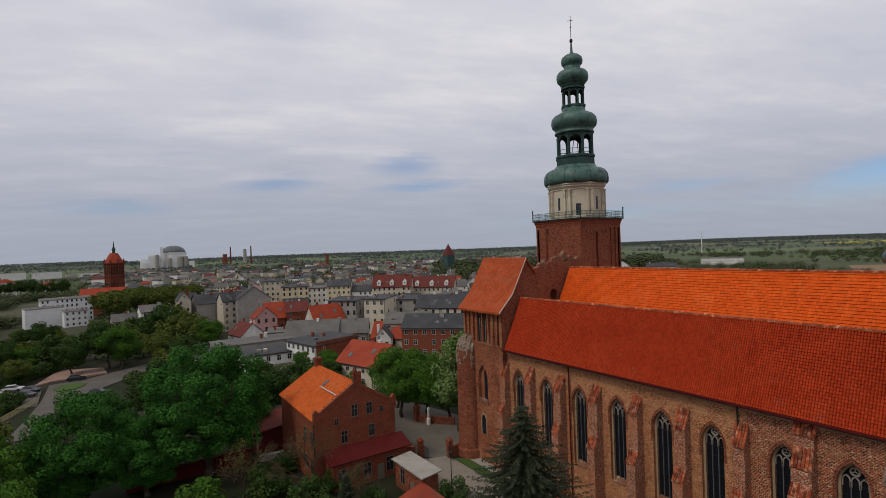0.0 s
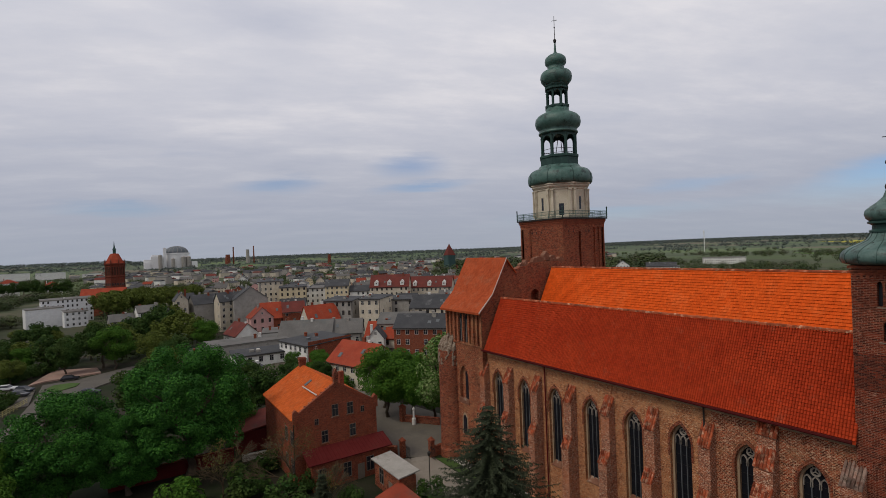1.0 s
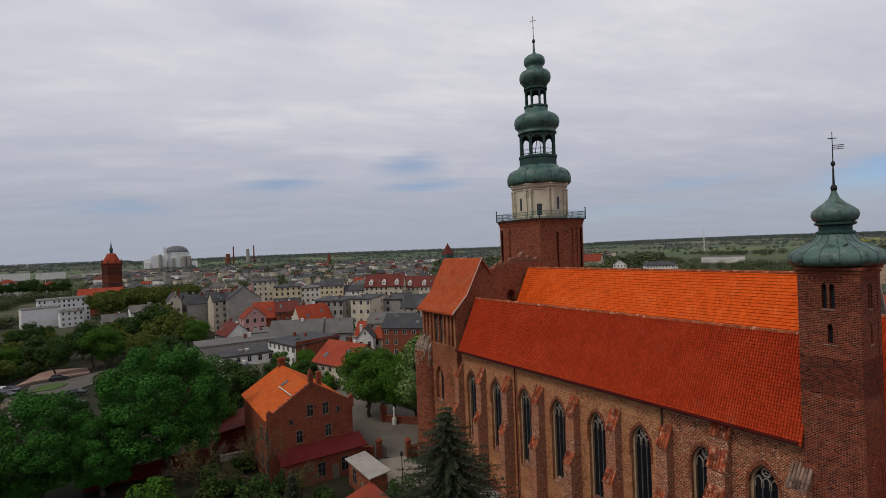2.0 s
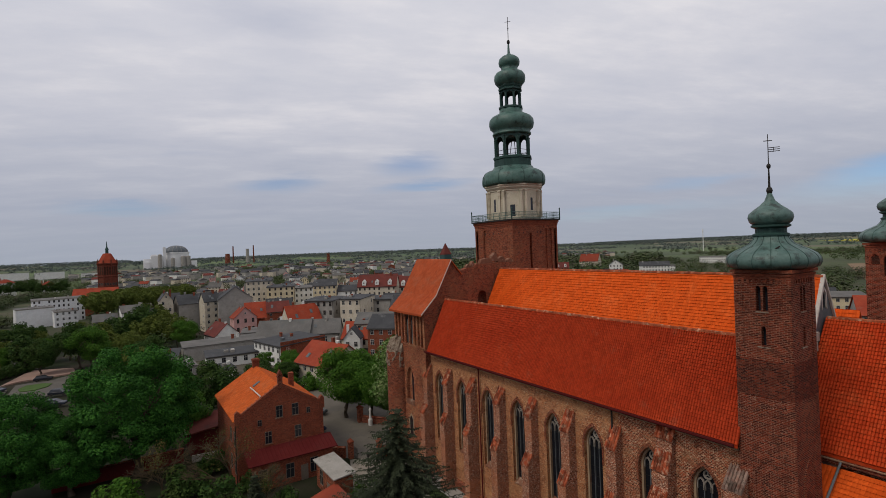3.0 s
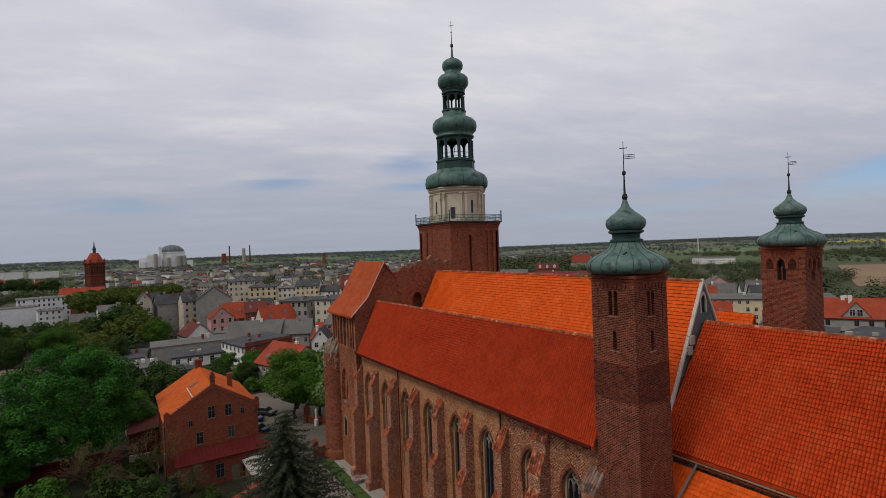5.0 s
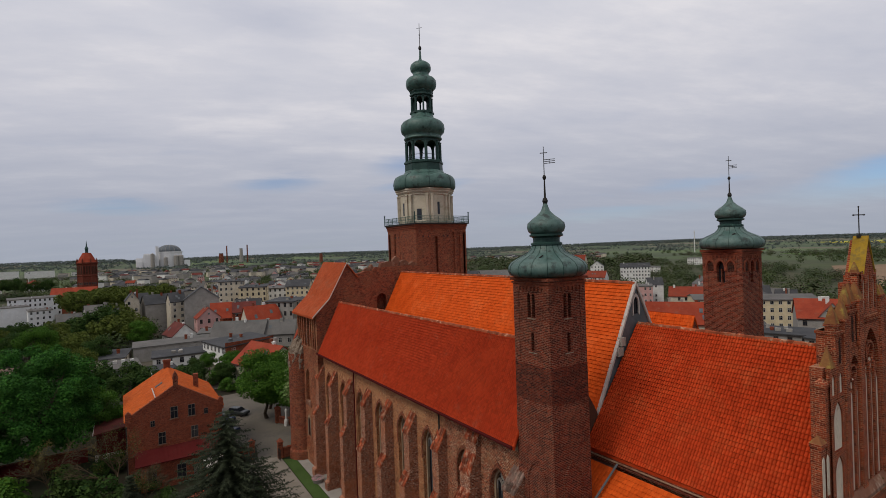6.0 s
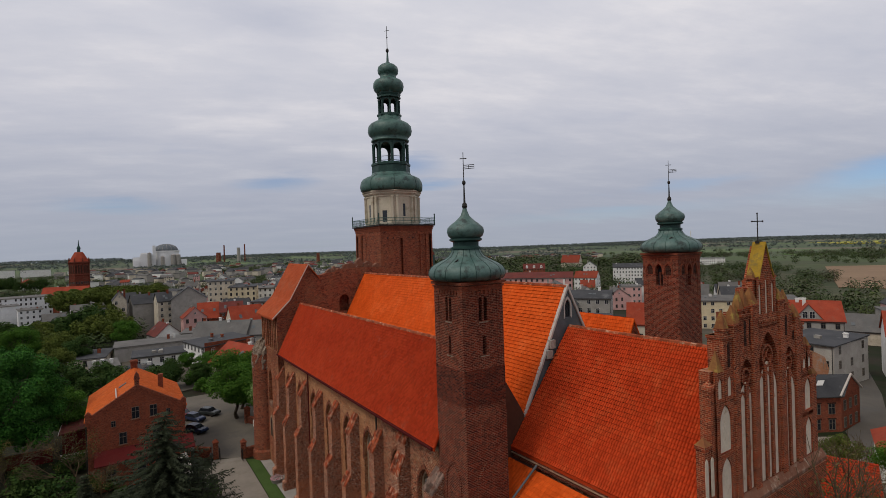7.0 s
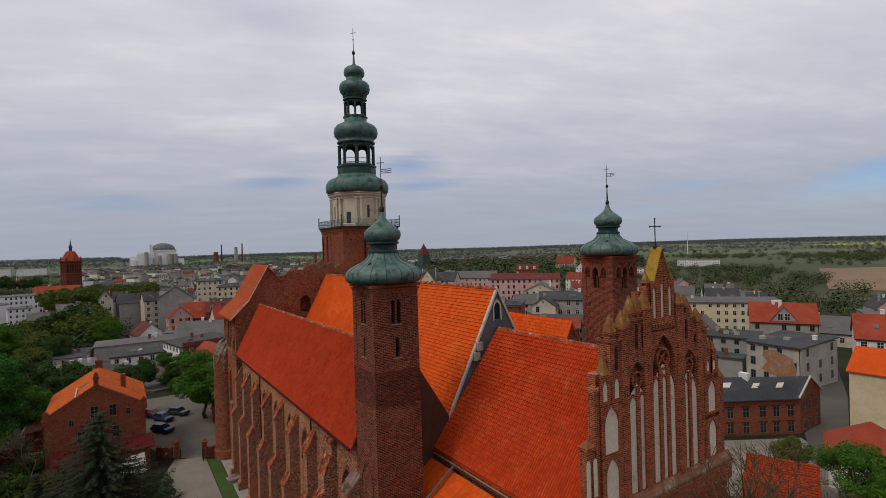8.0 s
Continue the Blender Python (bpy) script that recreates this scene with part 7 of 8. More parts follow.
BRIGHT = coloured("bright_render", (0.84, 0.83, 0.82), (0.74, 0.72, 0.70))
PALE_GREY = coloured("pale_grey_render", (0.43, 0.395, 0.345), (0.30, 0.27, 0.235))
TOWN = [
    (-117.0, 48.0, 18, 13.5, 11.0, 5.2, 9.6, CREAM_W, ROOF_RED, "E"),
    (-155.5, 74.0, 45, 12.5, 9.5, 2.8, 7.7, CREAM_W, ROOF_RED, "E"),
    (-151.1, 68.2, 56, 5.2, 6.0, 3.9, 7.2, WHITE, SLATE, "G"),
    (-131.8, 76.6, 45, 19.2, 11.0, 8.8, 12.2, BRICKW, SLATE, "E"),
    (-150.6, 47.6, 13, 16.0, 14.6, 5.7, 6.0, WHITE, SLATE, "F"),
    (-176.5, 33.2, 88, 24.0, 12.0, 3.9, 4.2, GREY, ROOF_GREY, "f"),
    (-158.5, 33.0, 86, 14.8, 8.0, 2.9, 3.2, WHITE, SLATE, "F"),
    (-201.8, 36.6, 12, 11.0, 9.0, 2.5, 6.7, WHITE, REDDARK, "E"),
    (-190.5, 49.0, 75, 14.0, 12.0, 3.9, 4.2, GREY, ROOF_GREY, "f"),
    (-175.4, 53.4, 61, 17.5, 12.0, 3.7, 8.4, GREY, ROOF_GREY, "e"),
    (-232.4, 50.2, 92, 9.4, 8.0, 4.5, 8.8, PINK, RED, "G"),
    (-245.0, 58.0, 79, 9.0, 12.0, 2.3, 9.1, BRICKW, ROOF_RED, "E"),
    (-242.0, 67.6, 79, 10.0, 12.0, 4.6, 8.9, BRICKW, REDDARK, "E"),
    (-195.2, 64.6, 98, 13.0, 9.0, 5.3, 11.2, CREAM_W, ROOF_RED, "E"),
    (-199.0, 76.0, 44, 13.0, 12.0, 12.0, 12.3, GREY, SLATE, "F"),
    (-188.5, 86.0, 40, 9.0, 13.0, 12.6, 12.9, CREAM_W, SLATE, "F"),
    (-191.7, 98.2, 49, 14.6, 12.0, 11.1, 11.4, GREY, SLATE, "F"),
    (-166.3, 101.6, 45, 19.4, 12.0, 9.4, 13.8, CREAM_W, SLATE, "E"),
    (-170.0, 64.8, 62, 12.2, 10.0, 3.8, 8.1, GREY, ROOF_GREY, "E"),
    (-155.7, 80.5, 51, 15.3, 12.0, 7.2, 10.2, CREAM_W, ROOF_GREY, "E"),
    (-273.4, 34.3, 98, 14.0, 11.0, 9.2, 13.3, GREY, SLATE, "e"),
    (-271.8, 22.8, 92, 5.5, 9.0, 11.6, 15.4, CREAM_W, SLATE, "G"),
    (-283.0, 26.0, 98, 7.5, 9.0, 9.8, 13.8, WHITE, SLATE, "e"),
    (-255.5, 51.0, 84, 15.0, 12.0, 11.2, 16.8, GREY, SLATE, "g"),
    (-262.3, 40.6, 98, 6.5, 9.0, 10.2, 14.3, CREAM_W, SLATE, "E"),
    (-264.7, 10.6, 98, 12.0, 9.0, 8.3, 11.0, WHITE, ROOF_GREY, "E"),
    (-267.0, -1.2, 98, 9.0, 8.0, 4.9, 7.8, GREY, ROOF_GREY, "E"),
    (-313.7, 75.3, 76, 14.2, 14.0, 15.6, 15.9, CREAM_W, SLATE, "F"),
    (-300.6, 85.1, 73, 15.4, 14.0, 12.2, 12.5, YELLOW, SLATE, "F"),
    (-316.1, 102.3, 68, 20.1, 14.0, 9.5, 9.8, WHITE, ROOF_GREY, "F"),
    (-292.1, 109.7, 63, 13.7, 14.0, 11.5, 15.0, YELLOW, SLATE, "E"),
    (-286.6, 122.7, 61, 16.5, 14.0, 7.8, 10.8, WHITE, SLATE, "E"),
    (-269.9, 134.3, 54, 22.7, 14.0, 10.1, 16.9, CREAM_W, REDDARK, "E"),
    (-266.4, 160.3, 48, 27.1, 14.0, 8.3, 14.5, CREAM_W, REDDARK, "E"),
    (-427.0, -44.5, 103, 20.0, 14.0, 1.6, 1.9, BRIGHT, ROOF_GREY, "f"),
    (-455.0, -34.0, 99, 30.0, 14.0, 5.0, 5.3, BRIGHT, ROOF_GREY, "F"),
    (-410.0, -26.5, 101, 12.5, 10.0, -0.6, -0.3, BRIGHT, ROOF_GREY, "F"),
    (-33.6, 153.0, -4, 11.0, 15.5, 8.8, 9.1, PALE_GREY, SLATE, "F"),
    (-48.6, 185.0, 27, 15.5, 13.0, 8.6, 13.4, GREY, ROOF_RED, "E"),
    (-83.5, 214.5, 40, 39.5, 14.0, 9.0, 10.3, YELLOW, ROOF_GREY, "E"),
    (-19.0, 169.5, 20, 16.0, 12.5, 9.6, 14.2, WHITE, ROOF_RED, "E"),
    (-84.0, 169.5, 34, 19.0, 11.0, 5.0, 11.3, CREAM_W, ROOF_RED, "E"),
    (-284.0, 426.0, 37, 26.0, 12.0, 7.0, 10.5, WHITE, SLATE, "E"),
    (-310.0, 404.0, 37, 12.0, 11.0, 8.5, 13.0, WHITE, SLATE, "G"),
    (-48.7, 158.0, 17, 11.5, 8.0, 7.5, 7.8, GREY, SLATE, "F"),
    (-58.0, 161.0, 20, 6.0, 8.0, 8.0, 11.0, GREY, ROOF_GREY, "g"),
    (-44.2, 146.5, 17, 6.5, 5.0, 4.6, 4.9, GREY, SLATE, "f"),
    (-50.0, 144.5, 17, 5.0, 5.0, 6.0, 6.3, WHITE, ROOF_GREY, "F"),
    (-46.5, 213.1, 19, 13.0, 12.0, 2.5, 7.0, CREAM_W, ROOF_GREY, "E"),
    (-179.7, 208.8, 42, 35.7, 14.0, 14.1, 16.7, PINK, REDDARK, "E"),
    (-159.1, 199.9, 40, 15.1, 12.0, 9.6, 13.2, CREAM_W, ROOF_GREY, "G"),
    (-99.7, 153.1, 35, 16.2, 12.0, 13.8, 15.9, GREY, SLATE, "E"),
    (-100.5, 144.0, 37, 7.4, 10.0, 12.4, 15.0, CREAM_W, SLATE, "G"),
    (-76.3, 120.1, 40, 19.3, 12.0, 12.2, 12.5, GREY, SLATE, "F"),
    (-71.9, 116.1, 40, 15.1, 10.0, 12.1, 13.9, BRICKW, RED, "E"),
    (-235.0, 184.0, 38, 8.8, 12.0, 12.4, 18.4, YELLOW, SLATE, "G"),
    (-237.8, 198.0, 36, 12.8, 12.0, 11.4, 16.3, CREAM_W, SLATE, "E"),
    (-235.8, 219.6, 43, 25.1, 14.0, 12.0, 15.9, PINK, ROOF_GREY, "E"),
    (-92.5, 121.8, 39, 7.3, 8.0, 15.1, 15.4, BRICKW, SLATE, "F"),
    (-261.8, 343.2, 23, 18.0, 11.0, 3.0, 8.0, WHITE, RED, "E"),
    (-473.9, 559.6, 21, 26.0, 15.0, 4.0, 14.0, CREAM_W, RED, "E"),
    (-387.2, 596.4, 33, 30.0, 12.0, -3.5, -3.2, WHITE, ROOF_GREY, "F"),
    (-368.4, 386.2, 47, 22.0, 11.0, 6.0, 11.0, BRICKW, REDDARK, "E"),
    (-437.0, 834.0, 25, 62.0, 14.0, -1.2, -0.9, WHITE, ROOF_GREY, "F"),
]
WALL_WORD = {"bright_render": "bright white rendered", "white_render": "white rendered", "cream_wall": "cream rendered", "grey_render": "grey rendered", "pale_grey_render": "patchy pale grey rendered", "yellow_render": "pale yellow rendered", "pink_render": "pink rendered", "red_brick": "red brick"}
ROOF_WORD = {"town_tile": "an orange-red tiled roof", "dark_red_tile": "a dark red tiled roof", "old_red_tile": "a weathered red tiled roof", "tar_paper": "a dark tarred roof", "grey_felt": "a grey felt roof"}


def words(wall, roof, kind="town house"):
    return f"{WALL_WORD[wall.name]} {kind} with {ROOF_WORD[roof.name]}"


for i, (x, y, rot, w, d, ze, zr, wall, roof, style) in enumerate(TOWN):
    building(x, y, rot, w, d, ze, zr, wall, roof, style.upper(), words(wall, roof), True, i, blank=style.islower(), flat=style == "f", furnished=style in "EF" and x > -320)
# long brick house with slate roof east of the church, and its neighbours along the street
def corner_house():
    """Brick house on a crooked street corner, its end wall set at an angle to the front."""
    e = thing("brick_corner_house", "red brick house with a dark slate roof and skylights", "house", (-26, 112, 0))
    a, b, c, d = Vector((-31.0, 100.6)), Vector((-19.3, 119.5)), Vector((-19.1, 126.8)), Vector((-37.0, 105.0))
    r0, r1 = Vector((-33.6, 103.6)), Vector((-19.2, 123.0))
    off = Vector((26, -112, 0))
    def put(g, name, mat, label=""):
        o = g.ob(name, mat, e, label)
        o.location = off
        return o
    g = Geo()
    v = [(*p, z) for z in (-0.6, 6.0) for p in (a, b, c, d)] + [(*r0, 8.6), (*r1, 8.6)]
    g.add(v, [(0, 1, 5, 4), (2, 3, 7, 6), (1, 2, 6, 9, 5), (3, 0, 4, 8, 7)])
    put(g, "wall_body", BRICKW, "red brick walls")
    for lo, hi, n in ((a, b, -1), (d, c, 1)):
        g = Geo()
        w = (hi - lo).normalized()
        side = Vector((-w.y, w.x)) * n * 0.35
        p, q = lo + side, hi + side + w * 0.25
        slab(g, [(*p, 5.8), (*q, 5.8), (*(r1 + w * 0.3), 8.75), (*r0, 8.75)], 0.16)
        put(g, "roof_slope", SLATE)
    g = Geo()
    g.bar((b.x + 0.1, b.y - 0.5, 5.85), (r1.x + 0.15, r1.y, 8.8), 0.16)
    g.bar((r1.x + 0.15, r1.y, 8.8), (c.x + 0.15, c.y + 0.5, 5.85), 0.16)
    put(g, "verge", PALE_TRIM, "pale sheet-covered verge")
    w = (b - a).normalized()
    ang = math.degrees(math.atan2(w.y, w.x))
    g = Geo()
    p = a - Vector((-w.y, w.x)) * 0.45
    q = b - Vector((-w.y, w.x)) * 0.45
    g.bar((*p, 5.72), (*q, 5.72), 0.07, 6)
    put(g, "gutter", IRON)
    n = Vector((w.y, -w.x)) * 0.03
    for s in (1.6, 4.0, 6.2, 9.0, 11.6, 14.4):
        for z, me in ((2.9, WIN_D), (0.4, WIN_D)):
            m = b - w * s + n
            o = hang("window", me, e, Matrix.Translation(off) @ pose(m.x, m.y, z, 0, 0, ang) @ Matrix.Diagonal((0.95, 1, 0.85, 1)))
            lintel = Geo().box(-0.75, -0.06, 1.98, 0.75, 0.04, 2.2)
            lintel.ob("lintel", BRICK_SHADE_LINTEL, o)
    u = (c - b).normalized()
    n2 = Vector((u.y, -u.x)) * 0.03
    for s in (1.3, 3.4, 5.6):
        for z in (3.2, 0.4):
            m = b + u * s + n2
            hang("window", WIN_D, e, Matrix.Translation(off) @ pose(m.x, m.y, z, 0, 0, math.degrees(math.atan2(u.y, u.x))) @ Matrix.Diagonal((0.8, 1, 0.85, 1)))
    for s, k, wd in ((13.2, 0.5, 1.0), (8.0, 0.45, 0.55), (4.0, 0.45, 0.55)):
        p0, p1 = b - w * s, r1 - (r1 - r0).normalized() * s * 0.98
        f = lambda t, h: Vector((*p0.lerp(p1, t), 6.5 + 2.7 * t + h))
        side3 = Vector((w.x, w.y, 0)) * wd
        g = Geo()
        slab(g, [f(k - 0.11, 0.05) - side3, f(k - 0.11, 0.05) + side3, f(k + 0.11, 0.05) + side3, f(k + 0.11, 0.05) - side3], 0.12)
        put(g, "skylight", FRAME_W, "pale skylight")
    for s in (10.5,):
        m = r1 - (r1 - r0).normalized() * s
        put(Geo().box(m.x - 0.7, m.y - 0.4, 7.6, m.x + 0.7, m.y + 0.4, 9.5), "chimney", WHITE)


corner_house()
building(-7.0, 131.5, 4, 16.0, 11.0, 10.3, 13.3, YELLOW, TILE_ORANGE, "E", "pale yellow rendered house with an orange tiled roof", True, 201, blank=True)
low_house = building(-10.6, 91.8, 20, 6.4, 13.0, 3.2, 5.9, WHITE, ROOF_RED, "E", "low white house with a red pantiled roof", True, 202, name="cottage")
tiles("roof_tiles", low_house, (-3.55, -6.85, 3.16), (1, 0, 0), (0, 6.85, 2.85), 7.1, math.hypot(6.85, 2.85), TILE_RED, 0.26, 0.40, 0.05, 0.09, "red pantiles", None, 51)
building(-7.0, 108.1, 20, 9.0, 9.0, 4.2, 7.9, WHITE, ROOF_RED, "P", "low white house with a red tiled hipped roof", True, 203, name="cottage")
# brick end wall of the long white workshop
g = Geo()
g.box(8.0, -7.2, 0.0, 8.06, 7.2, 7.2)
o = g.ob("brick_end_wall", BRICKW, None, "red brick end wall")
o.parent = [ob for ob in bpy.data.objects if ob.parent is None and abs(ob.location.x + 150.6) < 0.01 and abs(ob.location.y - 47.6) < 0.01][0]
# bare brick showing where the plaster has come off a grey house
g = Geo()
g.prism([(-2.4, 3.4), (-0.6, 2.6), (1.6, 2.2), (4.3, 2.4), (4.6, 4.2), (3.9, 6.6), (2.4, 7.2), (0.4, 7.9), (-1.6, 7.7), (-2.2, 6.4), (-1.2, 5.2)], -7.78, -7.65, lambda a, b, c: (a, c, b))
o = g.ob("bare_patch", surface("bare_plaster", (0.36, 0.16, 0.085), (0.42, 0.21, 0.12), 0.8, 5, 0.95, 0.02, stain=(0.27, 0.24, 0.21), stain_scale=0.7), None)
patched = [ob for ob in bpy.data.objects if ob.parent is None and abs(ob.location.x + 33.6) < 0.01 and abs(ob.location.y - 153.0) < 0.01][0]
o.parent = patched


dorm = thing("roof_dormer", "grey triangular dormer gable on a red tiled roof", "dormer", (-48.6, 185.0, 0))
dorm.rotation_euler = (0, 0, radians(27))
Geo().prism([(-3.1, 9.0), (3.1, 9.0), (0, 12.9)], -6.2, -1.0, lambda a, b, c: (a, c, b)).ob("gable", GREY, dorm)
for s in (-1, 1):
    g = Geo()
    slab(g, [(s * 3.4, -6.45, 8.85), (0, -6.45, 13.1), (0, -1.0, 13.1), (s * 3.4, -1.0, 8.85)], 0.15)
    g.ob("dormer_slope", ROOF_RED, dorm)
    hang("window", WIN_W, dorm, pose(s * 0.8, -6.22, 9.2))

# landmark: brick water tower
wt = thing("water_tower", "dark red brick water tower with an orange roof and lantern spire", "tower", (-506.6, -4.5, hgt(-506, -4)))
b = 0 - hgt(-506, -4)
WT_BRICK = brickwork("water_tower_brick", (0.05, 0.010, 0.007), (0.17, 0.032, 0.016), (0.13, 0.06, 0.04), wide=0.32, high=0.115, dark=(0.03, 0.01, 0.007))
Geo().lathe([(7.3, 0), (7.3, b + 17.4)], 0, 0, 8, E8).ob("base", WT_BRICK, wt)
Geo().lathe([(7.3, b + 17.2), (7.7, b + 17.8), (7.7, b + 18.3), (7.35, b + 18.5), (7.35, b + 27.2), (7.6, b + 27.5), (8.2, b + 28.2), (8.2, b + 29.2)], 0, 0, 8, E8).ob("tank_storey", WT_BRICK, wt)
Geo().lathe([(7.6, b + 29.2), (6.9, b + 30.2), (3.3, b + 36.8), (2.6, b + 37.2)], 0, 0, 8, E8).ob("roof", ROOF_RED, wt)
g = Geo()
g.lathe([(1.25, b + 36.8), (1.2, b + 40.0), (1.6, b + 40.3), (0.6, b + 42.6), (0.1, b + 47.5)], 0, 0, 8, E8)
g.ob("spire", COPPER_DARK, wt, "dark lantern spire")
for i in range(8):
    an, an2 = E8 + i * math.pi / 4, i * math.pi / 4
    Geo().lathe([(0.35, 2), (0.35, b + 26.5), (0.6, b + 27), (0.6, b + 31.0), (0.05, b + 32.6)], 7.3 * math.cos(an), 7.3 * math.sin(an), 6).ob("corner_turret", WT_BRICK, wt)
    for q in (-1.75, 0, 1.75):
        g = Geo()
        # niches are flat dark plates, their shade given by colour
        g.prism(round_arch(q, 1.15, b + 19.2, b + 26.2), -6.84, -6.74, lambda u, v, w_, ca=math.cos(an2 + math.pi / 2), sa=math.sin(an2 + math.pi / 2): (ca * u - sa * w_, sa * u + ca * w_, v))
        g.ob("arched_niche", BRICK_SHADE_LINTEL, wt, "flat dark plate for the shade of an arched niche")
        hang("window", WIN_D, wt, pose(6.78 * math.cos(an2) - q * math.sin(an2), 6.78 * math.sin(an2) + q * math.cos(an2), b + 10.5, 0, 0, math.degrees(an2) + 90))
building(-486.0, -12.0, 80, 30, 12, 4.0, 9.5, BRICKW, ROOF_RED, "E", "low red-roofed lodge at the foot of the water tower", False, 303, name="lodge")
# white hall with a grey dome
dome = thing("domed_hall", "white industrial hall with a large grey dome", "hall", (-1998, 168, hgt(-1998, 168) + 8))
b = -hgt(-1998, 168) - 8
dome.scale = (1.5, 1.5, 1.35)
Geo().lathe([(27, 0), (27, b + 33)], 0, 0, 40).ob("drum", BRIGHT, dome)
Geo().lathe([(25.6, b + 33.2), (24.4, b + 40), (20.0, b + 46.4), (13, b + 50.6), (5, b + 52.8), (0.2, b + 53.3)], 0, 0, 40).ob("dome", surface("dome_sheet", (0.10, 0.115, 0.13), (0.14, 0.155, 0.17), 0.1, 1.0, 0.6, 0.0), dome, "blue-grey sheet dome", smooth=True)
Geo().lathe([(27, b + 32), (28.2, b + 32.3), (28.2, b + 35.2), (25.4, b + 35.2), (25.4, b + 32)], 0, 0, 40).ob("rim", BRIGHT, dome, "white rim round the dome")
for k in range(16):
    an = k * math.pi / 8
    g = Geo()
    for (r0, z0), (r1, z1) in zip(((25.6, 34), (24.4, 40), (20.0, 46.4), (13, 50.6)), ((24.4, 40), (20.0, 46.4), (13, 50.6), (5, 52.8))):
        cone(g, Vector((r0 * math.cos(an), r0 * math.sin(an), b + z0)), Vector((r1 * math.cos(an), r1 * math.sin(an), b + z1)), 0.35, 0.35, 4)
    g.ob("rib", CONCRETE, dome)
for x, y, w, d, h in ((20, -42, 26, 24, 27), (20, -58, 24, 20, 20), (18, -46, 14, 12, 31), (22, -26, 7, 6, 49), (24, 34, 20, 12, 12), (24, 4, 4, 22, 20), (24, -62, 30, 10, 12)):
    Geo().box(x - w / 2, y - d / 2, 0, x + w / 2, y + d / 2, b + h).ob("wing", BRIGHT, dome)
for x, y, r, h in ((30, 12, 5, 24), (30, 22, 5, 24), (32, -10, 4, 20), (34, -36, 4, 30)):
    Geo().lathe([(r, 0), (r, b + h), (0.1, b + h + 2)], x, y, 16).ob("silo", CONCRETE, dome, "grey silo")
for k, (x, y, h, r, m) in enumerate(((-2172, 388, 66, 3.2, BRICK_DARK), (-2160, 465, 68, 3.2, BRICK_DARK), (-2155, 440, 54, 8, CONCRETE), (-2165, 365, 36, 11, BRICK_DARK), (-1500, 548, 24, 6, BRICK_DARK))):
    c = thing("factory_chimney" if r < 5 else "silo", "tall dark brick factory chimney" if r < 5 else "bulky factory silo on the town's edge", "chimney" if r < 5 else "silo", (x, y, hgt(x, y)))
    Geo().lathe([(r, 0), (r * 0.75, h - hgt(x, y)), (r * 0.85, h - hgt(x, y) + 1)], 0, 0, 16).ob("shaft", m, c)
ft = thing("green_block_tower", "dark green tower block with a steep red roof", "tower", (-640, 425, hgt(-640, 425)))
b = -hgt(-640, 425)
Geo().box(-6.5, -6.5, 0, 6.5, 6.5, b + 20).ob("wall_body", surface("green_block", (0.035, 0.075, 0.07), (0.05, 0.095, 0.09), 0.1, 2, 0.7, 0.0), ft)
g = Geo()
g.add([(-6.8, -6.8, b + 20), (6.8, -6.8, b + 20), (6.8, 6.8, b + 20), (-6.8, 6.8, b + 20), (0, 0, b + 38)], [(0, 1, 4), (1, 2, 4), (2, 3, 4), (3, 0, 4)])
g.ob("roof", ROOF_DARK, ft, "steep pointed red roof")
for x, y, h in ((-745, 1330, 46),):
    m = thing("mast", "slim white mast on the plain", "mast", (x, y, hgt(x, y)))
    Geo().lathe([(1.3, 0), (0.9, h - hgt(x, y)), (1.6, h + 2 - hgt(x, y)), (0.3, h + 8 - hgt(x, y))], 0, 0, 10).ob("shaft", WHITE, m)

building(-171.0, 15.0, 80, 9.4, 12, 2.6, 2.9, CREAM_W, SLATE, "F", "low tan shed with a flat tarred roof", True, 401, name="shed", storeys=1)
building(-155.0, 18.6, 95, 6.6, 9, 2.1, 2.5, GREY, ROOF_GREY, "F", "low grey shed with a pale felt roof", True, 402, name="shed", storeys=1)
building(-141.8, 27.0, 100, 5.6, 5, 2.2, 2.5, WHITE, SLATE, "F", "low white shed with a dark roof", True, 403, name="shed", storeys=1)
building(-147.5, 11.5, 97, 5.0, 5, 1.8, 2.1, CREAM_W, SLATE, "F", "small open-fronted shed with a dark roof", True, 404, name="shed", storeys=1)

# far housing blocks and villas beyond the park
for x, y, w, ze in ((-1490.0, -214.0, 74, 9.0), (-1500.0, -140.0, 56, 7.5), (-1505.0, -55.0, 50, 0.8)):
    building(x, y, 96, w, 14, ze, ze + 0.3, WHITE, ROOF_GREY, "F", "long white housing block on the plain", False, int(w), name="housing_block", flat=True)
building(-886.0, -128.0, 96, 22, 14, 5.5, 11.5, WHITE, ROOF_OLD, "P", "pale villa with a red hipped roof among trees", False, 301, name="villa")
building(-845.0, -78.0, 96, 22, 14, 0.0, 6.8, WHITE, ROOF_OLD, "P", "pale villa with a red hipped roof among trees", False, 302, name="villa")

# the rest of the roofs, street by street
rng = random.Random(5)
taken = [(t[0], t[1], max(t[3], t[4]) * 0.62) for t in TOWN] + [(-27, 113, 14), (-7, 131, 13), (-11, 91, 8), (-7, 110, 8)]
WALLS = (WHITE, CREAM_W, GREY, GREY, CREAM_W, YELLOW, BRICKW, WHITE, PINK)
ROOFS = (SLATE, ROOF_GREY, SLATE, ROOF_OLD, ROOF_GREY, ROOF_DARK, SLATE, ROOF_GREY)


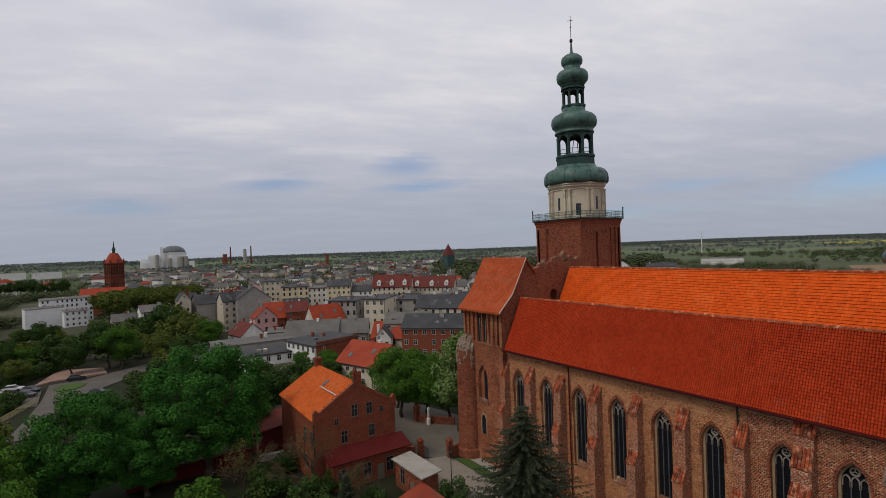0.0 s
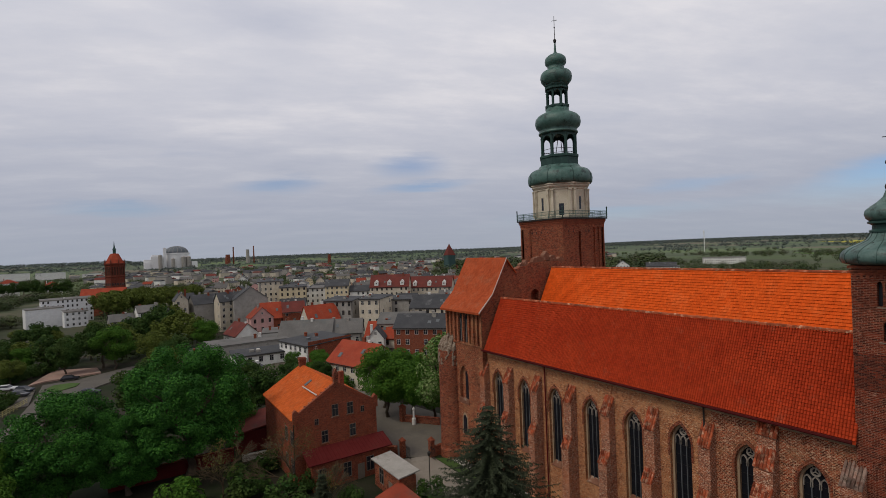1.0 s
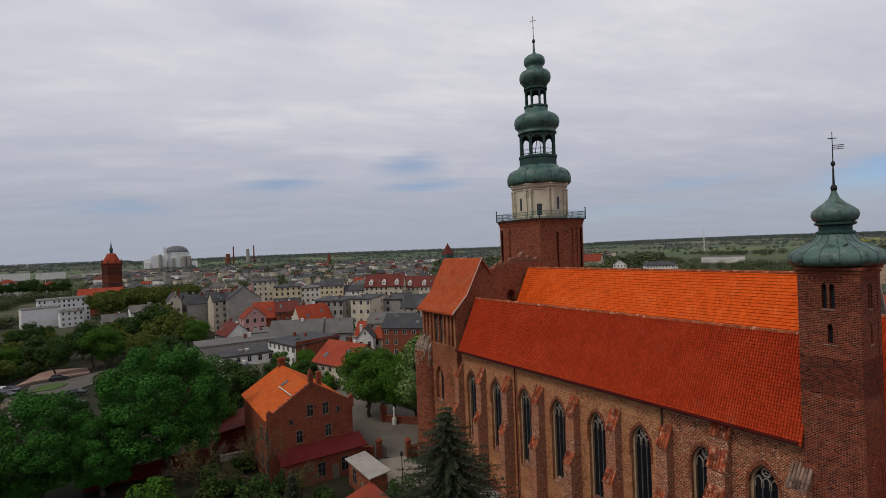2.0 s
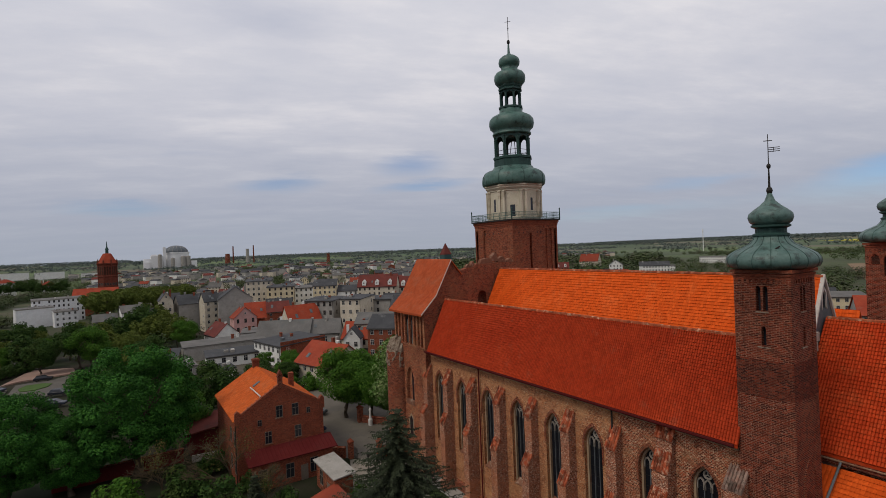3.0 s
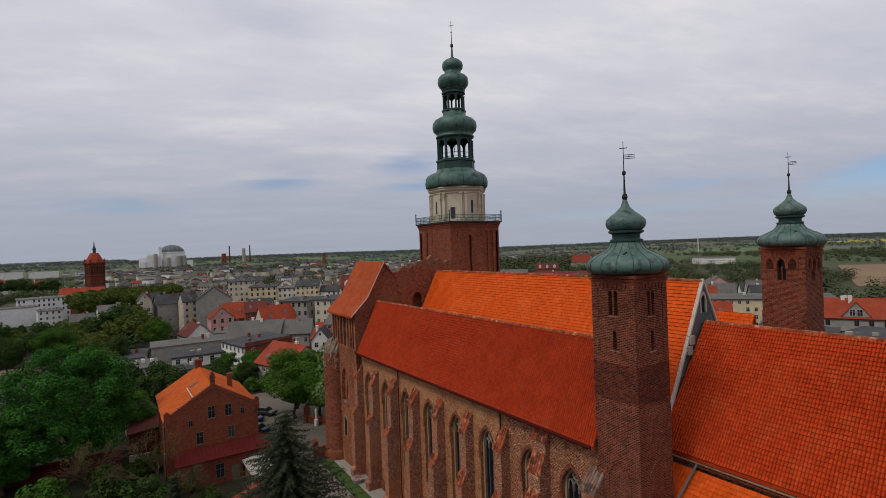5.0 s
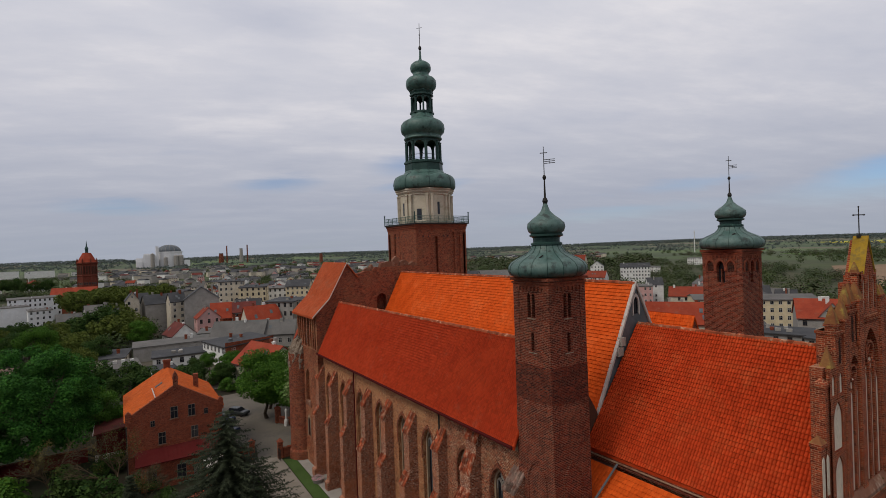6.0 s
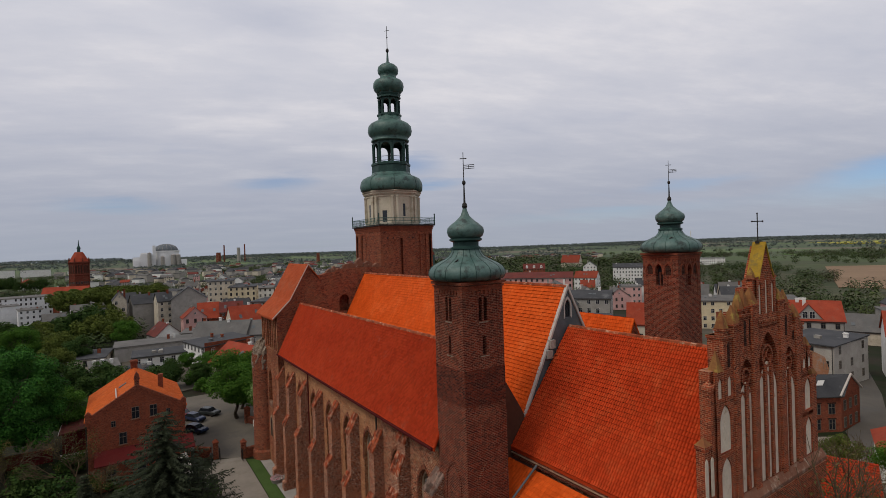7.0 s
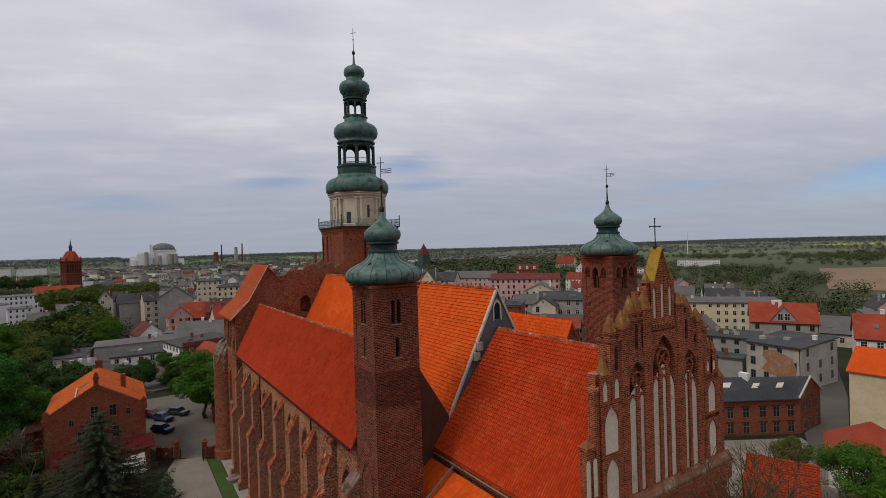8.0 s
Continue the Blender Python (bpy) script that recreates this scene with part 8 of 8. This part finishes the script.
def sprinkle(x0, x1, y0, y1, step, turn, hi, near, share, allowed=lambda x, y: True):
    made = 0
    x = x0
    while x < x1:
        y = y0
        while y < y1:
            px, py = x + rng.uniform(-0.25, 0.25) * step, y + rng.uniform(-0.25, 0.25) * step
            y += step
            if rng.random() > share or not allowed(px, py):
                continue
            w, d = rng.uniform(8, 14), rng.uniform(8, 11)
            if any(math.hypot(px - a, py - b) < r + 7 for a, b, r in taken):
                continue
            taken.append((px, py, 7))
            gz = hgt(px, py)
            ze = gz + rng.uniform(*hi)
            st = rng.choice("EEGEF")
            wall, roof = rng.choice(WALLS), rng.choice(ROOFS)
            building(px, py, turn + rng.choice((0, 0, 90)) + rng.uniform(-6, 6), w, d, ze, ze + (rng.uniform(2.5, 5.5) if st != "F" else 0.3), wall, roof, st, words(wall, roof), near, int(px * 7 + py))
            made += 1
        x += step
    return made


sprinkle(-330, -120, 60, 260, 17, 62, (6, 11), True, 0.85, lambda x, y: y > 0.2 * (-x) + 20 and y < -x * 1.3 + 40)
sprinkle(-560, -300, 20, 380, 24, 66, (7, 12), False, 0.75, lambda x, y: y > 35 + (-x - 300) * 0.12)
sprinkle(-120, 40, 160, 330, 24, 30, (6, 10), True, 0.6, lambda x, y: not (-40 < x - (y - 130) * -0.22 + 18 < -4))
sprinkle(-230, -80, 150, 320, 25, 40, (7, 12), True, 0.6)
sprinkle(-900, -560, 40, 520, 42, 70, (5, 9), False, 0.45)


def far_town():
    """Roofs too far off to tell apart: small gabled blocks out to the edge of the town."""
    rg = random.Random(77)
    g = Geo()
    for _ in range(620):
        r, a = rg.uniform(480, 1500), math.radians(rg.uniform(128, 186))
        x, y = -40 + r * math.cos(a), 50 + r * math.sin(a)
        if any(math.hypot(x - p, y - q) < rr + 8 for p, q, rr in taken if abs(x - p) < 40 and abs(y - q) < 40) or (-620 < x < -380 and y < 60):
            continue
        if math.radians(123) < a < math.radians(149) and r < 1080 and rg.random() < 0.85:
            continue
        w, d, h, k = rg.uniform(5, 12), rg.uniform(4, 6), rg.uniform(4, 9), rg.uniform(0.5, 4)
        t = rg.uniform(0, 3.14)
        c, s = math.cos(t), math.sin(t)
        z = hgt(x, y) + (0 if r < 900 else 4)
        at = lambda u, v, q: (x + c * u - s * v, y + s * u + c * v, z + q)
        wm, rm = rg.choice((0, 1, 2, 2)), rg.choice((3, 3, 4, 3, 5))
        g.add([at(u, v, q) for q in (-3, h) for u, v in ((-w, -d), (w, -d), (w, d), (-w, d))], [(0, 1, 5, 4), (1, 2, 6, 5), (2, 3, 7, 6), (3, 0, 4, 7)], wm)
        g.add([at(-w - 0.4, -d - 0.4, h), at(w + 0.4, -d - 0.4, h), at(w + 0.4, d + 0.4, h), at(-w - 0.4, d + 0.4, h), at(-w - 0.4, 0, h + k), at(w + 0.4, 0, h + k)], [(0, 1, 5, 4), (2, 3, 4, 5), (1, 2, 5), (3, 0, 4)], rm)
    tagged(g.ob("far_roofs", [WHITE, CREAM_W, GREY, SLATE, ROOF_GREY, ROOF_DARK]), "pale houses and grey roofs of the far town", "houses", kind="stuff")


far_town()

# ---- ground, streets and distance ----
def ground_mesh():
    rad = [0, 15, 30, 45, 60, 80, 100, 130, 160, 200, 250, 310, 380, 460, 560, 700, 900, 1200, 1700, 2400, 3400, 4900]
    n = 72
    v, f = [(-40, 50, 0)], []
    for r in rad[1:]:
        for i in range(n):
            a = 2 * math.pi * i / n
            x, y = -40 + r * math.cos(a), 50 + r * math.sin(a)
            rise = 0.0 if r < 900 else 26 * min((r - 900) / 2500, 1.2) * (0.75 + 0.25 * math.sin(a * 5 + 1) * math.sin(a * 2.3))
            v.append((x, y, hgt(x, y) + rise))
    f += [(0, 1 + i, 1 + (i + 1) % n) for i in range(n)]
    for j in range(len(rad) - 2):
        for i in range(n):
            a, b = 1 + j * n + i, 1 + j * n + (i + 1) % n
            f.append((a, a + n, b + n, b))
    return v, f


def plain_height(x, y):
    r = math.hypot(x + 40, y - 50)
    a = math.atan2(y - 50, x + 40)
    return hgt(x, y) + (0.0 if r < 900 else 26 * min((r - 900) / 2500, 1.2) * (0.75 + 0.25 * math.sin(a * 5 + 1) * math.sin(a * 2.3)))


def field_material():
    """Meadow and bare earth near by, a patchwork of fields farther off."""
    m, n, l, b = material("ground_cover")
    at = n("ShaderNodeNewGeometry")
    p = at.outputs["Position"]
    near = blend(n, l, steps(n, l, noise_at(n, l, p, 0.09, 6, 0.65), 0.42, 0.6), (0.017, 0.026, 0.008), (0.036, 0.030, 0.020))
    near = blend(n, l, noise_at(n, l, p, 2.5, 5, 0.7), near, blend(n, l, 1.0, near, (0.5, 0.5, 0.5), "MULTIPLY"))
    mp = n("ShaderNodeMapping")
    mp.inputs["Rotation"].default_value = (0, 0, 0.5)
    mp.inputs["Scale"].default_value = (0.0022, 0.0055, 0.0)
    l(p, mp.inputs[0])
    vo = n("ShaderNodeTexVoronoi")
    vo.inputs["Scale"].default_value = 1.0
    l(mp.outputs[0], vo.inputs[0])
    sp = n("ShaderNodeSeparateColor")
    l(vo.outputs["Color"], sp.inputs[0])
    ra = n("ShaderNodeValToRGB")
    ra.color_ramp.interpolation = "CONSTANT"
    for i, (q, c) in enumerate(((0.0, (0.08, 0.112, 0.062)), (0.22, (0.11, 0.145, 0.072)), (0.4, (0.085, 0.11, 0.064)), (0.55, (0.10, 0.122, 0.072)), (0.74, (0.155, 0.14, 0.10)), (0.82, (0.125, 0.17, 0.075)))):
        e = ra.color_ramp.elements[i] if i < 2 else ra.color_ramp.elements.new(q)
        e.position, e.color = q, (*c, 1)
    l(sp.outputs[0], ra.inputs[0])
    far = blend(n, l, noise_at(n, l, p, 0.02, 6, 0.7), ra.outputs[0], blend(n, l, 1.0, ra.outputs[0], (0.6, 0.6, 0.6), "MULTIPLY"))
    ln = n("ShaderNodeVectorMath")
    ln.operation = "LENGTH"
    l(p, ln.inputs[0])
    # fields pale from 700 to 1700 m: aerial haze put into the base colour
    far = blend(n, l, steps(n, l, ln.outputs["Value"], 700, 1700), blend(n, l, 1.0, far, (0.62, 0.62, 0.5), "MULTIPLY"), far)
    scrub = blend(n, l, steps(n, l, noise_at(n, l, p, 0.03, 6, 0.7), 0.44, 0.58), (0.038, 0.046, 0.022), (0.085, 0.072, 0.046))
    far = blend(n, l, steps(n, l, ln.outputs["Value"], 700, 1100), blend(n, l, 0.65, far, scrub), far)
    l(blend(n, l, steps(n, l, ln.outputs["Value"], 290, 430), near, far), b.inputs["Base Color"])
    b.inputs["Roughness"].default_value = 0.95
    b.inputs["Specular IOR Level"].default_value = 0.15
    return m


g = Geo()
v, f = ground_mesh()
g.add(v, f)
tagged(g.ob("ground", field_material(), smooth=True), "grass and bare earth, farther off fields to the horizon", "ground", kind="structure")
ASPHALT = surface("asphalt", (0.092, 0.082, 0.070), (0.122, 0.109, 0.093), 0.2, 5, 0.9, 0.01, stain=(0.075, 0.07, 0.065), stain_scale=0.15)
PAVING = surface("paving", (0.23, 0.20, 0.165), (0.29, 0.255, 0.21), 0.4, 7, 0.9, 0.01, stain=(0.17, 0.15, 0.12), stain_scale=0.3)
LAWN = surface("lawn", (0.045, 0.085, 0.018), (0.07, 0.12, 0.028), 0.4, 8, 0.95, 0.05)


def plate(name, pts, mat, label, z=0.03, deep=0.12, category="road", steps_=1):
    g = Geo()
    slab(g, [(x, y, hgt(x, y) + z) for x, y in pts], deep)
    return tagged(g.ob(name, mat), label, category, kind="structure")


plate("road_1", [(-112, 26), (-80, 31), (-72.5, 34), (-69.5, 38), (-72, 48), (-84, 50), (-112, 44)], surface("dusty_street", (0.135, 0.118, 0.096), (0.175, 0.153, 0.125), 0.25, 5, 0.9, 0.01, stain=(0.10, 0.09, 0.078), stain_scale=0.18), "grey asphalt street in front of the gate", 0.02)
plate("pavement_1", [(-71.5, 34.2), (-61, 30.5), (-45, 28), (-30, 27), (-30, 38.4), (-54, 38.2), (-66, 38.3), (-69.8, 38.3)], PAVING, "pale paved path along the church", 0.024, category="path")
plate("lawn_strip", [(-68.5, 38.4), (-54, 38.3), (-30, 38.5), (-30, 39.8), (-54, 39.9), (-67.5, 40.0)], LAWN, "narrow lawn beside the church", 0.06, category="lawn")
plate("pavement_2", [(-67.5, 40.1), (-54, 40.0), (-20, 39.9), (-20, 42.2), (-67.5, 42.2)], CONCRETE, "pale concrete strip at the foot of the wall", 0.04, category="path")
g = Geo()
outer, inner = [(-124.9, -14.8), (-138.6, -13.5), (-152.2, -10.4), (-160, -6.5), (-168.7, 0.1), (-178, 8)], [(-122, -21), (-138.9, -19.4), (-156, -18.6), (-174.8, -19.0), (-176, -10.5), (-187, 4)]
for (a, b), (c, d) in zip(zip(outer, outer[1:]), zip(inner, inner[1:])):
    slab(g, [(*p, hgt(*p) + 0.3) for p in (a, b, d, c)], 1.2)
tagged(g.ob("road_2", ASPHALT), "grey asphalt road past the car park", "road", kind="structure")
plate("parking_bay", [(-150, -19), (-170, -20), (-182, -27), (-176, -38), (-152, -30)], ASPHALT, "asphalt parking bay", 0.28, 1.2)
plate("traffic_island", [(-163.2, -16.6), (-162.2, -13.7), (-164.6, -11.2), (-168.3, -10.6), (-170.8, -12.7), (-171.1, -16.3), (-167.4, -17.5)], LAWN, "grassy traffic island", 0.45, 0.6, category="lawn")
g = Geo()
left, right = [(-13, 108), (-19.0, 120), (-19.2, 126), (-26.2, 144.5), (-36, 169.5), (-50, 206)], [(-8, 112), (-13.5, 121), (-15.2, 127), (-22, 148), (-31.5, 172.5), (-44, 208)]
for (a, b), (c, d) in zip(zip(left, left[1:]), zip(right, right[1:])):
    slab(g, [(*p, hgt(*p) + 0.05) for p in (a, c, d, b)], 1.0)
tagged(g.ob("road_3", ASPHALT), "asphalt street between the houses", "road", kind="structure")
plate("pavement_4", [(-40, 84), (4, 84), (-3, 104), (-18.5, 117.5), (-30.5, 98.5)], PAVING, "pale dusty yard between the houses", 0.02, 0.4)
plate("road_4", [(-300, 70), (-120, 48), (-119, 56), (-300, 80)], ASPHALT, "asphalt town street", 0.3, 1.5)
plate("field_1", [(-148, 512), (-264, 822), (-208, 878), (60, 800), (60, 560), (-95, 530)], surface("ploughed_earth", (0.21, 0.135, 0.08), (0.27, 0.18, 0.11), 0.02, 0.4, 0.95, 0.05), "bare brown ploughed field", 0.6, 1.5, category="field")
plate("field_2", [(-420, 1150), (-900, 1700), (-700, 1900), (-200, 1350)], surface("young_crop", (0.085, 0.15, 0.035), (0.11, 0.18, 0.045), 0.01, 0.3, 0.95, 0.05), "bright green crop field", 4, 6, category="field")
plate("field_3", [(-600, 1950), (-900, 2350), (-700, 2450), (-350, 2020)], surface("rape_flower", (0.40, 0.36, 0.04), (0.46, 0.42, 0.06), 0.01, 0.3, 0.95, 0.05), "yellow flowering rape field", 14, 6, category="field")
plate("pavement_5", [(-76, 126), (-37, 126), (-42, 200), (-90, 204)], surface("yard_earth", (0.085, 0.073, 0.056), (0.12, 0.103, 0.08), 0.2, 3, 0.95, 0.02, stain=(0.06, 0.07, 0.03), stain_scale=0.12), "trodden yards between the town houses", 0.3, 1.5)
plate("pavement_6", [(-117, 34), (-128, 24), (-200, 22), (-205, 62), (-125, 58)], bpy.data.materials["yard_earth"], "trodden yards behind the workshops", 0.35, 1.5)
plate("pavement_3", [(-176.5, -22.6), (-180.6, -19.2), (-181.5, -6.3), (-192.1, -7.6), (-199.8, -18.4), (-192.9, -19.9)], surface("pink_paving", (0.30, 0.19, 0.15), (0.36, 0.23, 0.18), 0.3, 4, 0.9, 0.01, stain=(0.22, 0.17, 0.14)), "pinkish paved square", 0.36, 0.8)


def in_field(x, y):
    """Inside the ploughed field or the clearing before the long white hall."""
    q = (y - 505) / 370
    return (0 < q < 1 and -150 - 115 * q < x < 40) or (780 < y < 832 and -480 < x < -380)


def woods():
    """Far woods, hedges and garden trees: clusters of leafy plates on low stems."""
    rng = np.random.default_rng(9)
    mat = foliage("woodland", (0.020, 0.038, 0.013), (0.052, 0.072, 0.026), (0.075, 0.095, 0.030), 0.06, (0.070, 0.060, 0.042))
    spots = []
    def belt(r0, r1, a0, a1, n, s0, s1):
        r = np.sqrt(rng.uniform(r0 * r0, r1 * r1, n))
        a = np.radians(rng.uniform(a0, a1, n))
        for rr, aa, ss in zip(r, a, rng.uniform(s0, s1, n)):
            spots.append((-40 + rr * math.cos(aa), 50 + rr * math.sin(aa), ss))
    belt(450, 1000, 128, 200, 2300, 3.5, 6.5)
    belt(300, 640, 176, 200, 420, 5, 8)
    belt(160, 330, 184, 200, 120, 3.5, 6)
    belt(330, 760, 178, 203, 900, 5, 8)
    belt(250, 560, 118, 146, 300, 4, 8)
    belt(600, 1500, 126, 200, 4200, 4.0, 7.5)
    belt(1300, 3600, 92, 200, 9000, 5, 9)
    belt(3000, 4600, 88, 130, 5200, 6, 10)
    belt(2900, 4600, 130, 200, 3600, 6, 10)
    belt(300, 560, 92, 124, 90, 5.5, 10)
    belt(330, 640, 124, 152, 620, 6, 10)
    belt(290, 520, 150, 186, 260, 4, 7)
    belt(260, 480, 108, 132, 50, 3.5, 6)
    belt(500, 1300, 92, 128, 1500, 4.5, 9)
    belt(240, 330, 92, 112, 60, 3.5, 6.5)
    for k in range(330):
        r, a = rng.uniform(650, 4200), math.radians(rng.uniform(85, 198))
        cx, cy = -40 + r * math.cos(a), 50 + r * math.sin(a)
        t = a + math.pi / 2 + rng.normal() * 0.2
        ln = rng.uniform(80, 420)
        for u in np.arange(-ln, ln, 8 + r * 0.003):
            spots.append((cx + u * math.cos(t) + rng.normal() * 5, cy + u * math.sin(t) + rng.normal() * 5, rng.uniform(4, 7)))
    keep = [(x, y, s) for x, y, s in spots if all(math.hypot(x - a, y - b) > r + 6 for a, b, r in taken if abs(x - a) < 40 and abs(y - b) < 40) and not (-560 < x < -440 and -40 < y < 35) and not (-430 < x < -225 and -75 < y < -10) and not in_field(x, y)]
    patch = lambda x, y: noise.noise(Vector((x * 0.0045, y * 0.0045, 3.0))) + 0.35 * noise.noise(Vector((x * 0.02, y * 0.02, 7.0)))
    keep = [k for k in keep if math.hypot(k[0] + 40, k[1] - 50) < (650 if k[1] - 50 > -0.53 * (k[0] + 40) and k[0] < -230 else 420) or patch(k[0], k[1]) > (-0.6 if math.hypot(k[0] + 40, k[1] - 50) > 2900 else 0.02 if k[0] < -700 or k[1] < 350 else 0.10)]
    r, a = np.sqrt(rng.uniform(540 ** 2, 1080 ** 2, 900)), np.radians(rng.uniform(123, 149, 900))
    keep += [k for k in zip(-40 + r * np.cos(a), 50 + r * np.sin(a), rng.uniform(9, 16, 900)) if patch(k[0] * 1.7, k[1] * 1.7) > -0.12 and all(math.hypot(k[0] - p, k[1] - q) > rr + 9 for p, q, rr in taken)]
    crowns("near_woods", [k for k in keep if math.hypot(k[0] + 40, k[1] - 50) < 700], 190, 0.055, 0.12, rng, mat)
    # paler and bluer than the nearer woods: distance haze put into the leaf colour
    hazed_mat = foliage("hazed_woodland", (0.062, 0.083, 0.078), (0.080, 0.100, 0.092), (0.092, 0.112, 0.092), 0.02, (0.094, 0.094, 0.084))
    far_off = lambda k: math.hypot(k[0] + 40, k[1] - 50)
    crowns("middle_woods", [k for k in keep if 700 <= far_off(k) < 1500], 80, 0.085, 0.17, rng, mat)
    crowns("far_woods", [k for k in keep if far_off(k) >= 1500], 14, 0.2, 0.4, rng, hazed_mat)


def crowns(name, keep, m, s0, s1, rng, mat):
    """Leafy plates gathered into crowns, one crown for each spot (x, y, size)."""
    n = len(keep)
    K = np.array(keep)
    z = np.array([plain_height(x, y) for x, y, _ in keep])
    d = rng.normal(size=(n, m, 3))
    d /= np.linalg.norm(d, axis=2)[..., None]
    c = np.stack([K[:, 0], K[:, 1], z + K[:, 2] * 0.7], 1)[:, None] + d * (K[:, 2][:, None, None] * np.array([0.8, 0.8, 0.62])) * rng.uniform(0.5, 1.1, (n, m, 1))
    nrm = d * 0.7 + rng.normal(size=d.shape) * 0.3 + np.array([0, 0, 0.9])
    nrm /= np.linalg.norm(nrm, axis=2)[..., None]
    t = np.cross(nrm, rng.normal(size=d.shape))
    t /= np.linalg.norm(t, axis=2)[..., None]
    b = np.cross(nrm, t)
    s = K[:, 2][:, None, None] * rng.uniform(s0, s1, (n, m, 1))
    v = np.stack([c - t * s, c - b * s * 0.7, c + t * s, c + b * s * 0.7], 2).reshape(-1, 3)
    fcs = (np.arange(n * m)[:, None] * 4 + np.arange(4)[None]).tolist()
    me = bpy.data.meshes.new(name)
    me.from_pydata(v.tolist(), [], fcs)
    me.materials.append(mat)
    tagged(new(name, me), "dark woods, hedges and garden trees out to the horizon", "woods", kind="stuff")


woods()
